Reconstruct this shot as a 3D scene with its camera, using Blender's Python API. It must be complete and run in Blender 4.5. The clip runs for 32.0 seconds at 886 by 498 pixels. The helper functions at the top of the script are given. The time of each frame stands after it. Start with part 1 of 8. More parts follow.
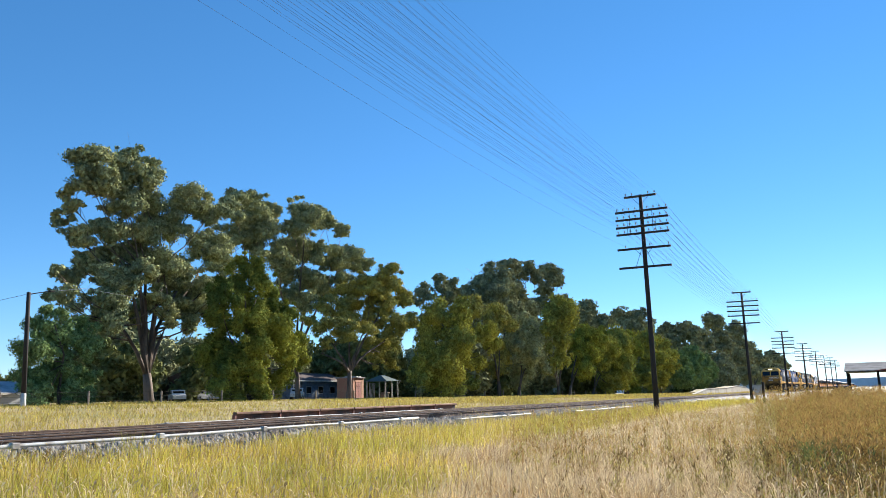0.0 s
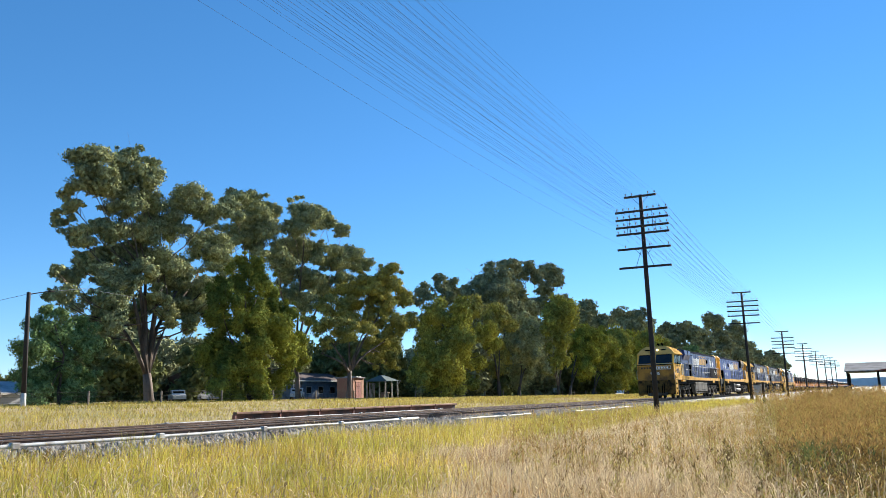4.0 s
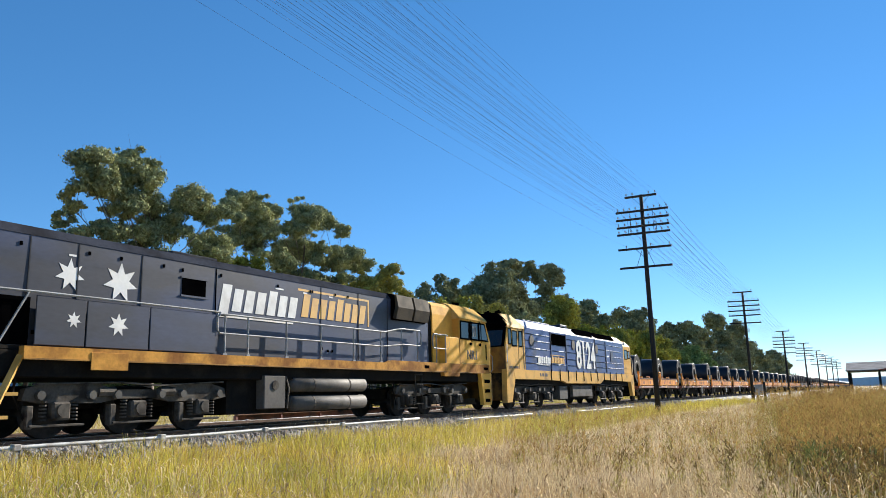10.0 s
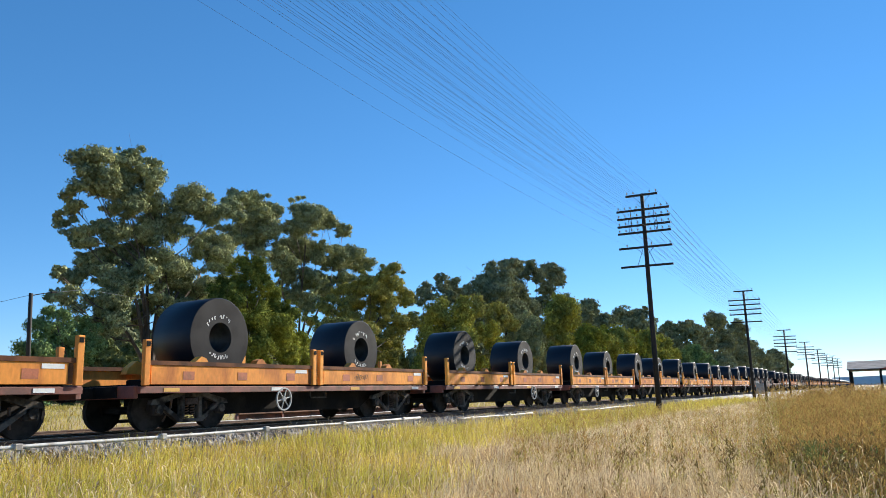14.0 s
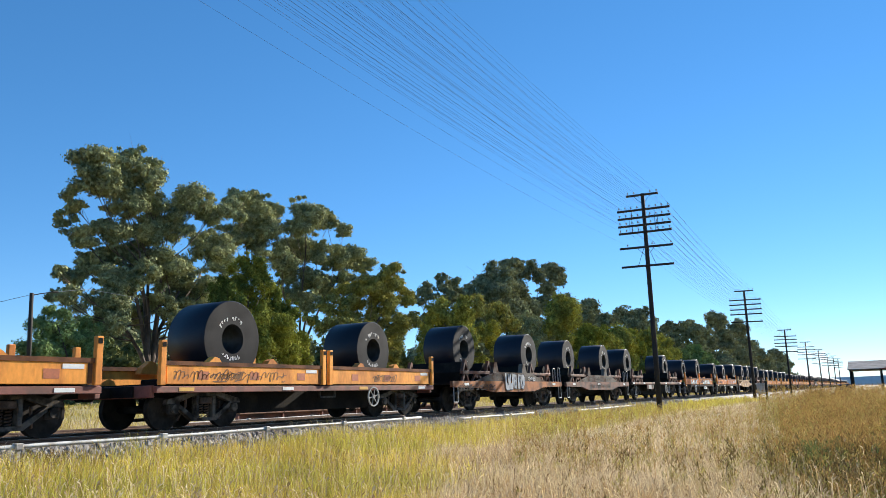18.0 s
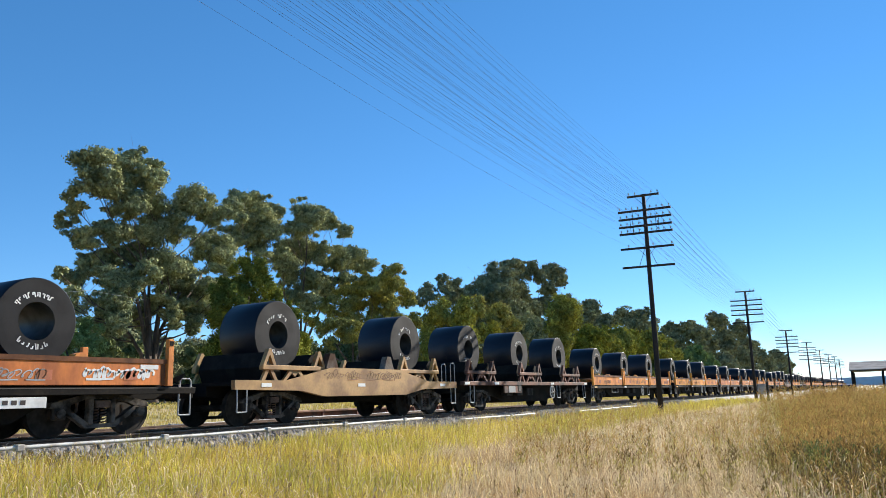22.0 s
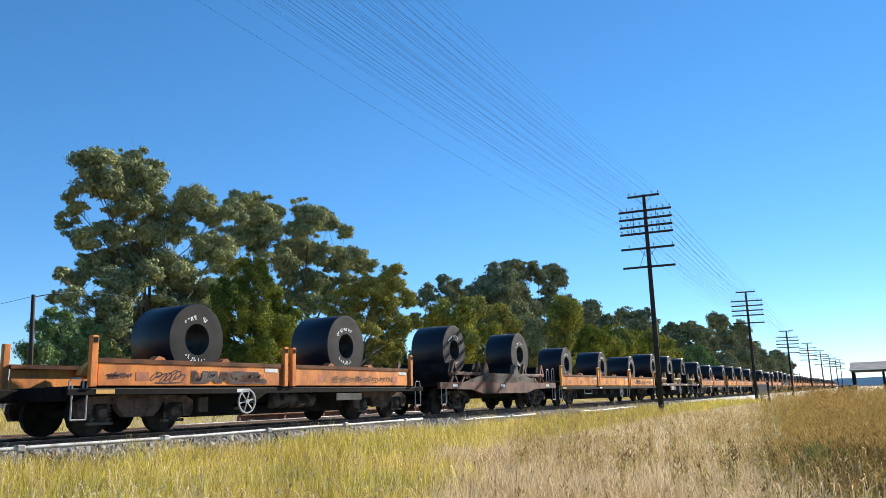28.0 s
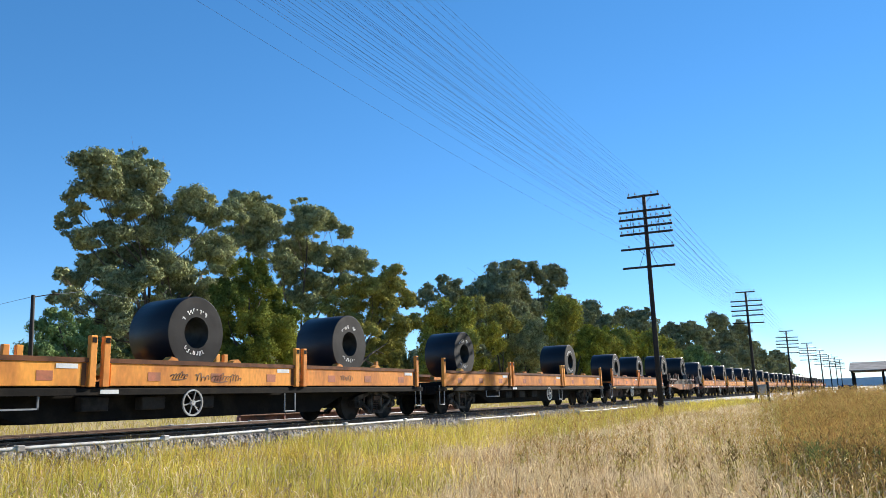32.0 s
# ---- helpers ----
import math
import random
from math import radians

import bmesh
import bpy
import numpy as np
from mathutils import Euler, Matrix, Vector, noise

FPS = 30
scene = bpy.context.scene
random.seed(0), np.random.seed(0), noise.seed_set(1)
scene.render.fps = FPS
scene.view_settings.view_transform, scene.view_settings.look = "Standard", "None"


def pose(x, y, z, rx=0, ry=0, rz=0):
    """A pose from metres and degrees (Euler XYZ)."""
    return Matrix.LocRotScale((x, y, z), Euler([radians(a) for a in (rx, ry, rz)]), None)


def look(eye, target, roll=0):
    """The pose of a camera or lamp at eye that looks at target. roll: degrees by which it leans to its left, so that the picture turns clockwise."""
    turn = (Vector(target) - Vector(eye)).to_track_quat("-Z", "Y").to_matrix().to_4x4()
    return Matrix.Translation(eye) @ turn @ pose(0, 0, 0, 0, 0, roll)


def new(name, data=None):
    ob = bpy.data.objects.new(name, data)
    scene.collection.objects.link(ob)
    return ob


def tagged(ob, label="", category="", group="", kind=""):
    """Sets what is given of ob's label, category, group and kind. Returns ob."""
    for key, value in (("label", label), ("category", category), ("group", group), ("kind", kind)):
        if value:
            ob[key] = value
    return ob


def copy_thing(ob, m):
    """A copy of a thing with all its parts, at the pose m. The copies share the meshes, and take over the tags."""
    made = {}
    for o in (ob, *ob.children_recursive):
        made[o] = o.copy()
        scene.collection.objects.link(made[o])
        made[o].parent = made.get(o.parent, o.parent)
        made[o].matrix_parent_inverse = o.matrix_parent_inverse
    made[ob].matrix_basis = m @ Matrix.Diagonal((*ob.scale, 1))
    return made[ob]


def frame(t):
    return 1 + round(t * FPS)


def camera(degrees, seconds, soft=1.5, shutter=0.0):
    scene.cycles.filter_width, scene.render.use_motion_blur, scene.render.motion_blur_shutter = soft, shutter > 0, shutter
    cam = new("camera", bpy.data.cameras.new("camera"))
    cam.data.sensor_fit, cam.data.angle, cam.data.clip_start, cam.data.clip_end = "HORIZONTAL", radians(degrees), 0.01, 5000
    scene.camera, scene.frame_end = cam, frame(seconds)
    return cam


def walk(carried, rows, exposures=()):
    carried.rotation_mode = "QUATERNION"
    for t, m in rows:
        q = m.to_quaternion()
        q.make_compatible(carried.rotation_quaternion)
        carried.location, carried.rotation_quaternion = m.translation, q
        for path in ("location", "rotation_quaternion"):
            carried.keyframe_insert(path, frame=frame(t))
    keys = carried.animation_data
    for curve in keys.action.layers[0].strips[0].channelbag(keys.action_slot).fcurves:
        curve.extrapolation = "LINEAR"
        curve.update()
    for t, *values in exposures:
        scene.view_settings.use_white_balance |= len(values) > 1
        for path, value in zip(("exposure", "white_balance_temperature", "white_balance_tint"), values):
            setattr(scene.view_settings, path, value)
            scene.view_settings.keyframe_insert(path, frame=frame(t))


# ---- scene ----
# The train runs along -x on a straight track; y points away from the camera; rail heads lie at z = 0.
CAM = (0.0, 0.0, 0.546)
TRACK_Y, SIDING_Y = 14.5, 18.35


def aim(turn, tilt, roll):
    """Camera pose: turn to the left of the track's direction, tilt up, roll, in degrees."""
    a, b = radians(turn), radians(tilt)
    way = Vector((math.cos(a) * math.cos(b), math.sin(a) * math.cos(b), math.sin(b)))
    return look(CAM, Vector(CAM) + way * 10, roll)


cam = camera(60.26, 32.0, soft=0.75)
walk(cam, [(t, aim(28.58 + a, 11.0 + b, -1.52 + c)) for t, a, b, c in (
    (0.0, 0.0, 0.0, 0.0), (3.5, 0.0, 0.0, 0.0), (7.0, 0.01, 0.02, 0.0), (9.0, 0.02, 0.04, -0.13), (11.0, 0.08, 0.03, -0.14), (14.0, 0.12, -0.02, -0.18),
    (17.0, 0.16, -0.05, -0.15), (20.0, 0.19, 0.02, -0.2), (23.0, 0.25, 0.03, -0.2), (25.0, 0.27, 0.04, -0.21), (28.0, 0.27, 0.07, -0.2), (30.0, 0.24, 0.08, -0.22), (32.0, 0.25, 0.08, -0.22))],
     exposures=[(0.0, 1.36), (6.0, 1.36), (7.5, 1.18), (10.5, 1.18), (14.0, 1.22), (17.0, 1.25), (25.0, 1.28), (28.0, 1.3), (32.0, 1.31)])

# ---- light ----
SUN = Vector((0.884, -0.19, 0.428)).normalized()
world = bpy.data.worlds.new("sky")
scene.world = world
world.use_nodes = True
wn = world.node_tree
sky = wn.nodes.new("ShaderNodeTexSky")
sky.sky_type, sky.sun_disc = "NISHITA", False
sky.sun_elevation, sky.sun_rotation = math.asin(SUN.z), math.atan2(SUN.x, SUN.y)
sky.air_density, sky.dust_density, sky.ozone_density, sky.altitude = 0.85, 0.0, 6.0, 1000
deep = wn.nodes.new("ShaderNodeHueSaturation")
deep.inputs["Saturation"].default_value = 1.255
even = wn.nodes.new("ShaderNodeGamma")
even.inputs["Gamma"].default_value = 0.75
wn.links.new(sky.outputs[0], even.inputs["Color"])
wn.links.new(even.outputs[0], deep.inputs["Color"])
wn.links.new(deep.outputs[0], wn.nodes["Background"].inputs[0])
wn.nodes["Background"].inputs[1].default_value = 0.111
sun = new("sun", bpy.data.lights.new("sun", "SUN"))
sun.data.energy, sun.data.angle, sun.data.color = 5.0, radians(0.53), (1.0, 0.93, 0.82)
sun.matrix_world = look(SUN * 100, (0, 0, 0))
scene.view_settings.exposure = 1.25


# ---- materials ----
PAINT = 0.75  # all colours in one scale


def surface(name, base, rough=0.6, metal=0.0, second=None, amount=0.5, scale=2.0, fine=30.0, var=0.12, bump=0.15, stretch=(1, 1, 1), island=0.0, ob_var=0.0, spec=0.5):
    """Base colour with a second colour in uneven stains, fine grain and relief."""
    base, second = [c * PAINT for c in base], [c * PAINT for c in second or [0.6 * c for c in base]]
    m = bpy.data.materials.new(name)
    m.use_nodes = True
    nt = m.node_tree
    N, L = nt.nodes, nt.links
    b = N["Principled BSDF"]
    b.inputs["Roughness"].default_value, b.inputs["Metallic"].default_value = rough, metal
    b.inputs["Specular IOR Level"].default_value = spec
    tc, mp = N.new("ShaderNodeTexCoord"), N.new("ShaderNodeMapping")
    mp.inputs["Scale"].default_value = stretch
    L.new(tc.outputs["Object"], mp.inputs["Vector"])
    n1, n2 = N.new("ShaderNodeTexNoise"), N.new("ShaderNodeTexNoise")
    n1.inputs["Scale"].default_value, n1.inputs["Detail"].default_value = scale, 6
    n2.inputs["Scale"].default_value, n2.inputs["Detail"].default_value = fine, 3
    for n in (n1, n2):
        L.new(mp.outputs[0], n.inputs["Vector"])
    ramp = N.new("ShaderNodeMapRange")
    ramp.inputs["From Min"].default_value, ramp.inputs["From Max"].default_value = 0.62 - 0.35 * amount, 0.8 - 0.35 * amount
    L.new(n1.outputs["Fac"], ramp.inputs["Value"])
    mix = N.new("ShaderNodeMixRGB")
    mix.inputs[1].default_value = (*base, 1)
    mix.inputs[2].default_value = (*second, 1)
    L.new(ramp.outputs[0], mix.inputs[0])
    hsv = N.new("ShaderNodeHueSaturation")
    L.new(mix.outputs[0], hsv.inputs["Color"])
    mr = N.new("ShaderNodeMapRange")
    mr.inputs["To Min"].default_value, mr.inputs["To Max"].default_value = 1 - 2 * var, 1 + 2 * var
    L.new(n2.outputs["Fac"], mr.inputs["Value"])
    val = mr.outputs[0]
    if island or ob_var:
        if island:
            src = N.new("ShaderNodeNewGeometry").outputs["Random Per Island"]
        else:
            src = N.new("ShaderNodeObjectInfo").outputs["Random"]
        k = island or ob_var
        ir = N.new("ShaderNodeMapRange")
        ir.inputs["To Min"].default_value, ir.inputs["To Max"].default_value = 1 - k, 1 + k
        L.new(src, ir.inputs["Value"])
        mu = N.new("ShaderNodeMath")
        mu.operation = "MULTIPLY"
        L.new(val, mu.inputs[0]), L.new(ir.outputs[0], mu.inputs[1])
        val = mu.outputs[0]
        hr = N.new("ShaderNodeMapRange")
        hr.inputs["To Min"].default_value, hr.inputs["To Max"].default_value = 0.5 - 0.035 * k, 0.5 + 0.035 * k
        L.new(src, hr.inputs["Value"]), L.new(hr.outputs[0], hsv.inputs["Hue"])
    L.new(val, hsv.inputs["Value"])
    L.new(hsv.outputs[0], b.inputs["Base Color"])
    rr = N.new("ShaderNodeMapRange")
    rr.inputs["To Min"].default_value, rr.inputs["To Max"].default_value = max(0.02, rough - 0.15), min(1, rough + 0.15)
    L.new(n1.outputs["Fac"], rr.inputs["Value"]), L.new(rr.outputs[0], b.inputs["Roughness"])
    if bump:
        bp = N.new("ShaderNodeBump")
        bp.inputs["Strength"].default_value, bp.inputs["Distance"].default_value = bump, 0.02
        L.new(n2.outputs["Fac"], bp.inputs["Height"]), L.new(bp.outputs[0], b.inputs["Normal"])
    return m


def leafy(name, base, second, amount=0.5, scale=0.25, island=0.35, glow=0.35):
    """Leaves and grass: thin sheets through which some light passes."""
    m = surface(name, base, 0.85, 0, second, amount, scale, 3.0, 0.1, 0.0, island=island, spec=0.0)
    nt = m.node_tree
    N, L = nt.nodes, nt.links
    b = N["Principled BSDF"]
    tr, mx = N.new("ShaderNodeBsdfTranslucent"), N.new("ShaderNodeMixShader")
    L.new(b.inputs["Base Color"].links[0].from_socket, tr.inputs["Color"])
    mx.inputs[0].default_value = glow
    L.new(b.outputs[0], mx.inputs[1]), L.new(tr.outputs[0], mx.inputs[2])
    L.new(mx.outputs[0], N["Material Output"].inputs[0])
    return m


def glassy(name, tint, rough=0.05):
    m = surface(name, tint, rough, 0, None, 0.3, 2, 8, 0.05, 0)
    m.node_tree.nodes["Principled BSDF"].inputs["Specular IOR Level"].default_value = 0.5
    return m


def glowing(name, colour, strength):
    m = bpy.data.materials.new(name)
    m.use_nodes = True
    b = m.node_tree.nodes["Principled BSDF"]
    b.inputs["Base Color"].default_value = (*colour, 1)
    b.inputs["Emission Color"].default_value, b.inputs["Emission Strength"].default_value = (*colour, 1), strength
    return m


M = dict(
    soil=surface("dry_soil", (0.4, 0.31, 0.15), 0.95, 0, (0.29, 0.25, 0.085), 0.5, 0.15, 6, 0.15, 0.3),
    ballast=surface("ballast_stone", (0.27, 0.26, 0.245), 0.9, 0, (0.15, 0.13, 0.115), 0.5, 1.5, 18, 0.25, 0.8),
    stone=surface("crushed_stone", (0.28, 0.27, 0.26), 0.9, 0, (0.17, 0.15, 0.14), 0.5, 0.8, 12, 0.15, 0.2, island=0.45),
    rust=surface("rail_rust", (0.19, 0.115, 0.08), 0.8, 0, (0.11, 0.065, 0.045), 0.5, 3, 40),
    railtop=surface("worn_rail_steel", (0.45, 0.44, 0.43), 0.3, 0.9, (0.3, 0.25, 0.22), 0.3, 3, 30),
    sleeper=surface("sleeper_timber", (0.26, 0.215, 0.175), 0.9, 0, (0.26, 0.22, 0.18), 0.5, 3, 30, stretch=(4, 0.6, 1)),
    rod=surface("white_painted_pipe", (0.6, 0.6, 0.58), 0.6, 0, (0.36, 0.33, 0.3), 0.5, 4, 30),
    pole=surface("dark_pole_timber", (0.022, 0.018, 0.016), 0.9, 0, (0.045, 0.036, 0.03), 0.4, 3, 25, stretch=(1, 1, 0.2)),
    wire=surface("line_wire", (0.22, 0.25, 0.3), 0.5, 0.3),
    insulator=surface("insulator_porcelain", (0.6, 0.6, 0.58), 0.25),
    grime=surface("grimy_yellow_paint", (0.5, 0.24, 0.03), 0.8, 0, (0.16, 0.085, 0.025), 0.6, 1.3, 16, 0.12, 0.05),
    # ribs paler than the body blue: their bright glints are put into the colour
    riblight=surface("glint_pale_blue_rib", (0.1, 0.15, 0.28), 0.28, 0.0, spec=0.8),
    yellow=surface("loco_yellow_paint", (1.08, 0.59, 0.105), 0.55, 0, (0.82, 0.42, 0.085), 0.42, 1.2, 20, 0.07, 0.05, spec=0.08),
    cream=surface("loco_pale_yellow_paint", (0.96, 0.55, 0.14), 0.65, 0, (0.48, 0.3, 0.12), 0.35, 1.2, 20, 0.06, 0.05, spec=0.1),
    blue=surface("loco_blue_paint", (0.02, 0.06, 0.25), 0.4, 0, (0.03, 0.04, 0.09), 0.4, 0.8, 14, 0.1, 0.04, spec=0.3),
    navy=surface("loco_sooty_blue_paint", (0.045, 0.058, 0.125), 0.42, 0, (0.05, 0.05, 0.065), 0.6, 0.7, 12, 0.12, 0.05, spec=0.3),
    vivid=surface("loco_vivid_blue_paint", (0.012, 0.065, 0.36), 0.4, 0, (0.015, 0.06, 0.28), 0.4, 0.8, 14, 0.1, 0.04, spec=0.3),
    deepblue=surface("loco_deep_blue_paint", (0.016, 0.065, 0.27), 0.4, 0, (0.022, 0.042, 0.12), 0.4, 0.8, 14, 0.1, 0.04, spec=0.35),
    slate=surface("loco_slate_blue_paint", (0.075, 0.094, 0.165), 0.42, 0, (0.052, 0.057, 0.076), 0.5, 0.5, 12, 0.12, 0.05, spec=0.3, stretch=(0.5, 1, 1.4)),
    dustyellow=surface("dusty_yellow_paint", (0.84, 0.53, 0.18), 0.75, 0, (0.5, 0.3, 0.09), 0.45, 1.4, 16, 0.1, 0.06, spec=0.0),
    rustsill=surface("rust_streaked_yellow_sill", (0.8, 0.4, 0.09), 0.75, 0, (0.36, 0.16, 0.05), 0.55, 1.6, 16, 0.15, 0.08, spec=0.05),
    peel=surface("peeling_yellow_paint", (0.62, 0.33, 0.05), 0.7, 0, (0.16, 0.15, 0.05), 0.7, 3.5, 22, 0.15, 0.1),
    palepanel=surface("pale_grey_panel", (0.5, 0.49, 0.46), 0.6, 0, (0.4, 0.39, 0.36), 0.4, 1, 14, 0.06, 0.03),
    dustgrille=surface("dusty_brown_grille", (0.1, 0.08, 0.055), 0.8, 0, (0.06, 0.05, 0.04), 0.5, 2, 40, 0.2, 0.3, spec=0.2),
    dustgrey=surface("dusty_grey_box_paint", (0.135, 0.128, 0.115), 0.75, 0, (0.1, 0.092, 0.082), 0.5, 2, 18, 0.1, 0.1, spec=0.2),
    pilotdirt=surface("sooty_yellow_pilot", (0.2, 0.11, 0.03), 0.85, 0, (0.03, 0.022, 0.015), 0.6, 2.2, 18, 0.2, 0.15, spec=0.1),
    wheel=surface("dark_wheel_steel", (0.05, 0.043, 0.038), 0.75, 0, (0.02, 0.018, 0.016), 0.5, 3, 22, 0.15, 0.1, spec=0.12),
    frame=surface("dusty_side_frame", (0.15, 0.128, 0.108), 0.85, 0, (0.03, 0.025, 0.021), 0.58, 4, 22, 0.2, 0.2, spec=0.15),
    railrust=surface("rusty_rail_paint", (0.24, 0.09, 0.036), 0.8, 0, (0.1, 0.045, 0.026), 0.5, 2, 18, 0.12, 0.1, spec=0.2),
    purple=surface("dark_purple_spray", (0.09, 0.035, 0.05), 0.7),
    rustorange=surface("rusty_orange_girder", (0.55, 0.2, 0.065), 0.75, 0, (0.16, 0.07, 0.04), 0.55, 1.4, 16, 0.15, 0.1, spec=0.25),
    brownframe=surface("brown_dusty_frame", (0.17, 0.115, 0.09), 0.85, 0, (0.07, 0.048, 0.038), 0.5, 3, 22, 0.2, 0.2, spec=0.1),
    roofsoot=surface("sooty_hood_roof", (0.06, 0.066, 0.085), 0.9, 0, (0.035, 0.036, 0.042), 0.5, 0.8, 14, 0.15, 0.1, spec=0.0),
    soot=surface("soot_grey_panel", (0.07, 0.07, 0.08), 0.55, 0, (0.1, 0.1, 0.1), 0.5, 1, 14, spec=0.0),
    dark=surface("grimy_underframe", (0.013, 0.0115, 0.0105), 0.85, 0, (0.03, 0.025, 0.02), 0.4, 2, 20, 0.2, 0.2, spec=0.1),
    bogie=surface("dusty_bogie_steel", (0.125, 0.11, 0.093), 0.8, 0, (0.045, 0.038, 0.032), 0.5, 3, 22, 0.2, 0.2, spec=0.15),
    tank=surface("grey_tank_paint", (0.135, 0.125, 0.115), 0.65, 0, (0.085, 0.078, 0.07), 0.4, 2, 18, spec=0.2),
    glass=glassy("dark_cab_glass", (0.012, 0.015, 0.018)),
    black=surface("black_rubber_and_grille", (0.0025, 0.0025, 0.003), 0.85, spec=0.0),
    white=surface("white_lettering_paint", (1.0, 1.0, 0.97), 0.5, 0, (0.78, 0.77, 0.74), 0.35, 2, 15, 0.05, 0),
    gold=surface("gold_lettering_paint", (0.9, 0.5, 0.1), 0.5, 0, (0.7, 0.38, 0.09), 0.4, 2, 15, 0.05, 0),
    ink=surface("dark_lettering_paint", (0.035, 0.02, 0.02), 0.6),
    metal=surface("grey_handrail_steel", (0.44, 0.45, 0.46), 0.55, 0.0, (0.3, 0.3, 0.3), 0.4, 3, 20, spec=0.1),
    lamp=glowing("headlight_glow", (1.0, 0.97, 0.88), 9.0),
    orange=surface("orange_wagon_paint", (1.12, 0.43, 0.075), 0.6, 0, (0.66, 0.22, 0.05), 0.45, 1.3, 14, 0.14, 0.1, stretch=(1, 1, 0.45), ob_var=0.14, spec=0.2),
    rustyorange=surface("rust_streaked_orange_paint", (1.05, 0.34, 0.06), 0.65, 0, (0.55, 0.17, 0.045), 0.55, 1.3, 14, 0.16, 0.1, stretch=(1, 1, 0.45), ob_var=0.14, spec=0.3),
    patch=surface("faded_red_patch_paint", (0.6, 0.17, 0.07), 0.7, 0, (0.4, 0.14, 0.06), 0.5, 4, 20),
    sill=surface("faded_red_sill", (0.3, 0.1, 0.07), 0.65, 0, (0.16, 0.07, 0.05), 0.5, 2, 18, 0.1, 0.1),
    edgerust=surface("bright_rusted_edge", (0.34, 0.17, 0.1), 0.8, 0, (0.17, 0.09, 0.06), 0.5, 2, 18, 0.2, 0.15),
    brown=surface("rusty_brown_wagon_paint", (0.24, 0.088, 0.048), 0.8, 0, (0.08, 0.043, 0.033), 0.55, 1.3, 18, 0.15, 0.1),
    tan=surface("faded_tan_wagon_paint", (0.58, 0.33, 0.11), 0.7, 0, (0.34, 0.18, 0.07), 0.5, 1.2, 16, 0.12, 0.1),
    grey=surface("weathered_grey_graffiti_paint", (0.2, 0.175, 0.15), 0.85, 0, (0.1, 0.055, 0.036), 0.55, 1.1, 14, 0.2, 0.12, spec=0.1),
    coil=surface("blue_black_steel_strip", (0.018, 0.023, 0.036), 0.42, 0.4, (0.011, 0.013, 0.019), 0.5, 1.2, 60, 0.15, 0.05, stretch=(1, 0.15, 1), ob_var=0.25),
    coilend=surface("coil_edge_steel", (0.013, 0.014, 0.017), 0.75, 0.0, (0.009, 0.009, 0.011), 0.4, 2, 60, 0.12, 0.1, ob_var=0.2, spec=0.2),
    # paler than the outer strip: light inside the bore is put into this colour
    boresteel=surface("lit_inner_wrap_steel", (0.06, 0.066, 0.07), 0.5, 0.2, (0.03, 0.033, 0.035), 0.5, 3, 30, 0.15, 0.05, spec=0.4),
    chalk=surface("chalk_marks", (1.05, 1.05, 1.02), 0.9),
    tag=surface("dark_spray_paint", (0.34, 0.17, 0.08), 0.8),
    oldspray=surface("faded_dark_spray", (0.09, 0.08, 0.075), 0.85),
    silver=surface("silver_spray_paint", (0.55, 0.56, 0.58), 0.5),
    teal=surface("pale_blue_spray_paint", (0.35, 0.5, 0.55), 0.6),
)


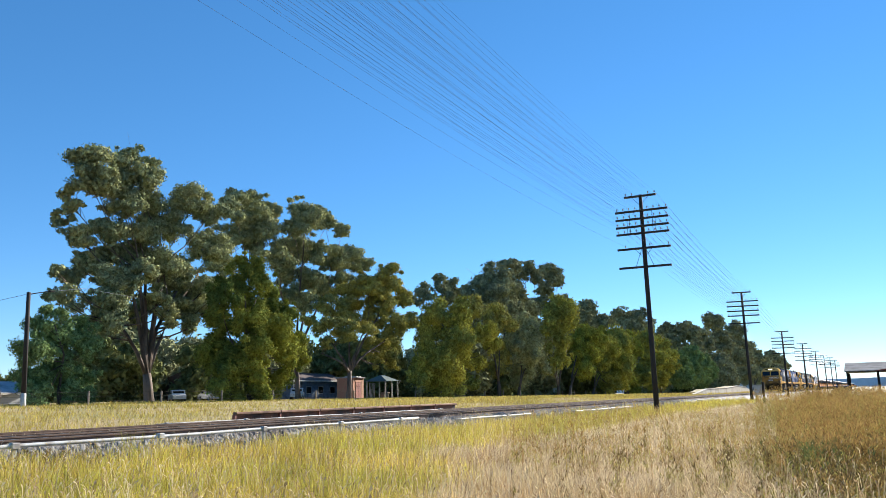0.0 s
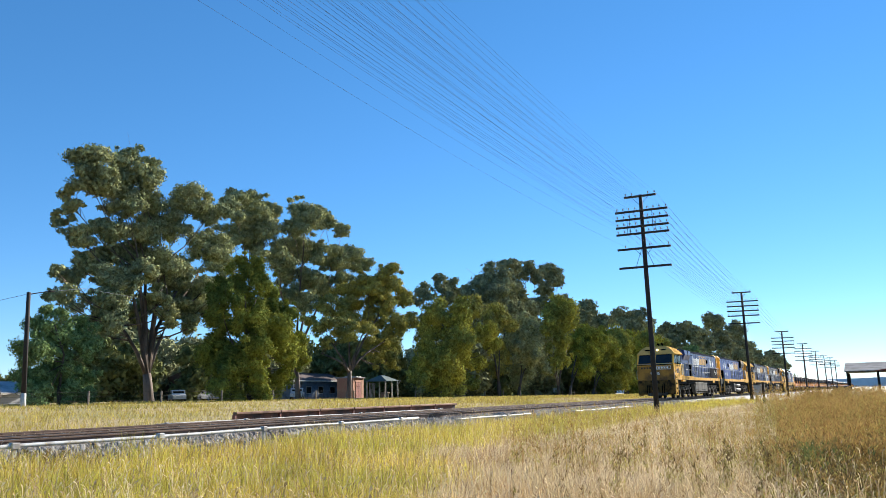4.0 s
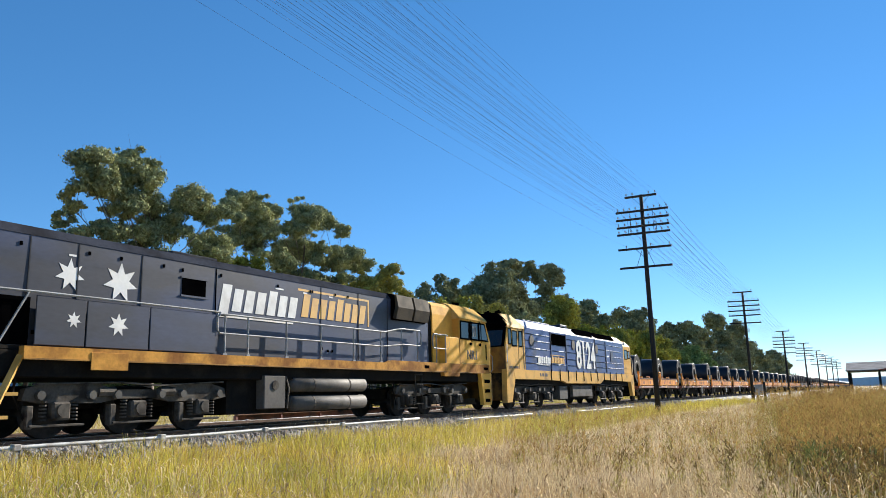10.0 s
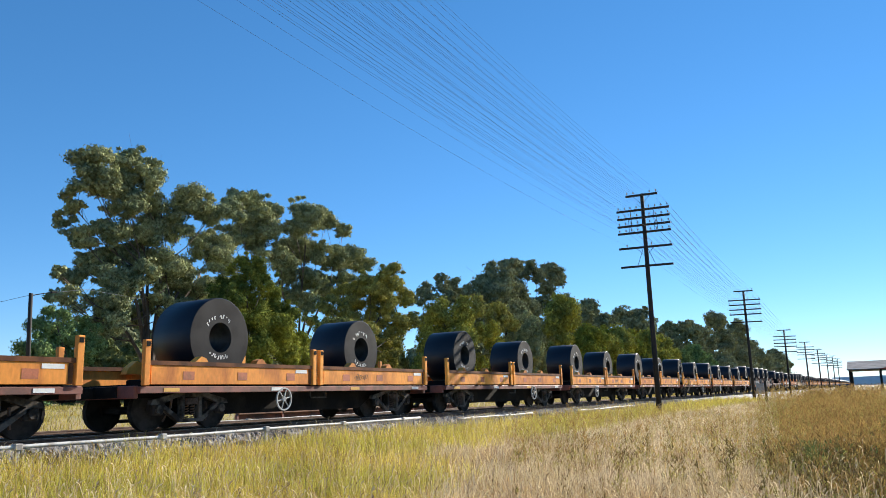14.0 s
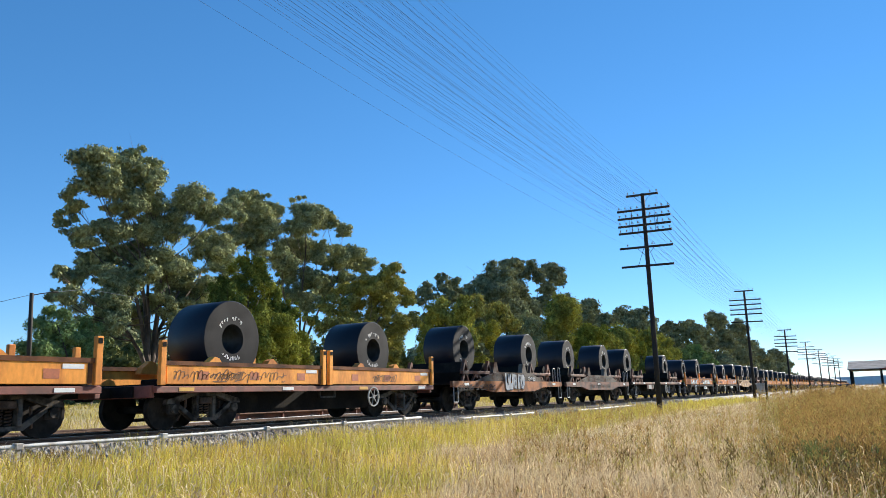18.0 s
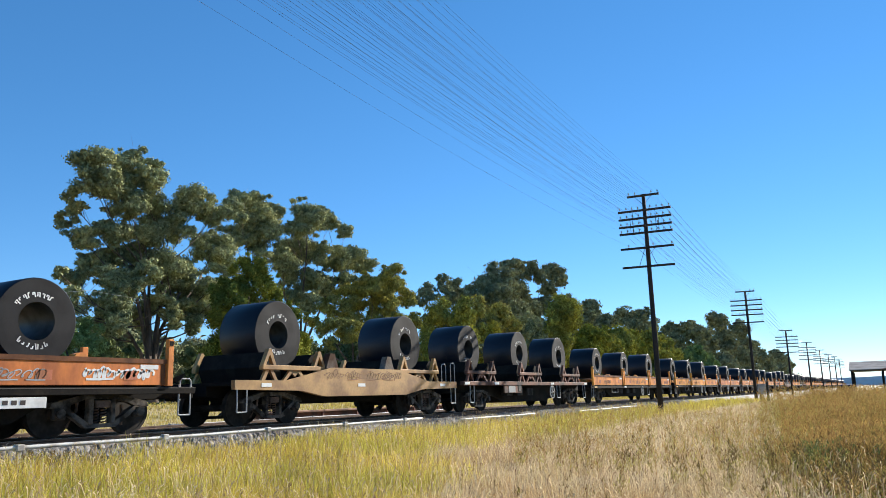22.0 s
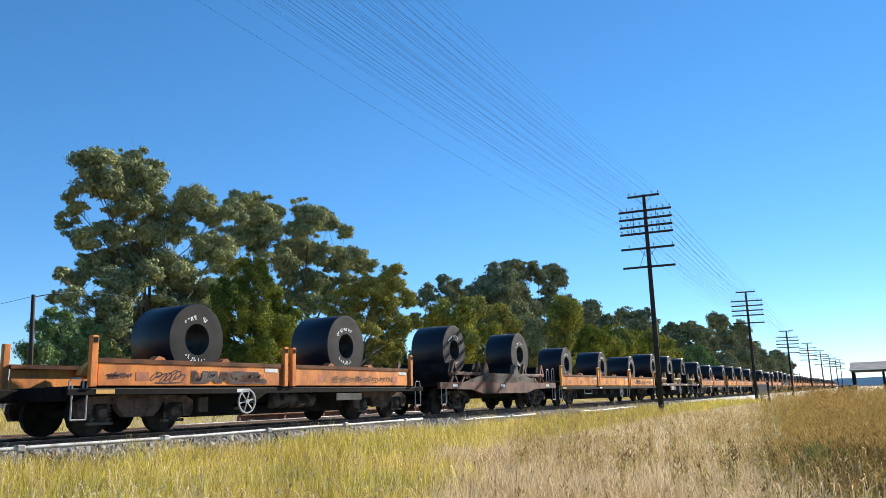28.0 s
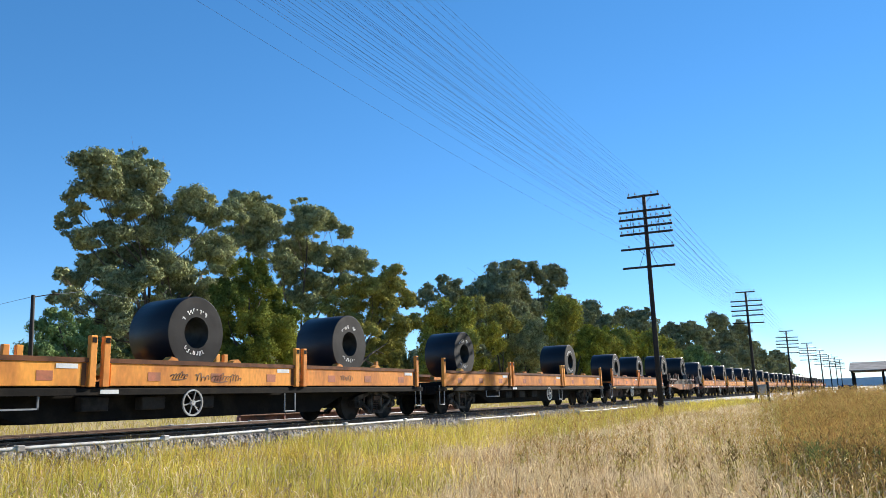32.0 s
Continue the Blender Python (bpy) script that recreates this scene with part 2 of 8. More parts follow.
# ---- mesh tools ----
class Shape:
    """Collects boxes, prisms, tubes and sheets into one mesh."""

    def __init__(self):
        self.v, self.f = [], []

    def add(self, verts, faces):
        n = len(self.v)
        self.v += [tuple(p) for p in verts]
        self.f += [tuple(i + n for i in q) for q in faces]
        return self

    def box(self, x0, x1, y0, y1, z0, z1, e=0.0):
        x0, x1, y0, y1, z0, z1 = min(x0, x1), max(x0, x1), min(y0, y1), max(y0, y1), min(z0, z1), max(z0, z1)
        e = min(e, 0.45 * min(x1 - x0, y1 - y0, z1 - z0))
        if e <= 0:
            v = [(x, y, z) for z in (z0, z1) for x, y in ((x0, y0), (x1, y0), (x1, y1), (x0, y1))]
            return self.add(v, [(3, 2, 1, 0), (4, 5, 6, 7), (0, 1, 5, 4), (1, 2, 6, 5), (2, 3, 7, 6), (3, 0, 4, 7)])
        X, Y, Z = (x0, x1), (y0, y1), (z0, z1)
        v, at = [], {}
        for i in (0, 1):
            for j in (0, 1):
                for k in (0, 1):
                    sx, sy, sz = (1, -1)[i] * e, (1, -1)[j] * e, (1, -1)[k] * e
                    at[i, j, k] = len(v)
                    v += [(X[i], Y[j] + sy, Z[k] + sz), (X[i] + sx, Y[j], Z[k] + sz), (X[i] + sx, Y[j] + sy, Z[k])]
        f = []
        for i in (0, 1):
            f.append([at[i, 0, 0], at[i, 1, 0], at[i, 1, 1], at[i, 0, 1]][:: -1 if i == 0 else 1])
            f.append([at[0, i, 0] + 1, at[1, i, 0] + 1, at[1, i, 1] + 1, at[0, i, 1] + 1][:: 1 if i == 0 else -1])
            f.append([at[0, 0, i] + 2, at[1, 0, i] + 2, at[1, 1, i] + 2, at[0, 1, i] + 2][:: -1 if i == 0 else 1])
        for a in (0, 1):
            for b in (0, 1):
                f.append([at[a, b, 0], at[a, b, 1], at[a, b, 1] + 1, at[a, b, 0] + 1][:: 1 if a == b else -1])
                f.append([at[a, 0, b], at[a, 1, b], at[a, 1, b] + 2, at[a, 0, b] + 2][:: -1 if a == b else 1])
                f.append([at[0, a, b] + 1, at[1, a, b] + 1, at[1, a, b] + 2, at[0, a, b] + 2][:: 1 if a == b else -1])
        for i, j, k in at:
            q = at[i, j, k]
            f.append((q, q + 1, q + 2) if (i + j + k) % 2 == 0 else (q + 2, q + 1, q))
        return self.add(v, f)

    def prism(self, pts, y0, y1, inset=0.0):
        """A profile in x and z, drawn out from y0 to y1."""
        n = len(pts)
        a = sum(p[0] * q[1] - q[0] * p[1] for p, q in zip(pts, pts[1:] + pts[:1]))
        if (a > 0) != (y1 > y0):
            pts = pts[::-1]
        v = [(x, y0, z) for x, z in pts] + [(x, y1, z) for x, z in pts]
        f = [tuple(range(n)), tuple(range(2 * n - 1, n - 1, -1))]
        f += [(i, i + n, (i + 1) % n + n, (i + 1) % n) for i in range(n)]
        if y1 > y0:
            f = [q for q in f]
        return self.add(v, f)

    def loft(self, sections):
        """Sections of equal count, closed rings, capped."""
        n, m = len(sections[0]), len(sections)
        v = [p for s in sections for p in s]
        f = [tuple(range(n - 1, -1, -1)), tuple(range((m - 1) * n, m * n))]
        for k in range(m - 1):
            f += [(k * n + i, k * n + (i + 1) % n, (k + 1) * n + (i + 1) % n, (k + 1) * n + i) for i in range(n)]
        return self.add(v, f)

    def tube(self, pts, radii, sides=6):
        pts = [Vector(p) for p in pts]
        if not hasattr(radii, "__len__"):
            radii = [radii] * len(pts)
        rings = []
        for i, p in enumerate(pts):
            d = (pts[min(i + 1, len(pts) - 1)] - pts[max(i - 1, 0)]).normalized()
            a = d.cross(Vector((0, 0, 1)) if abs(d.z) < 0.9 else Vector((1, 0, 0))).normalized()
            b = d.cross(a)
            rings.append([p + (a * math.cos(t) + b * math.sin(t)) * radii[i] for t in (2 * math.pi * k / sides for k in range(sides))])
        return self.loft(rings)

    def ring(self, c, r0, r1, y0, y1, seg=24):
        """A thick ring or bored disc whose axis is y."""
        v = []
        for k in range(seg):
            a = 2 * math.pi * k / seg
            for r, y in ((r1, y0), (r1, y1), (r0, y1), (r0, y0)):
                v.append((c[0] + r * math.cos(a), y, c[1] + r * math.sin(a)))
        f = []
        for k in range(seg):
            p, q = 4 * k, 4 * ((k + 1) % seg)
            f += [(p + i, p + (i + 1) % 4, q + (i + 1) % 4, q + i) for i in range(4)]
        return self.add(v, f)

    def ribbon(self, pts, half, y):
        """A flat painted stroke through points in x and z, on the plane at y."""
        n, v = len(pts), []
        for i, (x, z) in enumerate(pts):
            (ax, az), (bx, bz) = pts[max(i - 1, 0)], pts[min(i + 1, n - 1)]
            d = math.hypot(bx - ax, bz - az) or 1
            ox, oz = -(bz - az) / d * half, (bx - ax) / d * half
            v += [(x + ox, y, z + oz), (x - ox, y, z - oz), (x - ox, y + 0.002, z - oz), (x + ox, y + 0.002, z + oz)]
        f = [(4 * i + j, 4 * i + (j + 1) % 4, 4 * i + 4 + (j + 1) % 4, 4 * i + 4 + j) for i in range(n - 1) for j in range(4)]
        return self.add(v, f + [(3, 2, 1, 0), (4 * n - 4, 4 * n - 3, 4 * n - 2, 4 * n - 1)])

    def mesh(self, name, material, smooth=False):
        me = bpy.data.meshes.new(name)
        me.from_pydata(self.v, [], self.f)
        bm = bmesh.new()
        bm.from_mesh(me)
        bmesh.ops.recalc_face_normals(bm, faces=bm.faces)
        bm.to_mesh(me)
        bm.free()
        me.materials.append(material)
        if smooth:
            me.shade_smooth()
        return me


def part(name, shape, material, parent=None, label="", smooth=False):
    me = shape if isinstance(shape, bpy.types.Mesh) else shape.mesh(name, material, smooth)
    ob = new(name, me)
    ob.parent = parent
    if label:
        tagged(ob, label)
    return ob


def thing(name, label, category, group="", m=None):
    ob = new(name)
    ob.empty_display_size = 0.2
    if m is not None:
        ob.matrix_basis = m
    return tagged(ob, label, category, group)


def sheet(verts, faces, name, material, smooth=False):
    """A mesh from numpy arrays, without cleaning up."""
    me = bpy.data.meshes.new(name)
    verts, faces = np.asarray(verts, np.float32), np.asarray(faces, np.int32)
    k = faces.shape[1]
    me.vertices.add(len(verts)), me.loops.add(faces.size), me.polygons.add(len(faces))
    me.vertices.foreach_set("co", verts.ravel())
    me.loops.foreach_set("vertex_index", faces.ravel())
    me.polygons.foreach_set("loop_start", np.arange(0, faces.size, k, dtype=np.int32))
    me.polygons.foreach_set("loop_total", np.full(len(faces), k, np.int32))
    me.update(calc_edges=True)
    me.materials.append(material)
    if smooth:
        me.shade_smooth()
    return me


def words(text, size, material, parent, m, name="lettering", label="", weight=0.0, width=1.0):
    """Raised lettering in the built-in font; m places its lower left corner, reading along its x."""
    c = bpy.data.curves.new("words", "FONT")
    c.body, c.size, c.extrude, c.offset = text, size, 0.004, weight
    tmp = bpy.data.objects.new("words", c)
    me = bpy.data.meshes.new_from_object(tmp)
    bpy.data.objects.remove(tmp), bpy.data.curves.remove(c)
    me.transform(m @ Matrix.Diagonal((width, 1, 1, 1)))
    me.materials.clear()
    me.materials.append(material)
    return part(name, me, material, parent, label)


# ---- the ground ----
def ramp(x, *knots):
    return float(np.interp(x, [k[0] for k in knots], [k[1] for k in knots]))


def ground_z(x, y):
    far = ramp(x, (-200, 0.6), (45, 0.62), (130, 0.2), (230, -0.4), (500, -0.6), (2500, -0.6))
    z = ramp(y, (-60, -0.95), (2, -0.95), (8, -0.72), (11.5, -0.55), (13, -0.42), (20.5, -0.4))
    if y > 20.5:
        z = ramp(y, (20.5, -0.4), (25, -0.1 + 0.2 * far), (42, far), (46, far), (62, far + 0.35), (400, far + 0.35), (1500, far - 0.6))
    return z


def ground():
    xs = sorted({*np.linspace(-60, 120, 73), *np.linspace(120, 500, 39), *np.geomspace(500, 4000, 14), *(-60 - np.geomspace(20, 4000, 12))})
    ys = sorted({*np.linspace(-20, 60, 81), *np.linspace(60, 200, 15), *np.geomspace(200, 4000, 12), *(-20 - np.geomspace(10, 4000, 12))})
    v = [(x, y, ground_z(x, y) + (0.05 * noise.noise((x * 0.3, y * 0.3, 0)) if y < 11 or y > 22 else 0)) for y in ys for x in xs]
    n = len(xs)
    f = [(j * n + i, j * n + i + 1, (j + 1) * n + i + 1, (j + 1) * n + i) for j in range(len(ys) - 1) for i in range(n - 1)]
    ob = new("ground", sheet(v, f, "ground", M["soil"], True))
    tagged(ob, "dry yellow grassland soil along the railway", "ground", kind="structure")


ground()


# ---- tracks ----
def ballast_bed(y, name, half, top, foot):
    s = Shape()
    xs = [-40 + 4 * i for i in range(60)] + [220 + 40 * i for i in range(18)]
    prof = ((-half - 0.75, foot), (-half, top), (half, top), (half + 0.75, foot))
    v = [(x, y + a, b + (0.02 * noise.noise((x, a * 3, 1)) if b == top else 0)) for x in xs for a, b in prof]
    s.add(v, [(4 * i + j, 4 * i + 4 + j, 4 * i + 5 + j, 4 * i + 1 + j) for i in range(len(xs) - 1) for j in range(3)])
    ob = part(name, s, M["ballast"], None)
    tagged(ob, "grey crushed stone ballast bed under the rails", "ballast", kind="structure")


def rails(y, x0, x1, name, head):
    """A running track: two rails of head, web and foot, on one track object."""
    t = thing(name, "steel railway track on timber sleepers", "track", "railway tracks", pose(0, y, 0))
    tagged(t, kind="structure")
    for side in (-0.7525, 0.7525):
        s = Shape()
        prof = ((-0.035, -0.002), (0.035, -0.002), (0.035, -0.035), (0.009, -0.05), (0.009, -0.145), (0.065, -0.157), (0.065, -0.168), (-0.065, -0.168), (-0.065, -0.157), (-0.009, -0.145), (-0.009, -0.05), (-0.035, -0.035))
        s.loft([[(x, side + a, b) for a, b in prof] for x in (x0, x1)])
        r = part("rail", s, M["rust"], t, "rust-brown steel rail")
        part("railhead", Shape().box(x0, x1, side - 0.03, side + 0.03, -0.002, 0.0), head, r, "polished running surface")
    return t


def sleepers(t, x0, x1, near):
    me = Shape().box(-0.115, 0.115, -1.25, 1.25, -0.31, -0.166, 0.015).mesh("sleeper", M["sleeper"])
    x, rest = x0, Shape()
    while x < x1:
        if near[0] < x < near[1]:
            part("sleeper", me, None, t).location = (x, 0, random.uniform(-0.01, 0.005))
        else:
            rest.box(x - 0.115, x + 0.115, -1.25, 1.25, -0.31, -0.168)
        x += 0.61
    tagged(part("far_sleepers", rest, M["sleeper"], t), kind="stuff")


ballast_bed(TRACK_Y, "ballast_main", 1.7, -0.172, -0.5)
ballast_bed(SIDING_Y, "ballast_siding", 1.5, -0.215, -0.5)
main_track = rails(TRACK_Y, -40, 900, "main_track", M["railtop"])
side_track = rails(SIDING_Y, -40, 900, "siding_track", M["rust"])
side_track.location.z = -0.03
sleepers(main_track, -10, 200, (2, 60))
sleepers(side_track, -10, 140, (6, 60))


def loose_stones():
    """Single stones on the near shoulder of the ballast."""
    rng = np.random.default_rng(5)
    n = 30000
    x = 2 + 58 * rng.uniform(0, 1, n) ** 1.5
    y = np.where(rng.random(n) < 0.6, rng.uniform(11.8, 13.1, n), rng.uniform(12.9, 20.2, n))
    z = np.where(y < 12.8, np.maximum(-0.515, -0.495 + (y - 12.05) * 0.437), -0.165)
    z = np.where(np.abs(y - 16.45) < 0.35, -0.3, z)
    r = rng.uniform(0.02, 0.06, n) * np.where((y < 13) & (rng.random(n) < 0.3), 1.7, 1.0)
    base = np.array([(1, 0, -0.3), (-0.5, 0.87, -0.3), (-0.5, -0.87, -0.3), (0.1, 0.1, 0.9)])
    ang = rng.uniform(0, 6.28, n)
    c, s = np.cos(ang), np.sin(ang)
    b = base[None] * r[:, None, None] * rng.uniform(0.6, 1.3, (n, 4, 3))
    v = np.stack([b[..., 0] * c[:, None] - b[..., 1] * s[:, None] + x[:, None], b[..., 0] * s[:, None] + b[..., 1] * c[:, None] + y[:, None], b[..., 2] + z[:, None]], -1).reshape(-1, 3)
    f = (np.array([(0, 1, 3), (1, 2, 3), (2, 0, 3)])[None] + 4 * np.arange(n)[:, None, None]).reshape(-1, 3)
    tagged(new("loose_ballast", sheet(v, f, "loose_ballast", M["stone"])), "loose grey crushed stones beside the rails", "stones", kind="stuff")


loose_stones()


def signal_pipe(x0, x1, y, z, step, first):
    """White pipe on low post brackets beside the track."""
    t = thing("signal_pipe", "long white-painted pipe on short posts beside the track", "pipe", "trackside pipes", pose(x0, y, 0))
    part("pipe", Shape().tube([(a, 0, z + 0.008 * math.sin(a)) for a in np.linspace(0, x1 - x0, 16)], 0.035, 8), M["rod"], t, smooth=True)
    x = first
    while x < x1 - x0:
        b = part("post", Shape().box(x - 0.035, x + 0.035, -0.03, 0.03, -0.75, z + 0.03, 0.01), M["rod"], t)
        part("clamp", Shape().box(x - 0.07, x + 0.07, -0.06, 0.06, z - 0.05, z + 0.06, 0.015), M["rod"], b)
        x += step
    return t


signal_pipe(-6, 20.6, 12.25, -0.055, 2.95, 2.0)
signal_pipe(22.6, 29.0, 12.0, -0.18, 3.1, 1.0)
signal_pipe(32.5, 43.0, 11.8, -0.23, 3.4, 1.0)
signal_pipe(17.3, 36.0, 19.9, -0.07, 3.6, 0.4)
signal_pipe(36.5, 54.0, 19.9, -0.28, 3.8, 0.6)


def steel_stack():
    """Long rusty steel edge beam on blocks beyond the siding."""
    t = thing("steel_platform_edge", "low rusty steel loading edge with posts beside the siding", "platform", m=pose(21.6, 20.75, -0.08))
    n, w = 7, 2.5
    for i in range(n):
        a = i * w
        part("beam", Shape().box(a + 0.02, a + w - 0.02, -0.1, 0.1, 0.2, 0.29, 0.015), M["edgerust"], t)
        part("panel", Shape().box(a + 0.05, a + w - 0.05, 0.0, 0.06, -0.4, 0.2, 0.01), M["brown"], t)
        part("post", Shape().box(a - 0.05, a + 0.05, -0.07, 0.07, -0.45, 0.2, 0.01), M["sill"], t)
    part("deck", Shape().box(1.3, n * w, 0.1, 1.2, 0.1, 0.2, 0.01), M["edgerust"], t)


steel_stack()


# ---- telegraph poles and wires ----
POLE_Y, POLE_X0, POLE_STEP = 10.0, 41.46, 37.55
POLES = [  # height of the top, arm heights below the top, half lengths
    (11.33, (0.1, 0.93, 1.37, 1.8, 2.2, 3.04, 4.08)), (9.9, (0.06, 0.94, 1.4, 1.87, 2.33, 3.07)), (8.4, (0.06, 0.94, 1.4, 1.87, 2.33, 3.07)),
    (8.5, (0.06, 0.94, 1.4, 1.87, 2.33, 3.07)), (8.6, (0.06, 0.94, 1.4, 1.87, 2.33, 3.07)), (8.9, (0.06, 0.94, 1.4, 1.87, 2.33, 3.07)), (9.6, (0.06, 0.94, 1.4, 1.87, 2.33, 3.07)), (9.8, (0.06, 0.94, 1.4, 1.87, 2.33, 3.07))]


def telegraph_pole(k):
    top, arms = POLES[k]
    x = POLE_X0 + k * POLE_STEP
    t = thing("telegraph_pole", "tall dark timber telegraph pole with stacked crossarms", "telegraph pole", "line of telegraph poles", pose(x, POLE_Y, 0, 0, 0, 0))
    g = ground_z(x, POLE_Y)
    part("shaft", Shape().tube([(0.02, 0, g - 0.5), (0, 0, 3), (0, 0, top - 3.6), (0, 0, top)], (0.15, 0.135, 0.12, 0.1), 10), M["pole"], t, smooth=True)
    ins = Shape().tube([(0, 0, 0), (0, 0, 0.1)], 0.012, 5).tube([(0, 0, 0.07), (0, 0, 0.1), (0, 0, 0.15), (0, 0, 0.18)], (0.03, 0.04, 0.04, 0.02), 6).mesh("insulator", M["insulator"])
    for i, d in enumerate(arms):
        z, half = top - d, (0.88 if i == 0 else 1.45)
        if i == 6:
            half = 1.42
        tilt = 0.02
        a = part("crossarm", Shape().loft([[(-0.12 - e, y, z + tilt * y + f) for e, f in ((0.045, -0.055), (-0.045, -0.055), (-0.045, 0.055), (0.045, 0.055))] for y in (-half, half)]), M["pole"], t, "dark timber crossarm")
        if i in (0, 5):
            for sgn in (-1, 1):
                part("brace", Shape().tube([(-0.14, 0, z - 0.55), (-0.14, sgn * 0.5, z)], 0.012, 4), M["pole"], t)
        if i < 6:
            for y in ([-0.8, -0.45, 0.45, 0.8] if i == 0 else [-1.35, -1.0, -0.68, -0.34, 0.34, 0.68, 1.0, 1.35][:: (3 if i == 5 else 1)]):
                part("insulator", ins, None, a).location = (-0.12, y, z + tilt * y + 0.05)
    if k == 0:
        for y in (-0.75, -0.6, 0.65, 0.8):
            part("tie_rod", Shape().tube([(-0.17, y, top - 2.2), (-0.17, y, top - (1.37 if abs(y) > 0.7 else 0.93))], 0.012, 4), M["pole"], t)
        for sgn in (-1, 1):
            part("brace", Shape().tube([(-0.14, sgn * 0.12, top - 3.1), (-0.14, sgn * 0.5, top - 4.08)], 0.012, 4), M["pole"], t)


for k in range(8):
    telegraph_pole(k)


def wires():
    """Open line wires strung from arm to arm, each span one sagging wire."""
    spans = [(-1, 0)] + [(k, k + 1) for k in range(5)]
    for a, b in spans:
        xa, xb = POLE_X0 + a * POLE_STEP, POLE_X0 + b * POLE_STEP
        pa, pb = POLES[max(a, 0)], POLES[b]
        t = thing("wire_span", "span of thin parallel line wires between telegraph poles", "wires", "telegraph wires", pose(0, POLE_Y, 0))
        ta = pa[0] + (0.35 if a < 0 else 0)
        for i in range(5 if b > 0 else 6):
            if i >= len(pa[1]) or i >= len(pb[1]):
                continue
            for y in ([-0.8, -0.45, 0.45, 0.8] if i == 0 else [-1.35, -1.0, -0.68, -0.34, 0.34, 0.68, 1.0, 1.35][:: (3 if i == 5 else 1)]):
                za, zb = ta - pa[1][i] + 0.2, pb[0] - pb[1][i] + 0.2
                sag = 0.35 + 0.1 * random.random()
                pts = [(xa + (xb - xa) * u, y, za + (zb - za) * u - 4 * sag * u * (1 - u)) for u in np.linspace(0, 1, 13)]
                part("wire", Shape().tube(pts, 0.0032 if b == 0 else 0.0045, 3), M["wire"], t)


wires()


# ---- rolling stock ----
WHEELS = []


def wheelset(parent, x, r, name="wheelset"):
    w = part(name, Shape().ring((0, 0), 0.06, r - 0.03, -0.78, -0.67, 20).ring((0, 0), 0.06, r - 0.03, 0.67, 0.78, 20).ring((0, 0), r - 0.06, r, -0.79, -0.66, 20).ring((0, 0), r - 0.06, r, 0.66, 0.79, 20).tube([(0, -0.8, 0), (0, 0.8, 0)], 0.09, 8), M["wheel"], parent, "steel wheels on one axle") if r not in SETS else part(name, SETS[r], None, parent, "steel wheels on one axle")
    SETS[r] = w.data
    w.matrix_parent_inverse = Matrix.Translation((x, 0, r))
    WHEELS.append(w)
    return w


SETS = {}


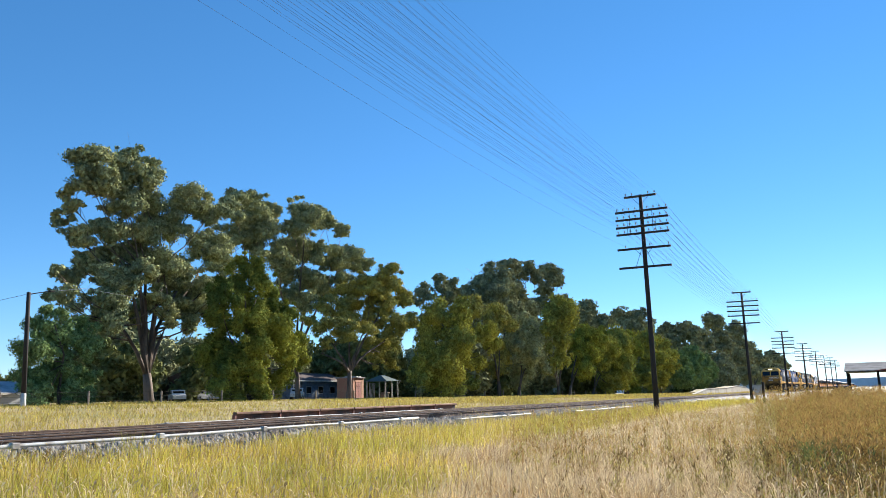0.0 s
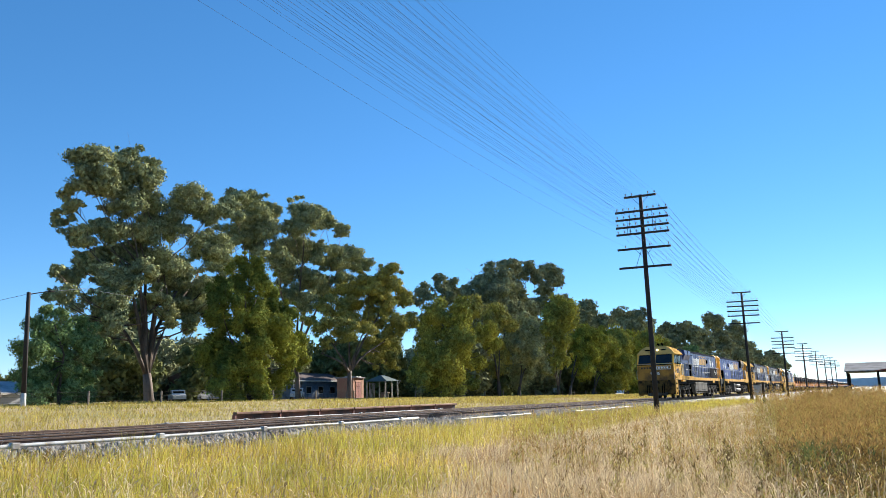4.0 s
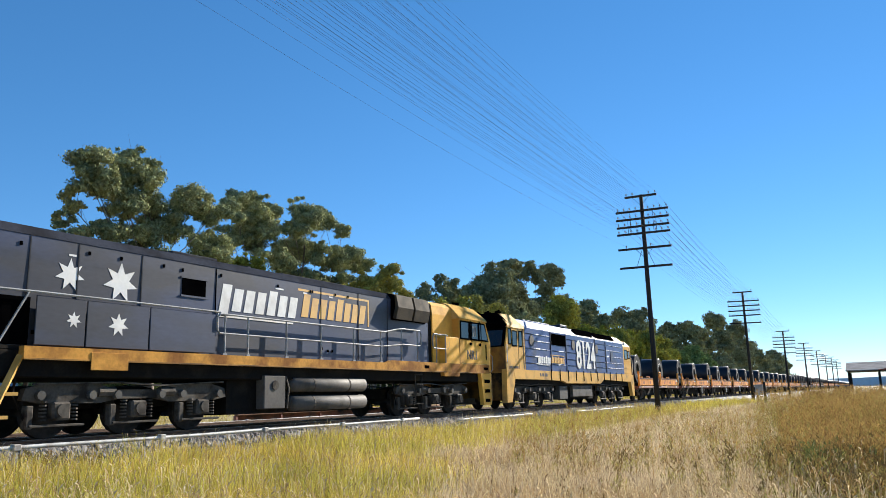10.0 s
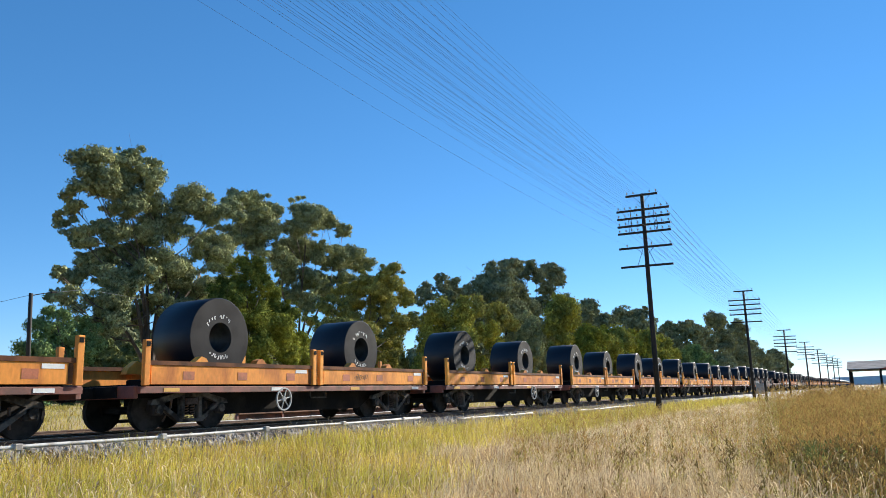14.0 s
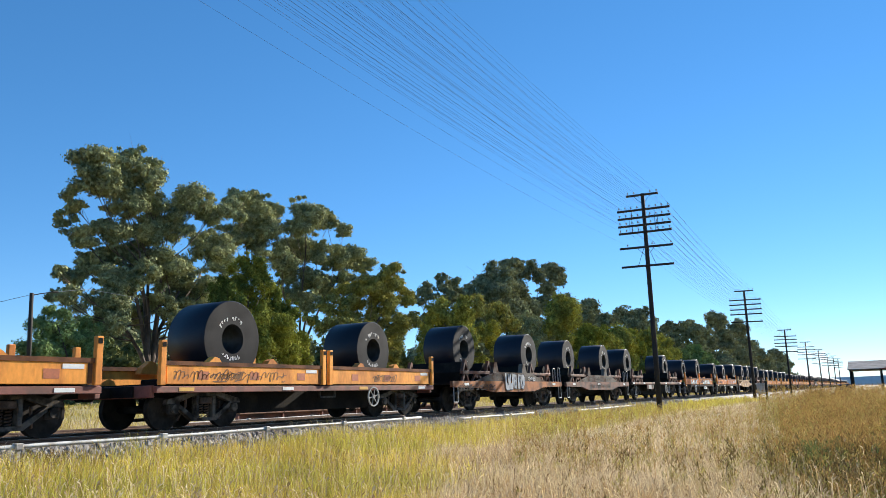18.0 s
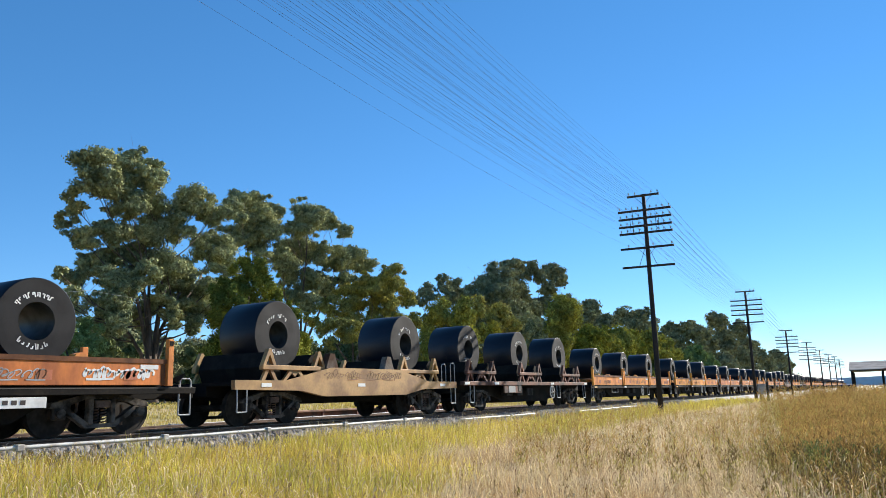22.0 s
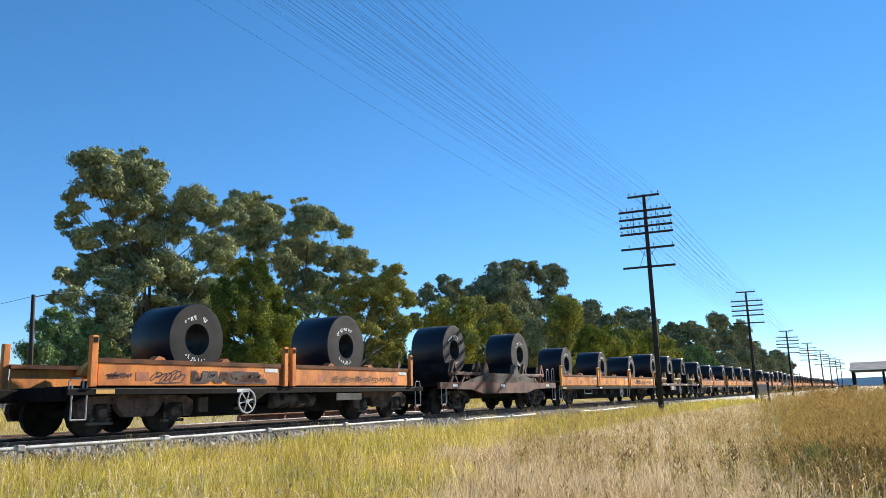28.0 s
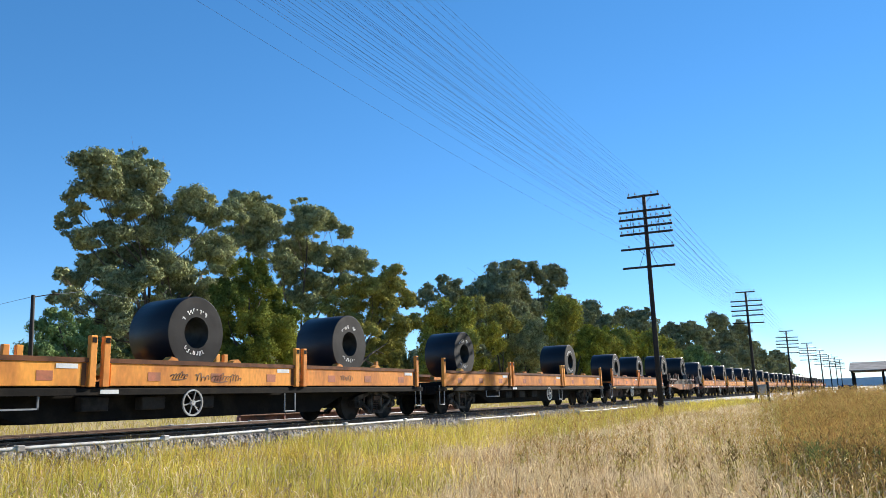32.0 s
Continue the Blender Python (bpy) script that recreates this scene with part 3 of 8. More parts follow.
def freight_bogie(parent, x, solid=False):
    b = part("bogie", Shape().box(x - 0.18, x + 0.18, -0.95, 0.95, 0.52, 0.78, 0.03), M["dark"], parent, "grimy two-axle bogie")
    for sd in (-1, 1):
        if solid:
            y0, y1 = sd * 1.0, sd * 1.16
            half = [(0.0, 0.36), (0.34, 0.36), (0.5, 0.5), (0.58, 0.64), (1.12, 0.64), (1.16, 0.34), (1.36, 0.34), (1.44, 0.5), (1.42, 0.68), (1.2, 0.78), (0.6, 0.8), (0.46, 0.86), (0.0, 0.86)]
            part("side_frame", Shape().prism([(x - u, v) for u, v in half[::-1][:-1]] + [(x + u, v) for u, v in half[:-1]], y0, y1), M["brownframe"], b)
            for dx in (-0.9, 0.9):
                bx = part("axle_box", Shape().box(x + dx - 0.13, x + dx + 0.13, sd * 1.0, sd * 1.15, 0.26, 0.62, 0.03), M["wheel"], b)
                part("box_cover", Shape().ring((x + dx, 0.45), 0.0, 0.1, sd * 1.14, sd * 1.2, 10), M["brownframe"], bx)
                for e in (-0.19, 0.19) if sd < 0 else ():
                    sp = Shape().tube([(x + dx + e, sd * 1.1, 0.3), (x + dx + e, sd * 1.1, 0.66)], 0.035, 6)
                    for k in range(5):
                        sp.tube([(x + dx + e - 0.055, sd * 1.1, 0.33 + 0.07 * k), (x + dx + e + 0.055, sd * 1.14, 0.35 + 0.07 * k)], 0.017, 4)
                    part("spring", sp, M["frame"], b)
                if sd > 0:
                    continue
                part("tie_bar", Shape().box(x + dx - 0.3, x + dx + 0.3, sd * 1.06, sd * 1.14, 0.23, 0.29, 0.01), M["frame"], b)
            part("bolster_end", Shape().box(x - 0.16, x + 0.16, sd * 1.14, sd * 1.2, 0.52, 0.76, 0.02), M["brownframe"], b)
        else:
            y0, y1 = sd * 0.97, sd * 1.1
            s = Shape()
            for dx in (-0.9, 0.9):
                bx = part("axle_box", Shape().box(x + dx - 0.14, x + dx + 0.14, sd * 0.98, sd * 1.1, 0.34, 0.58, 0.03), M["wheel"], b)
                part("box_cover", Shape().ring((x + dx, 0.46), 0.0, 0.095, sd * 1.09, sd * 1.15, 10), M["frame"], bx)
            s.prism([(x - 1.12, 0.56), (x - 1.08, 0.66), (x - 0.45, 0.81), (x + 0.45, 0.81), (x + 1.08, 0.66), (x + 1.12, 0.56), (x + 0.82, 0.57), (x + 0.38, 0.72), (x - 0.38, 0.72), (x - 0.82, 0.57)], y0, y1)
            s.prism([(x - 0.92, 0.58), (x - 0.78, 0.58), (x - 0.26, 0.25), (x + 0.26, 0.25), (x + 0.78, 0.58), (x + 0.92, 0.58), (x + 0.34, 0.17), (x - 0.34, 0.17)], y0, y1)
            part("side_frame", s, M["frame"], b)
            if sd > 0:
                continue
            for dx in (-0.25, 0.25):
                part("column", Shape().box(x + dx - 0.05, x + dx + 0.05, y0, sd * 1.13, 0.24, 0.74, 0.015), M["frame"], b)
            part("bolster_end", Shape().box(x - 0.17, x + 0.17, y0, sd * 1.15, 0.55, 0.7, 0.02), M["brownframe"], b)
            for dx in (-0.09, 0.09):
                sp = Shape()
                for k in range(5):
                    sp.tube([(x + dx - 0.065, sd * 1.03, 0.27 + 0.058 * k), (x + dx, sd * 1.1, 0.285 + 0.058 * k), (x + dx + 0.065, sd * 1.03, 0.3 + 0.058 * k)], 0.016, 4)
                part("spring", sp, M["brownframe"], b)
            part("brake_lever", Shape().tube([(x - 0.62, sd * 0.9, 0.2), (x - 0.5, sd * 1.0, 0.5), (x - 0.48, sd * 1.0, 0.7)], 0.03, 5).tube([(x + 0.62, sd * 0.9, 0.2), (x + 0.52, sd * 1.0, 0.6)], 0.03, 5), M["brownframe"], b)
    for dx in (-0.9, 0.9):
        wheelset(parent, x + dx, 0.46)


def coupler(parent, x, sgn):
    part("coupler", Shape().box(x, x + sgn * 0.62, -0.09, 0.09, 0.72, 0.95, 0.02).box(x + sgn * 0.5, x + sgn * 0.72, -0.16, 0.14, 0.66, 1.02, 0.04), M["dark"], parent, "rusty knuckle coupler")


def hand_wheel(parent, x, z, y=-1.42, r=0.29):
    w = part("hand_brake_wheel", Shape().ring((x, z), r - 0.035, r, y - 0.02, y + 0.02, 20), M["rod"], parent, "pale hand brake wheel with six spokes")
    part("hub", Shape().ring((x, z), 0.012, 0.06, y - 0.03, y + 0.03, 8), M["rod"], w)
    for k in range(6):
        a = k * math.pi / 3 + 0.2
        part("spoke", Shape().tube([(x + 0.05 * math.cos(a), y, z + 0.05 * math.sin(a)), (x + (r - 0.02) * math.cos(a), y, z + (r - 0.02) * math.sin(a))], 0.016, 5), M["rod"], w)


def step_loop(parent, x, z0=0.35, z1=1.0, w=0.32):
    s = Shape()
    pts = [(x, -1.4, z1), (x, -1.4, z0), (x + w, -1.4, z0), (x + w, -1.4, z1)]
    for p, q in zip(pts, pts[1:]):
        s.tube([p, q], 0.018, 5)
    part("foot_step", s, M["metal"], parent, "pale steel foot step")


def hand_loop(parent, x, z0, z1, w=0.3, y=-1.38):
    s = Shape()
    pts = [(x, y, z0), (x, y, z1 - 0.06), (x + 0.05, y, z1), (x + w - 0.05, y, z1), (x + w, y, z1 - 0.06), (x + w, y, z0)]
    s.tube(pts, 0.018, 5)
    part("grab_rail", s, M["metal"], parent)


def scrawl(parent, x0, x1, z0, z1, rng, material, name="spray_mark", y=-1.434, thick=0.011):
    """Unreadable sprayed mark: running loops and zigzags of uneven height in short bursts."""
    s = Shape()
    x, hh = x0, z1 - z0
    while x < x1 - 0.12:
        run = min(rng.uniform(1.2, 3.2) * hh, x1 - x)
        turn, lean, f = rng.uniform(11, 17) / hh, rng.uniform(-0.25, 0.35), rng.uniform(0, 6)
        wide, n = rng.uniform(0.12, 0.34) * hh, max(8, int(run / hh * 26))
        pts = []
        for i in range(n + 1):
            u = run * i / n
            tall = hh * (0.3 + 0.2 * math.sin(f + 2.3 * u / hh) * math.cos(1.7 * f + 5.1 * u / hh))
            v = tall * math.cos(turn * u + f) + 0.08 * hh * math.sin(4.1 * u / hh + f)
            pts.append((x + u + wide * math.sin(turn * u + f + 0.7) + lean * v, (z0 + z1) / 2 + v))
        s.ribbon(pts, thick * rng.uniform(0.7, 1.15), y)
        if rng.random() < 0.5:
            s.ribbon([(x + 0.1 * run, z0 + rng.uniform(0, 0.12) * hh), (x + 0.5 * run, z0 + 0.05 * hh), (x + run, z0 + rng.uniform(0.05, 0.25) * hh)], thick, y - 0.001)
        x += run + rng.uniform(0.15, 0.5) * hh
    tagged(part(name, s, material, parent), kind="stuff")


FAT = (  # fat sprayed forms in a unit square
    [(0, 1), (0.32, 1), (0.34, 0.4), (0.62, 0.38), (0.66, 1), (1, 0.96), (1, 0.15), (0.82, 0), (0.18, 0), (0, 0.14)],
    [(0.05, 1), (0.48, 1), (0.46, 0.36), (1, 0.4), (0.96, 0), (0.12, 0), (0, 0.2)],
    [(0.12, 0.95), (0.6, 1), (0.95, 0.8), (1, 0.35), (0.72, 0), (0.2, 0.04), (0, 0.5)],
    [(0.1, 0.9), (0.3, 1), (1, 1), (1, 0.68), (0.55, 0.66), (1, 0.5), (0.95, 0.1), (0.8, 0), (0, 0), (0, 0.32), (0.46, 0.34), (0.04, 0.55)],
    [(0.2, 1), (0.85, 0.95), (0.78, 0.02), (0.2, 0.05)],
    [(0, 0), (0.3, 1), (0.7, 1), (1, 0.05), (0.68, 0), (0.56, 0.3), (0.42, 0.3), (0.34, 0)])


def bubbles(parent, x0, x1, z0, z1, n, fill, edge, rng, y=-1.436):
    """Sprayed piece of fat rounded shapes with an outline and dark slits."""
    back, front, slit = Shape(), Shape(), Shape()
    st = (x1 - x0) / n
    for i in range(n):
        c, z = x0 + (i + 0.5) * st, (z0 + z1) / 2
        rx, rz, tilt = st * 0.52, (z1 - z0) / 2 * rng.uniform(0.88, 1.0), rng.uniform(-0.1, 0.22)
        form = FAT[(i * 5 + rng.randint(0, 1)) % len(FAT)]
        for sh, grow, d in ((back, 0.035, 0.0), (front, 0.0, 0.003)):
            pts = []
            for u, v in form:
                u, v = (u - 0.5) * 2, (v - 0.5) * 2
                u, v = u * rx + grow * (1 if u > 0 else -1), v * rz + grow * (1 if v > 0 else -1)
                pts.append((c + u + tilt * v, z + v))
            sh.prism(pts, y - d - 0.003 - 0.0008 * i, y - d + 0.001)
        for m in range(rng.randint(1, 2)):
            u, v, h = rng.uniform(-0.3, 0.3) * rx, rng.choice((-1, 1)) * rng.uniform(0.1, 0.5) * rz, rz * rng.uniform(0.3, 0.6)
            slit.tube([(c + u + tilt * v, y - 0.013, z + v - h * 0.5), (c + u * 0.8 + tilt * (v + h), y - 0.013, z + v + h * 0.5)], 0.012, 4)
    for nm, sh, m in (("spray_outline", back, edge), ("spray_fill", front, fill), ("spray_slit", slit, edge)):
        tagged(part(nm, sh, m, parent), kind="stuff")


def bay_side(parent, x0, x1, paint, rng, marks, up):
    """One bay of a coil wagon: pressed steel sides with a folded lip and end stakes."""
    for sd in (-1, 1):
        y0, y1 = sd * 1.37, sd * 1.43
        p = part("side_panel", Shape().box(x0 + 0.12, x1 - 0.12, y0, y1, 0.98, 1.34 + up, 0.01), paint, parent)
        part("top_rail", Shape().prism([(x0 + 0.06, 1.34 + up), (x1 - 0.06, 1.34 + up), (x1 - 0.06, 1.43 + up), (x0 + 0.06, 1.43 + up)], sd * 1.28, sd * 1.445), M["railrust"], p, "rust-brown folded top rail")
        if sd < 0:
            for a in (0.16, 0.52, 0.9):
                xx = x0 + 0.25 + a * (x1 - x0 - 0.9)
                part("patch_plate", Shape().box(xx, xx + 0.32, -1.434, -1.43, 1.08, 1.26), M["patch"], p, "faded red number patch")
            part("label_plate", Shape().box(x1 - 0.75, x1 - 0.3, -1.436, -1.43, 1.22 + up, 1.31 + up), M["white"], p)
            part("panel_end_rib", Shape().box(x1 - 0.22, x1 - 0.12, -1.434, -1.43, 0.99, 1.33 + up), M["railrust"], p)
            if marks == 1 and int(x0 * 3) % 2:
                scrawl(p, x0 + 1.6, x0 + 2.2, 1.1, 1.28, rng, M["tag"])
            if marks == 2:
                a = x0 + rng.uniform(0.5, 3.2)
                scrawl(p, a, min(a + rng.uniform(0.5, 1.5), x1 - 0.9), 1.06, 1.27, rng, M["tag"])
        for x in (x0, x1):
            st = part("stake", Shape().box(x - 0.075, x + 0.075, sd * 1.36, sd * 1.47, 0.96, 1.86 + up, 0.012), paint, parent)
            part("stake_cap", Shape().box(x - 0.05, x + 0.05, sd * 1.44, sd * 1.478, 1.72 + up, 1.82 + up), M["dark"], st)
    part("bay_floor", Shape().box(x0 + 0.1, x1 - 0.1, -1.3, 1.3, 0.95, 1.0), M["dark"], parent)
    c = (x0 + x1) / 2
    for k, dx in ((0, -1.0), (1, 1.0)):
        pr = [(c + dx - 0.35 * (1 if dx > 0 else -1), 1.3), (c + dx + 0.3 * (1 if dx > 0 else -1), 1.3), (c + dx + 0.22 * (1 if dx > 0 else -1), 1.46), (c + dx, 1.62), (c + dx - 0.14 * (1 if dx > 0 else -1), 1.58)]
        for sd in (-1, 1):
            part("coil_chock", Shape().prism(pr, sd * 0.98, sd * 1.18), paint, parent, "wedge chock")
        part("coil_bolster", Shape().box(c + dx - 0.3, c + dx + 0.3, -0.98, 0.98, 1.0, 1.16, 0.02), M["dark"], parent)


def coil_wagon(bays, kind, seed, paint=None, skip=()):
    """Bay-sided coil wagon; x = 0 is its first stake."""
    rng = random.Random(seed)
    n = len(bays) - 1
    end = bays[-1]
    paint = paint or M["rustyorange" if kind == "C" else "orange"]
    tone = {"A": "bright orange", "C": "scuffed orange", "J": "weathered orange"}[kind]
    w = thing("coil_wagon", f"{tone} steel coil wagon with {n} low-sided bays and graffiti marks", "freight wagon", "wagons of the train")
    over = {"A": 0.12, "C": 0.75, "J": 0.4}[kind]
    lo, hi = -over + (0.0 if kind != "C" else 0.25), end + over
    sill = M["sill"] if kind == "A" else M["dark"]
    for sd in (-1, 1):
        part("side_sill", Shape().box(lo, hi, sd * 1.3, sd * 1.42, 0.8, 0.94, 0.01), sill, w)
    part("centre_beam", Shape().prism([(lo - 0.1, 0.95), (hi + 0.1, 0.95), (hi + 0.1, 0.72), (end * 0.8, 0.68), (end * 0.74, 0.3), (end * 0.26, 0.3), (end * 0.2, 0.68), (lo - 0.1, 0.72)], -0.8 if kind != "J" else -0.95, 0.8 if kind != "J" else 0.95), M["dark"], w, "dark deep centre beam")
    for a, b in zip(bays, bays[1:]):
        if (a, b) in skip:
            continue
        bay_side(w, a, b - (0.0 if b == end else 0.3), paint, rng, (2 if seed in (9, 17, 18, 20, 21, 26, 30) else seed % 2), 0.045 if kind == "A" else 0.085)
    for x in (lo, hi):
        part("headstock", Shape().box(x - 0.06, x + 0.06, -1.3, 1.3, 0.7, 0.96, 0.015), sill, w)
    for i in range(4 if kind == "A" else 2):
        x = lo + 0.6 + i * (hi - lo - 1.6) / 3
        part("reflector", Shape().box(x, x + 0.42, -1.427, -1.42, 0.83, 0.91), (M["gold"], M["white"])[i % 2], w, "small reflective plate")
    hand_wheel(w, {"A": (3.85, 7.9, 7.9, 4.3, 7.9, 3.85, 3.85, 7.9)[seed % 8], "C": 4.2 - (seed % 2) * 0.3, "J": 8.15 if seed == 27 else 9.9}[kind], 0.62)
    bx = {"A": 1.55, "C": 1.35, "J": 1.9}[kind]
    solid = kind == "C" and seed > 18
    freight_bogie(w, bx, solid), freight_bogie(w, end - bx, solid)
    coupler(w, lo, -1), coupler(w, hi, 1)
    if kind != "A":
        step_loop(w, lo + 0.1), step_loop(w, hi - 0.45)
        if kind == "C":
            hand_loop(w, lo + 0.05, 0.94, 1.12), hand_loop(w, hi - 0.4, 0.94, 1.12)
            part("air_tank", Shape().tube([(5.6, -0.9, 0.62), (7.2, -0.9, 0.62)], 0.2, 12), M["frame"], w, "dusty brake air tank", True)
            plate = part("notice_plate", Shape().box(7.7, 8.9, -1.425, -1.4, 0.58, 0.77, 0.005), M["dustgrey" if solid else "white"], w, "notice plate under the sill")
            for i in range(0 if solid else 5):
                part("notice_mark", Shape().box(7.76 + 0.16 * i, 7.86 + 0.16 * i, -1.428, -1.425, 0.64, 0.72), M["ink"], plate)
            part("sill_line", Shape().box(lo, hi, -1.424, -1.42, 0.915, 0.93), M["dustgrey"], w)
            part("brake_rigging", Shape().box(4.4, 6.9, -0.8, -0.7, 0.5, 0.58).box(3.2, 3.5, -0.9, -0.6, 0.4, 0.75, 0.02), M["bogie"], w)
        else:
            for x in (5.6, 7.0, 8.4):
                part("equipment_box", Shape().box(x, x + 0.6, -1.2, -0.96, 0.5, 0.78, 0.02), M["wheel"], w)
            part("tool_frame", Shape().box(3.4, 4.6, -1.39, -1.36, 0.56, 0.59).box(3.4, 4.6, -1.39, -1.36, 0.8, 0.82).box(3.4, 3.43, -1.39, -1.36, 0.56, 0.82).box(4.57, 4.6, -1.39, -1.36, 0.56, 0.82), M["metal"], w)
            step_loop(w, 11.2, 0.35, 0.9, 0.4)
    else:
        part("brake_rigging", Shape().box(5.5, 6.2, -1.3, -1.25, 0.62, 0.66).box(5.5, 5.53, -1.3, -1.25, 0.62, 0.9).box(6.17, 6.2, -1.3, -1.25, 0.62, 0.9).box(4.2, 5.4, -0.7, -0.6, 0.42, 0.6, 0.02), M["bogie"], w)
    return w


def cradle(parent, x, z, paint):
    """A-frame coil cradle: a beam on raking struts with a plate triangle at either end."""
    for sd in (-1, 1):
        y = sd * 1.18
        c = part("coil_cradle", Shape().box(x - 1.26, x + 1.26, y - 0.07, y + 0.07, z + 0.31, z + 0.43, 0.012), paint, parent, "triangular steel coil cradle")
        for k in (-1, 1):
            o, m, i = x + k * 1.24, x + k * 1.0, x + k * 0.76
            part("cradle_frame", Shape().prism([(o, z + 0.43), (m + k * 0.04, z + 0.84), (m - k * 0.04, z + 0.84), (i, z + 0.43), (i + k * 0.1, z + 0.43), (m, z + 0.7), (o - k * 0.1, z + 0.43)], y - 0.06, y + 0.06), paint, c)
            part("cradle_strut", Shape().prism([(x + k * 1.3, z), (x + k * 1.18, z), (x + k * 1.0, z + 0.31), (x + k * 1.12, z + 0.31)], y - 0.04, y + 0.04).prism([(x + k * 0.64, z), (x + k * 0.76, z), (x + k * 0.98, z + 0.31), (x + k * 0.86, z + 0.31)], y - 0.04, y + 0.04).prism([(x + k * 0.52, z), (x + k * 0.4, z), (x + k * 0.06, z + 0.31), (x + k * 0.2, z + 0.31)], y - 0.04, y + 0.04), paint, c)
        part("gusset", Shape().prism([(x - 0.2, z + 0.31), (x + 0.2, z + 0.31), (x, z + 0.14)], y - 0.03, y + 0.03), paint, c)
    for k in (-1, 1):
        part("cradle_bed", Shape().prism([(x + k * 1.2, z + 0.38), (x + k * 1.02, z + 0.76), (x + k * 0.9, z + 0.76), (x + k * 0.36, z + 0.26), (x + k * 0.36, z + 0.0), (x + k * 1.05, z)], -1.05, 1.05), M["dark"], parent)


def flat_wagon(length, seats, seed, paint):
    """Flat deck wagon carrying A-frame cradles."""
    w = thing("cradle_wagon", "rusty brown flat wagon with triangular coil cradles", "freight wagon", "wagons of the train")
    for sd in (-1, 1):
        part("side_sill", Shape().box(0, length, sd * 1.25, sd * 1.42, 0.97, 1.12, 0.012), M["brown"], w)
        sp = part("sill_plate", Shape().box(3.55, 5.3, sd * 1.34, sd * 1.4, 0.66, 1.0, 0.01), M["brown"], w)
        if sd < 0:
            part("label_plate", Shape().box(3.95, 4.62, -1.41, -1.4, 0.68, 0.95), M["palepanel"], sp, "scuffed white label plate")
            part("label_plate", Shape().box(4.95, 5.2, -1.41, -1.4, 0.72, 0.97), M["dustgrey"], sp)
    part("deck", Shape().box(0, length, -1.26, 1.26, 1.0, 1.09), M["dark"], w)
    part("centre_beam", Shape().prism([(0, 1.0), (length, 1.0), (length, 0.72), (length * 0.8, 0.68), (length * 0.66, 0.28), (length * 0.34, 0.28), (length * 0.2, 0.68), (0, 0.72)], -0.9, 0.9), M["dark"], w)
    for x in seats:
        cradle(w, x, 1.1, paint)
    for i, x in enumerate((0.05, 2.6, length - 5.2, length - 0.5)):
        part("reflector", Shape().box(x, x + 0.4, -1.43, -1.42, 1.0, 1.09), M["white"], w)
    hand_wheel(w, 6.6 if seed % 2 else 8.8, 0.66)
    step_loop(w, 0.5), step_loop(w, length - 0.7), step_loop(w, length - 4.4, 0.4, 1.15, 0.4)
    for i in range(3):
        part("equipment_box", Shape().box(4.2 + 1.1 * i, 4.8 + 1.1 * i, -1.2, -0.92, 0.55, 0.85, 0.02), M["wheel"], w)
    freight_bogie(w, 1.75), freight_bogie(w, length - 1.75)
    coupler(w, 0, -1), coupler(w, length, 1)
    return w


def belly_wagon(length, style, seed):
    """Wagon with deep shaped side girders and coil cradles at its ends."""
    rng = random.Random(seed)
    paint = M["tan"] if style == "tan" else M["brown"]
    w = thing("girder_wagon", {"tan": "faded tan wagon with humped side girders and coil cradles", "grey": "rusty wagon with grey graffiti-covered humped sides"}[style], "freight wagon", "wagons of the train")
    for sd in (-1, 1):
        p = part("side_girder", Shape().prism([(0, 0.88), (0, 1.1), (length, 1.1), (length, 0.88), (length - 2.4, 0.84), (length - 3.4, 0.68), (3.4, 0.68), (2.4, 0.84)], sd * 1.3, sd * 1.42), M["tan"] if style == "tan" else M["brown"] if seed % 2 else M["rustorange"], w)
        h = part("side_hump", Shape().prism([(1.9, 1.1), (3.8, 1.46), (length - 3.8, 1.46), (length - 1.9, 1.1)], sd * 1.31, sd * 1.4), M["tan"] if style == "tan" else M["grey"], p)
        if sd < 0:
            scrawl(h, 3.4, length - 3.6, 1.12, 1.4, rng, M["tag"] if style == "tan" else M["oldspray"], y=-1.404)
            for x in (0.9, length * 0.45, length - 1.2):
                part("label_plate", Shape().box(x, x + 0.36, -1.428, -1.42, 0.94, 1.03), M["white"], p)
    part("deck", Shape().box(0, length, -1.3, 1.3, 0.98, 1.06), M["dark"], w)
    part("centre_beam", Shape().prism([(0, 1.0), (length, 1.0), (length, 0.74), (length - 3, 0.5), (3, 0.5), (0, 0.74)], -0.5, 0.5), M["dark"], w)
    for x in (2.4, length - 2.2):
        cradle(w, x, 1.06, paint)
    for x in (3.9, length - 4.2):
        part("chock_post", Shape().prism([(x - 0.28, 1.44), (x + 0.28, 1.44), (x + 0.1, 1.86), (x - 0.1, 1.86)], -1.3, -1.1), M["grey"], w)
    hand_loop(w, length - 0.35, 0.9, 1.75), step_loop(w, length - 0.4), step_loop(w, 0.1), hand_loop(w, length - 1.0, 1.06, 1.7)
    freight_bogie(w, 1.7), freight_bogie(w, length - 1.7)
    coupler(w, 0, -1), coupler(w, length, 1)
    return w


COILS = {}


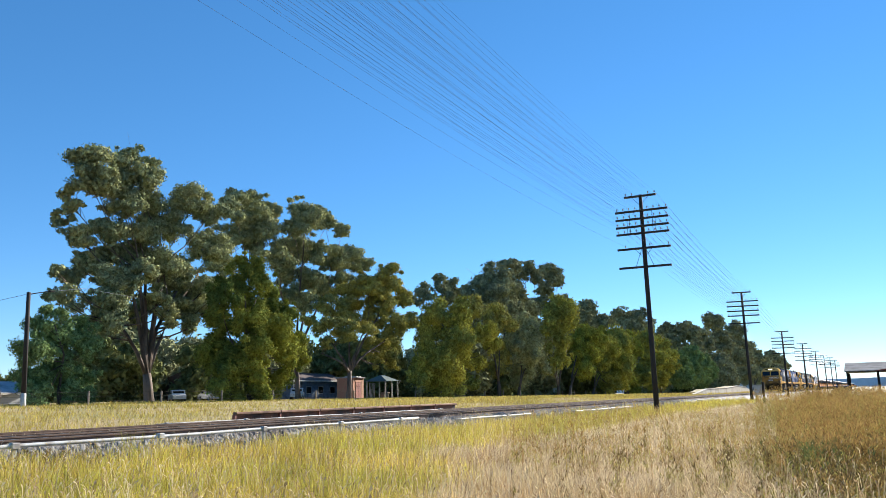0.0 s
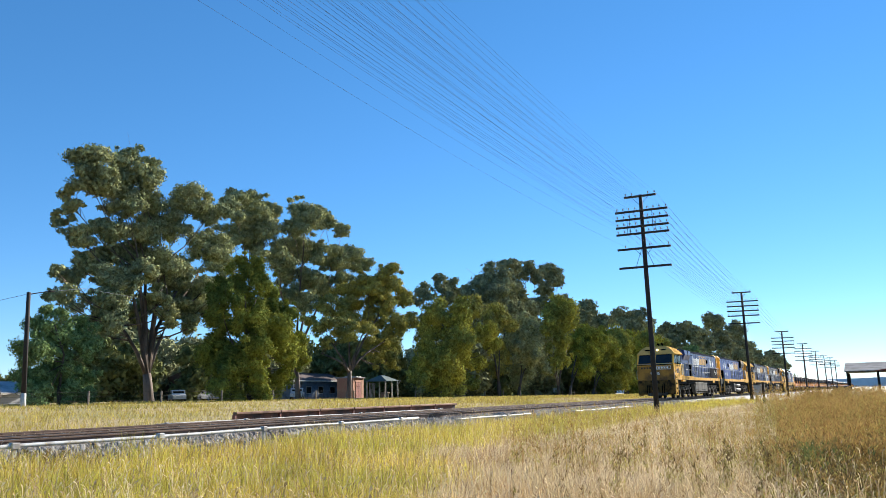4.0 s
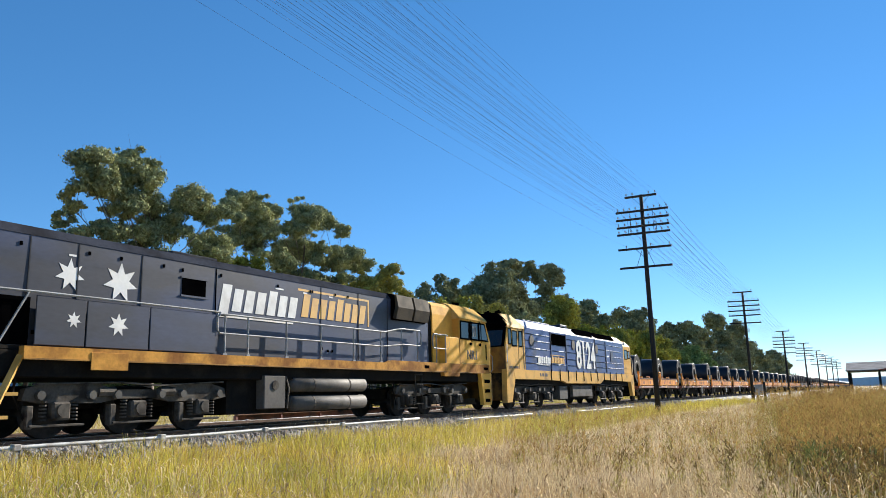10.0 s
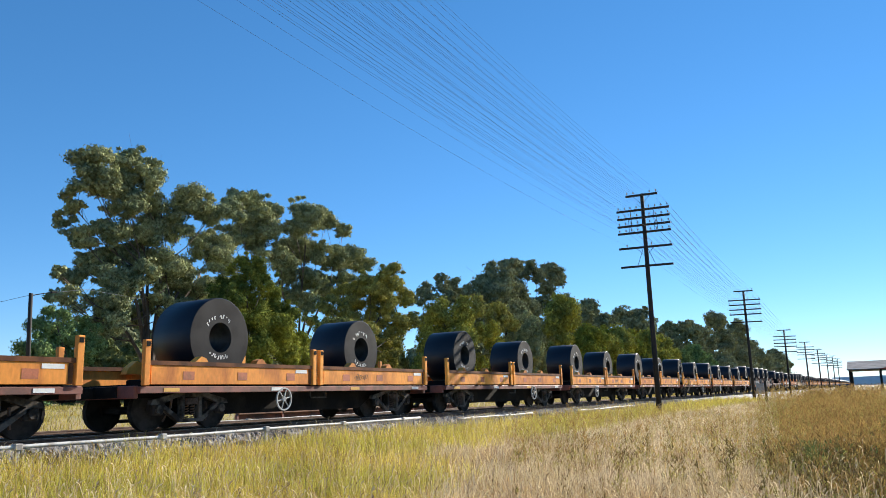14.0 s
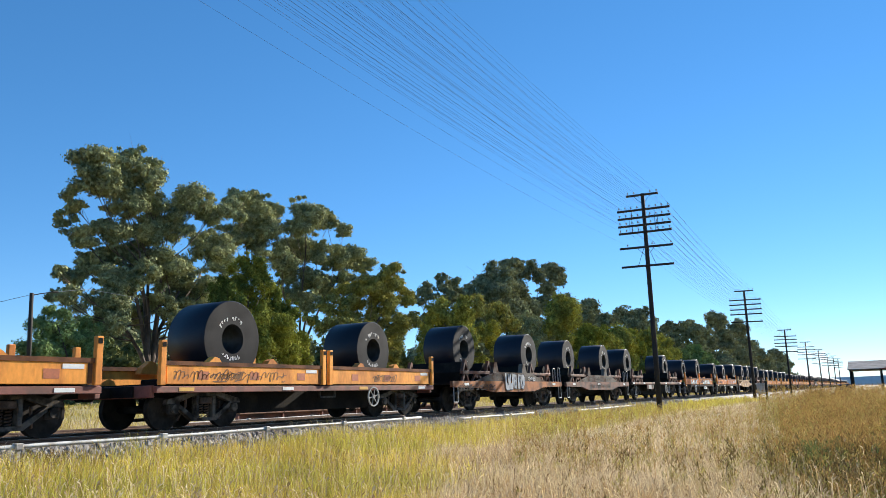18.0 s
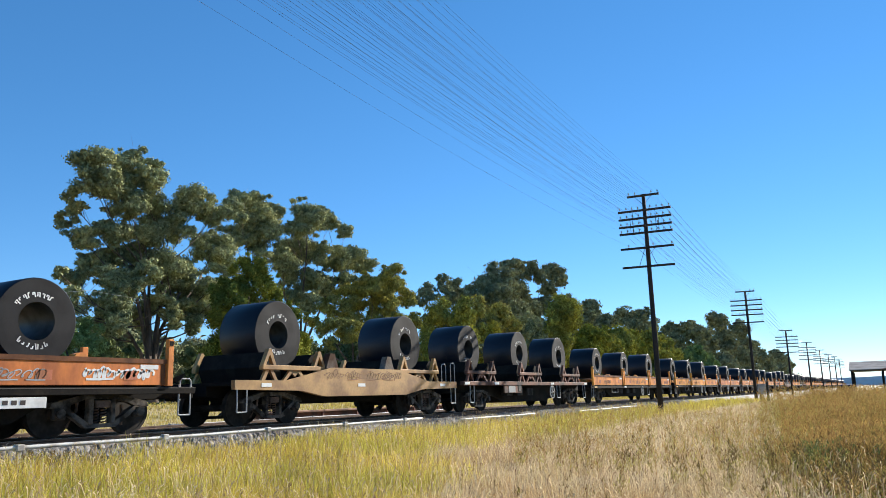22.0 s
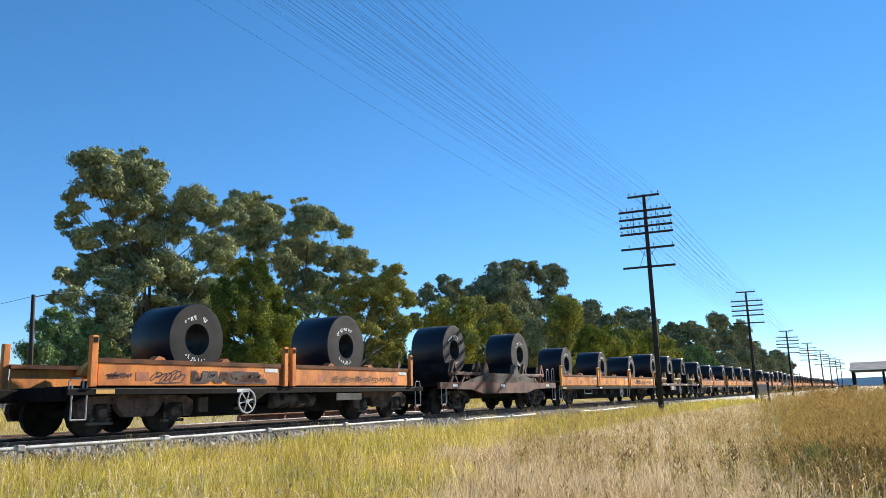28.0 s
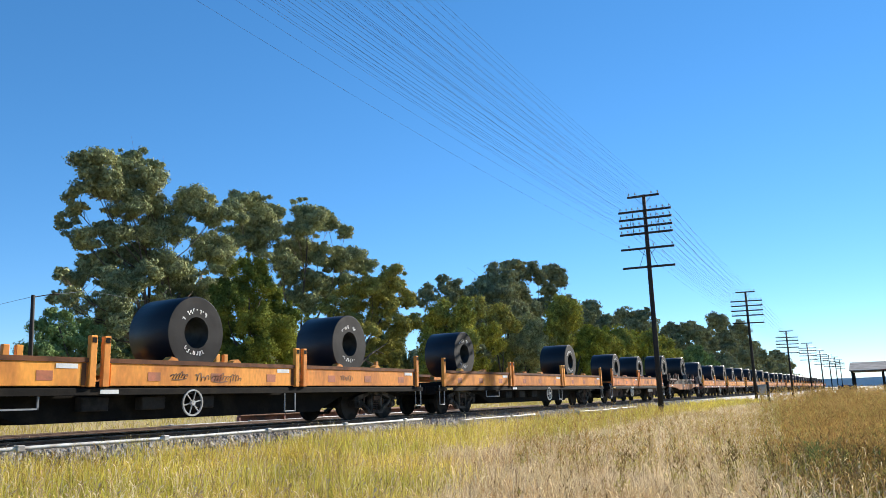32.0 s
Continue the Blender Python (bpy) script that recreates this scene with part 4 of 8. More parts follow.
def steel_coil(r, width, marked):
    """A rolled strip coil lying across the wagon; its lowest point is the origin."""
    key = (round(r, 2), round(width, 2), marked)
    if key in COILS:
        return copy_thing(COILS[key], Matrix())
    c = thing("steel_coil", "heavy dark blue-grey coil of rolled steel strip" + (" with white chalk marks" if marked else ""), "steel coil", "coils on the wagons")
    h, bore = width / 2, 0.37
    body = Shape()
    seg = 40
    prof = [(r - 0.02, -h), (r, -h + 0.02), (r, h - 0.02), (r - 0.02, h)]
    v = [(q * math.cos(a), y, r + q * math.sin(a)) for a in (2 * math.pi * k / seg for k in range(seg)) for q, y in prof]
    body.add(v, [(4 * k + j, 4 * ((k + 1) % seg) + j, 4 * ((k + 1) % seg) + j + 1, 4 * k + j + 1) for k in range(seg) for j in range(3)])
    part("wrap", body, M["coil"], c, smooth=True)
    for y, d in ((-h, -1), (h, 1)):
        ends = Shape()
        rings = [bore + (r - 0.02 - bore) * i / 8 for i in range(9)]
        off = [0, 0.0004, -0.0002, 0.0003, 0.0, -0.0004, 0.0002, -0.0002, 0]
        v = [(q * math.cos(a), y - d * o, r + q * math.sin(a)) for q, o in zip(rings, off) for a in (2 * math.pi * k / seg for k in range(seg))]
        ends.add(v, [(i * seg + k, i * seg + (k + 1) % seg, (i + 1) * seg + (k + 1) % seg, (i + 1) * seg + k) for i in range(8) for k in range(seg)])
        part("coil_end", ends, M["coilend"], c, "layered grey strip edges")
    part("bore", Shape().add([(bore * math.cos(a), y, r + bore * math.sin(a)) for y in (-h, h) for a in (2 * math.pi * k / 24 for k in range(24))], [(k, (k + 1) % 24, 24 + (k + 1) % 24, 24 + k) for k in range(24)]), M["boresteel"], c, "dark hollow centre", True)
    if marked:
        rng = random.Random(marked)
        s = Shape()
        for a0, a1, q in ((2.5, 0.75, bore + 0.09), (-2.3, -0.85, bore + 0.06)):
            step = 0.085 / q * (1 if a1 > a0 else -1)
            for k in range(int((a1 - a0) / step)):
                if rng.random() < 0.16:
                    continue
                a = a0 + k * step
                g, o = rng.uniform(0.075, 0.11), rng.uniform(-0.3, 0.3)
                pts = [(0, -0.025), (g, -0.022 + 0.04 * o), (g * 0.95, 0.02), (g * 0.5, 0.018 + 0.03 * o), (0.01, 0.025)]
                pts = pts[rng.randint(0, 1):rng.randint(3, 5)]
                s.ribbon([((q + u) * math.cos(a) - v * math.sin(a), r + (q + u) * math.sin(a) + v * math.cos(a)) for u, v in pts], 0.014, -h - 0.004)
        tagged(part("chalk_mark", s, M["chalk"], c, "white chalk marks"), kind="stuff")
    COILS[key] = c
    return c


def star(parent, x, z, r, y, sd):
    """Seven-pointed painted star on a hood side."""
    pts = []
    for k in range(14):
        a = math.pi / 2 + k * math.pi / 7
        q = r if k % 2 == 0 else r * 0.48
        pts.append((x + q * math.cos(a), z + q * math.sin(a)))
    part("painted_star", Shape().prism(pts, y, y + sd * 0.0098), M["white"], parent, "white seven-pointed star")


def brand(parent, x0, x1, z0, h, y, sd, small=False):
    """Company mark as plain shapes: white bars, then gold bars, a rule below and a rule above."""
    def put_row(a, b, mat, n, dz):
        """Plain bold slanted bars."""
        s = Shape()
        step = (b - a) / n
        f = abs(step) / step
        for k in range(n):
            x, w = a + k * step, abs(step) * 0.74
            lo = z0 + dz - (0.22 * h if k == 0 and n < 8 else 0)
            hi = z0 + dz + h * (0.96, 0.84, 0.84, 0.84)[k % 4]
            e = 0.2 * f
            s.prism([(x + e * (lo - z0), lo), (x + f * w + e * (lo - z0), lo), (x + f * w + e * (hi - z0), hi), (x + e * (hi - z0), hi)], y, y + sd * 0.0098)
        return s
    sl = 1
    if sd > 0:  # reads the other way along the loco
        x0, x1, sl = x1, x0, -1
    mid = x0 + (x1 - x0) * 0.46
    rows = ((x0, mid, M["white"], 7, 0.0), (mid + (x1 - x0) * 0.02, x1 - (x1 - x0) * 0.03, M["gold"], 8, 0.1 * h))
    for a, b, mat, n, dz in rows:
        tagged(part("painted_mark", put_row(a, b, mat, n, dz), mat, parent, "white company mark shapes" if mat is M["white"] else "gold company mark shapes"), kind="stuff")
    part("painted_rule", Shape().box(x0, mid - (x1 - x0) * 0.03, y, y + sd * 0.0098, z0 - 0.25 * h, z0 - 0.16 * h), M["white"], parent)
    part("painted_rule", Shape().box(mid, x1, y, y + sd * 0.0098, z0 + 1.16 * h, z0 + 1.25 * h).box(x1 - (x1 - x0) * 0.012, x1, y, y + sd * 0.0098, z0, z0 + 1.16 * h), M["gold"], parent)


def loco_bogie(parent, c, span):
    b = part("bogie", Shape().box(c - 0.25, c + 0.25, -1.0, 1.0, 0.6, 0.95, 0.04).box(c - span - 0.4, c + span + 0.4, -0.55, 0.55, 0.55, 0.9, 0.03), M["dark"], parent, "dusty three-axle locomotive bogie")
    for sd in (-1, 1):
        y0, y1 = sd * 1.05, sd * 1.18
        pr = [(c - span - 0.75, 0.72), (c - span - 0.7, 0.92), (c - span - 0.3, 1.02), (c - 0.9, 1.02), (c - 0.6, 0.9), (c + 0.6, 0.9), (c + 0.9, 1.02), (c + span + 0.3, 1.02), (c + span + 0.7, 0.92), (c + span + 0.75, 0.72), (c + span + 0.4, 0.66), (c + 0.9, 0.64), (c + 0.45, 0.72), (c - 0.45, 0.72), (c - 0.9, 0.64), (c - span - 0.4, 0.66)]
        part("side_frame", Shape().prism(pr, y0, y1), M["bogie"], b)
        for k in (-1, 0, 1):
            x = c + k * span
            part("axle_box", Shape().box(x - 0.19, x + 0.19, sd * 1.08, sd * 1.27, 0.34, 0.68, 0.04).ring((x, 0.52), 0.0, 0.12, sd * 1.25, sd * 1.31, 10), M["bogie"], b)
            spr = Shape()
            for dx in (-0.32, 0.32):
                for j in range(6):
                    spr.ring((x + dx, 0.0), 0.02, 0.07, 0, 0.03, 8)
                    spr.v[-32:] = [(p[0], sd * 1.16 + (p[2]) * 0.9, 0.34 + 0.065 * j + p[1]) for p in spr.v[-32:]]
            tagged(part("spring_nest", spr, M["bogie"], b), kind="stuff")
            part("brake_gear", Shape().box(x + 0.52, x + 0.66, sd * 1.04, sd * 1.2, 0.2, 0.62, 0.02).tube([(x - 0.5, sd * 1.22, 0.25), (x + 0.6, sd * 1.22, 0.25)], 0.025, 5), M["bogie"], b)
        for dx in (-span - 0.45, -span + 0.62, -0.55, 0.55, span - 0.62, span + 0.45):
            part("cylinder_cap", Shape().ring((c + dx, 0.8), 0, 0.085, sd * 1.2, sd * 1.3, 10), M["dustgrey"], b)
        part("air_pipe", Shape().tube([(c - span - 0.6, sd * 1.24, 1.06), (c - 0.5, sd * 1.26, 0.98), (c + 0.5, sd * 1.26, 1.04), (c + span + 0.6, sd * 1.24, 1.0)], 0.022, 5), M["bogie"], b)
        part("brake_cylinder", Shape().tube([(c - 0.95, sd * 1.16, 0.85), (c - 0.55, sd * 1.16, 0.85)], 0.1, 8).tube([(c + 0.55, sd * 1.16, 0.85), (c + 0.95, sd * 1.16, 0.85)], 0.1, 8), M["bogie"], b)
        part("sand_hose", Shape().tube([(c + span + 0.9, sd * 1.2, 1.3), (c + span + 0.95, sd * 1.22, 0.8), (c + span + 0.6, sd * 1.1, 0.3)], 0.025, 5), M["dark"], b)
    for k in (-1, 0, 1):
        wheelset(parent, c + k * span, 0.5)


def ladder(parent, x, y, z0, z1, w=0.42, n=4):
    s = Shape().tube([(x, y, z0), (x, y, z1)], 0.02, 5).tube([(x + w, y, z0), (x + w, y, z1)], 0.02, 5)
    for k in range(n):
        z = z0 + 0.02 + k * (z1 - z0 - 0.1) / (n - 1)
        s.box(x, x + w, y - 0.05, y + 0.05, z, z + 0.03)
    part("ladder", s, M["bogie"], parent, "steel access ladder")


def cab_windows(parent, rows, y, sd):
    """Side windows: dark frame proud of the wall, pane set back into it."""
    for x0, x1, z0, z1 in rows:
        f = part("window_frame", Shape().box(x0 - 0.05, x1 + 0.05, y, y + sd * 0.012, z0 - 0.05, z0).box(x0 - 0.05, x1 + 0.05, y, y + sd * 0.012, z1, z1 + 0.05).box(x0 - 0.05, x0, y, y + sd * 0.012, z0, z1).box(x1, x1 + 0.05, y, y + sd * 0.012, z0, z1), M["black"], parent)
        part("pane", Shape().box(x0, x1, y, y + sd * 0.006, z0, z1), M["glass"], f, "dark cab glass")


def hull(s, x0, x1, prof):
    """Body of constant section: prof lists (y, z) for one side, from low to high."""
    ring = [(-y, z) for y, z in prof] + [(y, z) for y, z in reversed(prof)]
    return s.loft([[(x, y, z) for y, z in ring] for x in (x0, x1)])


def guard_rail(parent, xs, y, z0, z1, first=True, last=True):
    """Light steel guard rail: posts, and two rails joined by a rounded bend at the open ends."""
    s = Shape()
    zm = z0 + (z1 - z0) * 0.5
    for x in xs:
        s.tube([(x, y, z0), (x, y, z1)], 0.024, 6)
    a, b = xs[0], xs[-1]
    bend = lambda x, k: [(x, y, zm + 0.02), (x - k * 0.16, y, zm + 0.02), (x - k * 0.24, y, zm + 0.1), (x - k * 0.24, y, z1 - 0.1), (x - k * 0.16, y, z1), (x, y, z1)]
    path = (bend(a, 1) if first else [(a, y, z1)]) + (bend(b, -1)[::-1] if last else [(b, y, z1)])
    s.tube(path, 0.026, 6).tube([(a, y, zm + 0.02), (b, y, zm + 0.02)], 0.022, 6)
    for x in xs:
        s.box(x - 0.06, x + 0.06, y - 0.03, y + 0.03, z0 - 0.02, z0 + 0.03)
    part("handrail", s, M["metal"], parent, "pale steel walkway handrail")


def nr_loco(number, paint, rev, lit=False, screen="soot", patch=False, lower_paint=None):
    """Hood locomotive with a full-width cab; x = 0 is the coupling ahead of the cab."""
    sd = 1 if rev else -1
    tone = {"loco_vivid_blue_paint": "bright blue", "loco_blue_paint": "violet-blue"}.get(paint.name, "soot-darkened blue")
    c = 0.45 if rev else 1.38  # front of the cab
    w = thing("locomotive", f"{tone} and yellow diesel locomotive with white stars on its hood", "locomotive", "locomotives of the train")
    tail = 21.35 if rev else 21.5
    he = tail - 0.45
    part("underframe", Shape().box(c, tail + 0.1, -1.3, 1.3, 1.12, 1.62, 0.02), M["dark"], w)
    se = 19.7 if rev else tail - 0.1
    edge = M["rustsill"] if paint is M["slate"] else M["yellow"]
    for k in (-1, 1):
        sl = part("side_sill", Shape().prism([(c + 0.17, 1.43), (c + 0.17, 1.75), (c + 7.2, 1.75), (c + 7.5, 1.67), (se, 1.67), (se, 1.44), (c + 3.85, 1.43), (c + 3.82, 1.3), (c + 2.7, 1.3), (c + 2.7, 1.43)], k * 1.3, k * 1.46), edge, w, "yellow walkway edge sill")
        part("sill_slot", Shape().box(c + 4.9, c + 5.2, k * 1.46, k * 1.465, 1.54, 1.64), M["black"], sl)
        part("sill_bracket", Shape().box(17.5, 18.35, k * 1.46, k * 1.475, 1.26, 1.6, 0.01), edge, sl)
        part("sill_dirt_edge", Shape().box(c + 0.2, se, k * 1.462, k * 1.466, 1.43, 1.455), M["grime"], sl)
    part("walkway", Shape().box(c + 3.6, tail, -1.3, 1.3, 1.62, 1.68), M["dark"], w)
    # cab
    cab = part("cab", Shape(), M["yellow"], w, "yellow driving cab")
    s = Shape()
    s.prism([(c, 1.5), (c - 0.08, 2.64), (c + 0.34, 3.46), (c + 2.55, 3.46), (c + 2.55, 1.5)], -1.42, 1.42)
    s.box(c + 2.55, c + 3.6, -1.42, 1.42, 1.5, 2.7, 0.02)
    wall = c + (4.05 if rev else 3.2)
    s.box(c + 2.5, wall, -1.14, 1.14, 2.66, 3.5)
    s.loft([[(x, -1.14, 3.45), (x, -1.1, 3.8), (x, -0.9, 3.96), (x, -0.5, 4.06), (x, 0.5, 4.06), (x, 0.9, 3.96), (x, 1.1, 3.8), (x, 1.14, 3.45)] for x in (c + 2.5, wall)])
    if rev:
        s.box(c + 3.55, wall, -1.14, 1.14, 1.6, 2.7)
    cab.data = s.mesh("cab", M["yellow"])
    part("cab_roof", Shape().loft([[(x, -1.46, 3.42), (x, -1.43, 3.5), (x + 0.35 * q, -1.22, 3.74), (x + 0.75 * q, -1.02, 3.94), (x + q, -0.74, 4.06), (x + q, 0.74, 4.06), (x + 0.75 * q, 1.02, 3.94), (x + 0.35 * q, 1.22, 3.74), (x, 1.43, 3.5), (x, 1.46, 3.42)] for x, q in ((c + 0.24, 0.36), (c + 0.3, 0.36), (c + 2.6, -0.02))]), M["dustyellow"], cab, "dusty yellow rounded cab roof")
    if not rev:
        part("roof_slab", Shape().loft([[(x, -1.42, 3.46), (x, -1.2, 3.72), (x, -1.0, 3.92), (x, -0.7, 4.03), (x, 0.7, 4.03), (x, 1.0, 3.92), (x, 1.2, 3.72), (x, 1.42, 3.46), (x, 1.3, 3.44), (x, -1.3, 3.44)] for x in (c + 2.62, c + 3.6)]), M["dustyellow"], cab)
    part("seam", Shape().box(c + 2.54, c + 2.56, sd * 1.42, sd * 1.428, 1.72, 2.68).box(c + 0.35, c + 2.55, sd * 1.42, sd * 1.43, 1.78, 1.8), M["grime"], cab)
    part("cab_kick_plate", Shape().box(c + 0.3, c + 2.5, sd * 1.42, sd * 1.45, 1.52, 1.78, 0.012), M["dustyellow"], cab)
    part("lift_slot", Shape().box(c + 0.3, c + 0.38, sd * 1.42, sd * 1.43, 1.95, 2.55), M["black"], cab)
    # one dark band round three side windows
    y0, y1 = sd * 1.42, sd * 1.434
    band = part("window_band", Shape().prism([(c + 0.1, 2.66), (c + 0.42, 3.36), (c + 2.5, 3.36), (c + 2.5, 2.66)], y0, y1), M["black"], cab, "black rubber window surround")
    for pts in ([(c + 0.2, 2.72), (c + 0.47, 3.3), (c + 0.88, 3.3), (c + 0.88, 2.72)], [(c + 1.02, 2.72), (c + 1.02, 3.3), (c + 1.62, 3.3), (c + 1.62, 2.72)], [(c + 1.78, 2.72), (c + 1.78, 3.3), (c + 2.42, 3.3), (c + 2.42, 2.72)]):
        part("pane", Shape().prism(pts, y1, y1 + sd * 0.004), M["glass"], band)
    part("blind", Shape().box(c + 1.2, c + 1.32, y1, y1 + sd * 0.006, 2.8, 3.2).box(c + 1.4, c + 1.48, y1, y1 + sd * 0.006, 2.8, 3.2), M["tank"], band)
    for x in (c + 0.9, c + 1.7):
        part("mirror_arm", Shape().tube([(x, sd * 1.44, 3.4), (x, sd * 1.5, 3.3), (x, sd * 1.5, 2.6)], 0.02, 5).tube([(x, sd * 1.46, 2.55), (x + 0.05, sd * 1.47, 2.48)], 0.045, 6), M["black"], cab)
    part("gutter", Shape().tube([(c + 0.36, sd * 1.45, 3.44), (c + 2.55, sd * 1.45, 3.44)], 0.02, 5), M["dustyellow"], cab)
    if rev:
        d = part("engine_door", Shape().box(wall, wall + 0.62, -1.08, 1.08, 1.66, 3.86), M["dark"], w, "dark doorway behind the cab")
        part("door_window", Shape().box(wall + 0.3, wall + 0.6, sd * 1.08, sd * 1.1, 3.0, 3.66), M["glass"], d)
        part("door_leaf", Shape().box(wall + 0.24, wall + 0.66, sd * 1.08, sd * 1.09, 1.7, 3.84), paint, d)
    else:
        d = part("engine_room_bulkhead", Shape().box(wall, c + 3.62, -1.12, 1.12, 2.66, 3.86), paint, w)
        part("door_window", Shape().box(wall + 0.03, wall + 0.38, sd * 1.12, sd * 1.135, 2.8, 3.42), M["glass"], d)
        part("dark_gap", Shape().box(c + 3.6, c + 3.95, sd * 1.0, sd * 1.2, 1.7, 3.6), M["black"], w)
    if patch:
        part("peeling_panel", Shape().box(c + 2.62, c + 3.56, sd * 1.42, sd * 1.432, 1.8, 2.66, 0.006), M["peel"], cab, "peeling yellow and olive panel")
    # windscreen set on the raked front
    for u, v in ((-1.3, -0.05), (0.05, 1.3)):
        q = [(c - 0.11 + 0.512 * (z - 2.64), z) for z in (2.72, 3.4)]
        part("windscreen", Shape().add([(q[0][0], u, q[0][1]), (q[0][0], v, q[0][1]), (q[1][0], v * 0.97, q[1][1]), (q[1][0], u * 0.97, q[1][1]), (q[0][0] + 0.05, u, q[0][1]), (q[0][0] + 0.05, v, q[0][1]), (q[1][0] + 0.05, v * 0.97, q[1][1]), (q[1][0] + 0.05, u * 0.97, q[1][1])], [(0, 1, 2, 3), (7, 6, 5, 4), (0, 4, 5, 1), (1, 5, 6, 2), (2, 6, 7, 3), (3, 7, 4, 0)]), M["glass"], cab, "raked dark windscreen")
    part("windscreen_rail", Shape().tube([(c - 0.18, -1.3, 2.66), (c - 0.18, 1.3, 2.66)], 0.018, 5), M["metal"], cab)
    part("windscreen_sill", Shape().box(c - 0.16, c - 0.04, -1.38, 1.38, 2.58, 2.64), M["black"], cab)
    for y in (-0.16, 0.16):
        part("headlight", Shape().tube([(c + 0.5, y, 3.76), (c + 0.36, y, 3.74)], 0.07, 12), M["lamp"] if lit else M["white"], cab, "round white headlight")
    for y in (-0.62, 0.62):
        part("number_box", Shape().box(c + 0.36, c + 0.5, y - 0.2, y + 0.2, 3.66, 3.82, 0.03), M["black"], cab)
    for y in (-0.5, -0.2, 0.3):
        part("horn", Shape().tube([(c + 0.82, y, 4.04), (c + 0.82, y, 4.2)], 0.03, 5).tube([(c + 0.92, y, 4.22), (c + 0.5, y, 4.22)], (0.04, 0.08), 8), M["black"], cab, "black air horn")
    part("nose", Shape().box(c - 0.075, c + 0.02, -1.4, 1.4, 1.42, 2.56, 0.02), M["grime"], cab, "grimy yellow nose plate")
    part("nose_panel", Shape().box(c - 0.1, c - 0.07, -1.3, 1.3, 2.16, 2.54, 0.01), M["grime"], cab)
    part("nose_mark_frame", Shape().box(c - 0.104, c - 0.1, -1.2, 0.0, 2.24, 2.27).box(c - 0.104, c - 0.1, -1.2, 0.0, 2.47, 2.5).box(c - 0.104, c - 0.1, -1.2, -1.17, 2.24, 2.5), M["white"], cab)
    for j in range(10):
        y = 1.05 - j * 0.22
        part("nose_mark", Shape().box(c - 0.106, c - 0.1, y - 0.08, y + 0.06, 2.3, 2.44), M["ink"] if j < 4 else M["white"], cab)
    words(number, 0.3, M["white"], cab, Matrix(((0, 0, -1, c - 0.08), (-1, 0, 0, 0.4), (0, 1, 0, 1.84), (0, 0, 0, 1))), "front_number", weight=0.006)
    side = Matrix(((1, 0, 0, c + 0.74), (0, 0, -1, -1.424), (0, 1, 0, 1.97), (0, 0, 0, 1))) if sd < 0 else Matrix(((-1, 0, 0, c + 1.98), (0, 0, 1, 1.424), (0, 1, 0, 1.95), (0, 0, 0, 1)))
    words(number, 0.47, M["ink"], cab, side, "side_number", "dark road number on the cab side", weight=0.012)
    # pilot and steps
    part("pilot", Shape().prism([(c + 0.12, 1.5), (c + 0.04, 0.5), (c - 0.02, 0.34), (c - 0.06, 0.9), (c - 0.02, 1.5)], -1.2, 1.2), M["pilotdirt"], w, "sooty pilot plate")
    part("pilot_lip", Shape().prism([(c + 0.1, 0.5), (c - 0.12, 0.46), (c - 0.1, 0.26), (c + 0.05, 0.3)], -0.8, 0.7), M["bogie"], w)
    for y in (-0.62, -0.48, 0.5, 0.66):
        part("front_hose", Shape().tube([(c - 0.05, y, 1.1), (c - 0.2, y, 0.95), (c - 0.2, y + 0.04, 0.55), (c - 0.08, y + 0.06, 0.42)], 0.03, 6), M["black"], w)
    for k in (-1, 1):
        st = part("corner_steps", Shape().prism([(c + 0.02, 1.45), (c + 0.92, 1.45), (c + 0.72, 0.24), (c + 0.07, 0.24)], k * 1.28, k * 1.45), M["yellow"], w, "yellow corner steps with dark treads")
        for z in (0.34, 0.7, 1.07):
            part("tread", Shape().box(c + 0.17, c + 0.55 + 0.1 * z, k * 1.44, k * 1.457, z, z + 0.13), M["black"], st)
        part("tread", Shape().box(c + 0.32, c + 0.67, k * 1.46, k * 1.467, 1.56, 1.66), M["black"], st)
        part("front_fender", Shape().box(c - 0.14, c + 0.04, k * 0.88, k * 1.42, 0.34, 1.44, 0.04), M["pilotdirt"], w)
        part("corner_post", Shape().tube([(c - 0.1, k * 1.4, 1.5), (c - 0.16, k * 1.44, 1.6), (c - 0.16, k * 1.44, 2.1), (c - 0.06, k * 1.4, 2.2)], 0.02, 5), M["metal"], w)
    # hood
    h0 = wall + 0.6 if rev else c + 3.6
    hood = part("hood", hull(Shape(), h0, he, ((1.24, 1.66), (1.26, 3.72), (1.12, 3.9), (0.6, 4.0))), paint, w, f"{tone} engine hood")
    part("hood_roof", Shape().loft([[(x, -1.27, 3.72), (x, -1.13, 3.91), (x, -0.6, 4.01), (x, 0.6, 4.01), (x, 1.13, 3.91), (x, 1.27, 3.72), (x, 1.1, 3.68), (x, -1.1, 3.68)] for x in (h0 + 0.01, he - 0.01)]), M["roofsoot"], hood, "sooty matt hood roof")
    seams = (7.6, 9.2, 11.0, 14.98, 17.1, 18.6, 19.6) if rev else (7.9, 9.05, 11.1, 13.4, 15.1, 15.75, 16.85, 18.4, 20.2)
    for x in seams:
        part("door_seam", Shape().box(x - 0.012, x + 0.012, sd * 1.25, sd * 1.266, 1.72, 3.7), M["black"] if x in (11.1, 14.98) else M["soot"], hood)
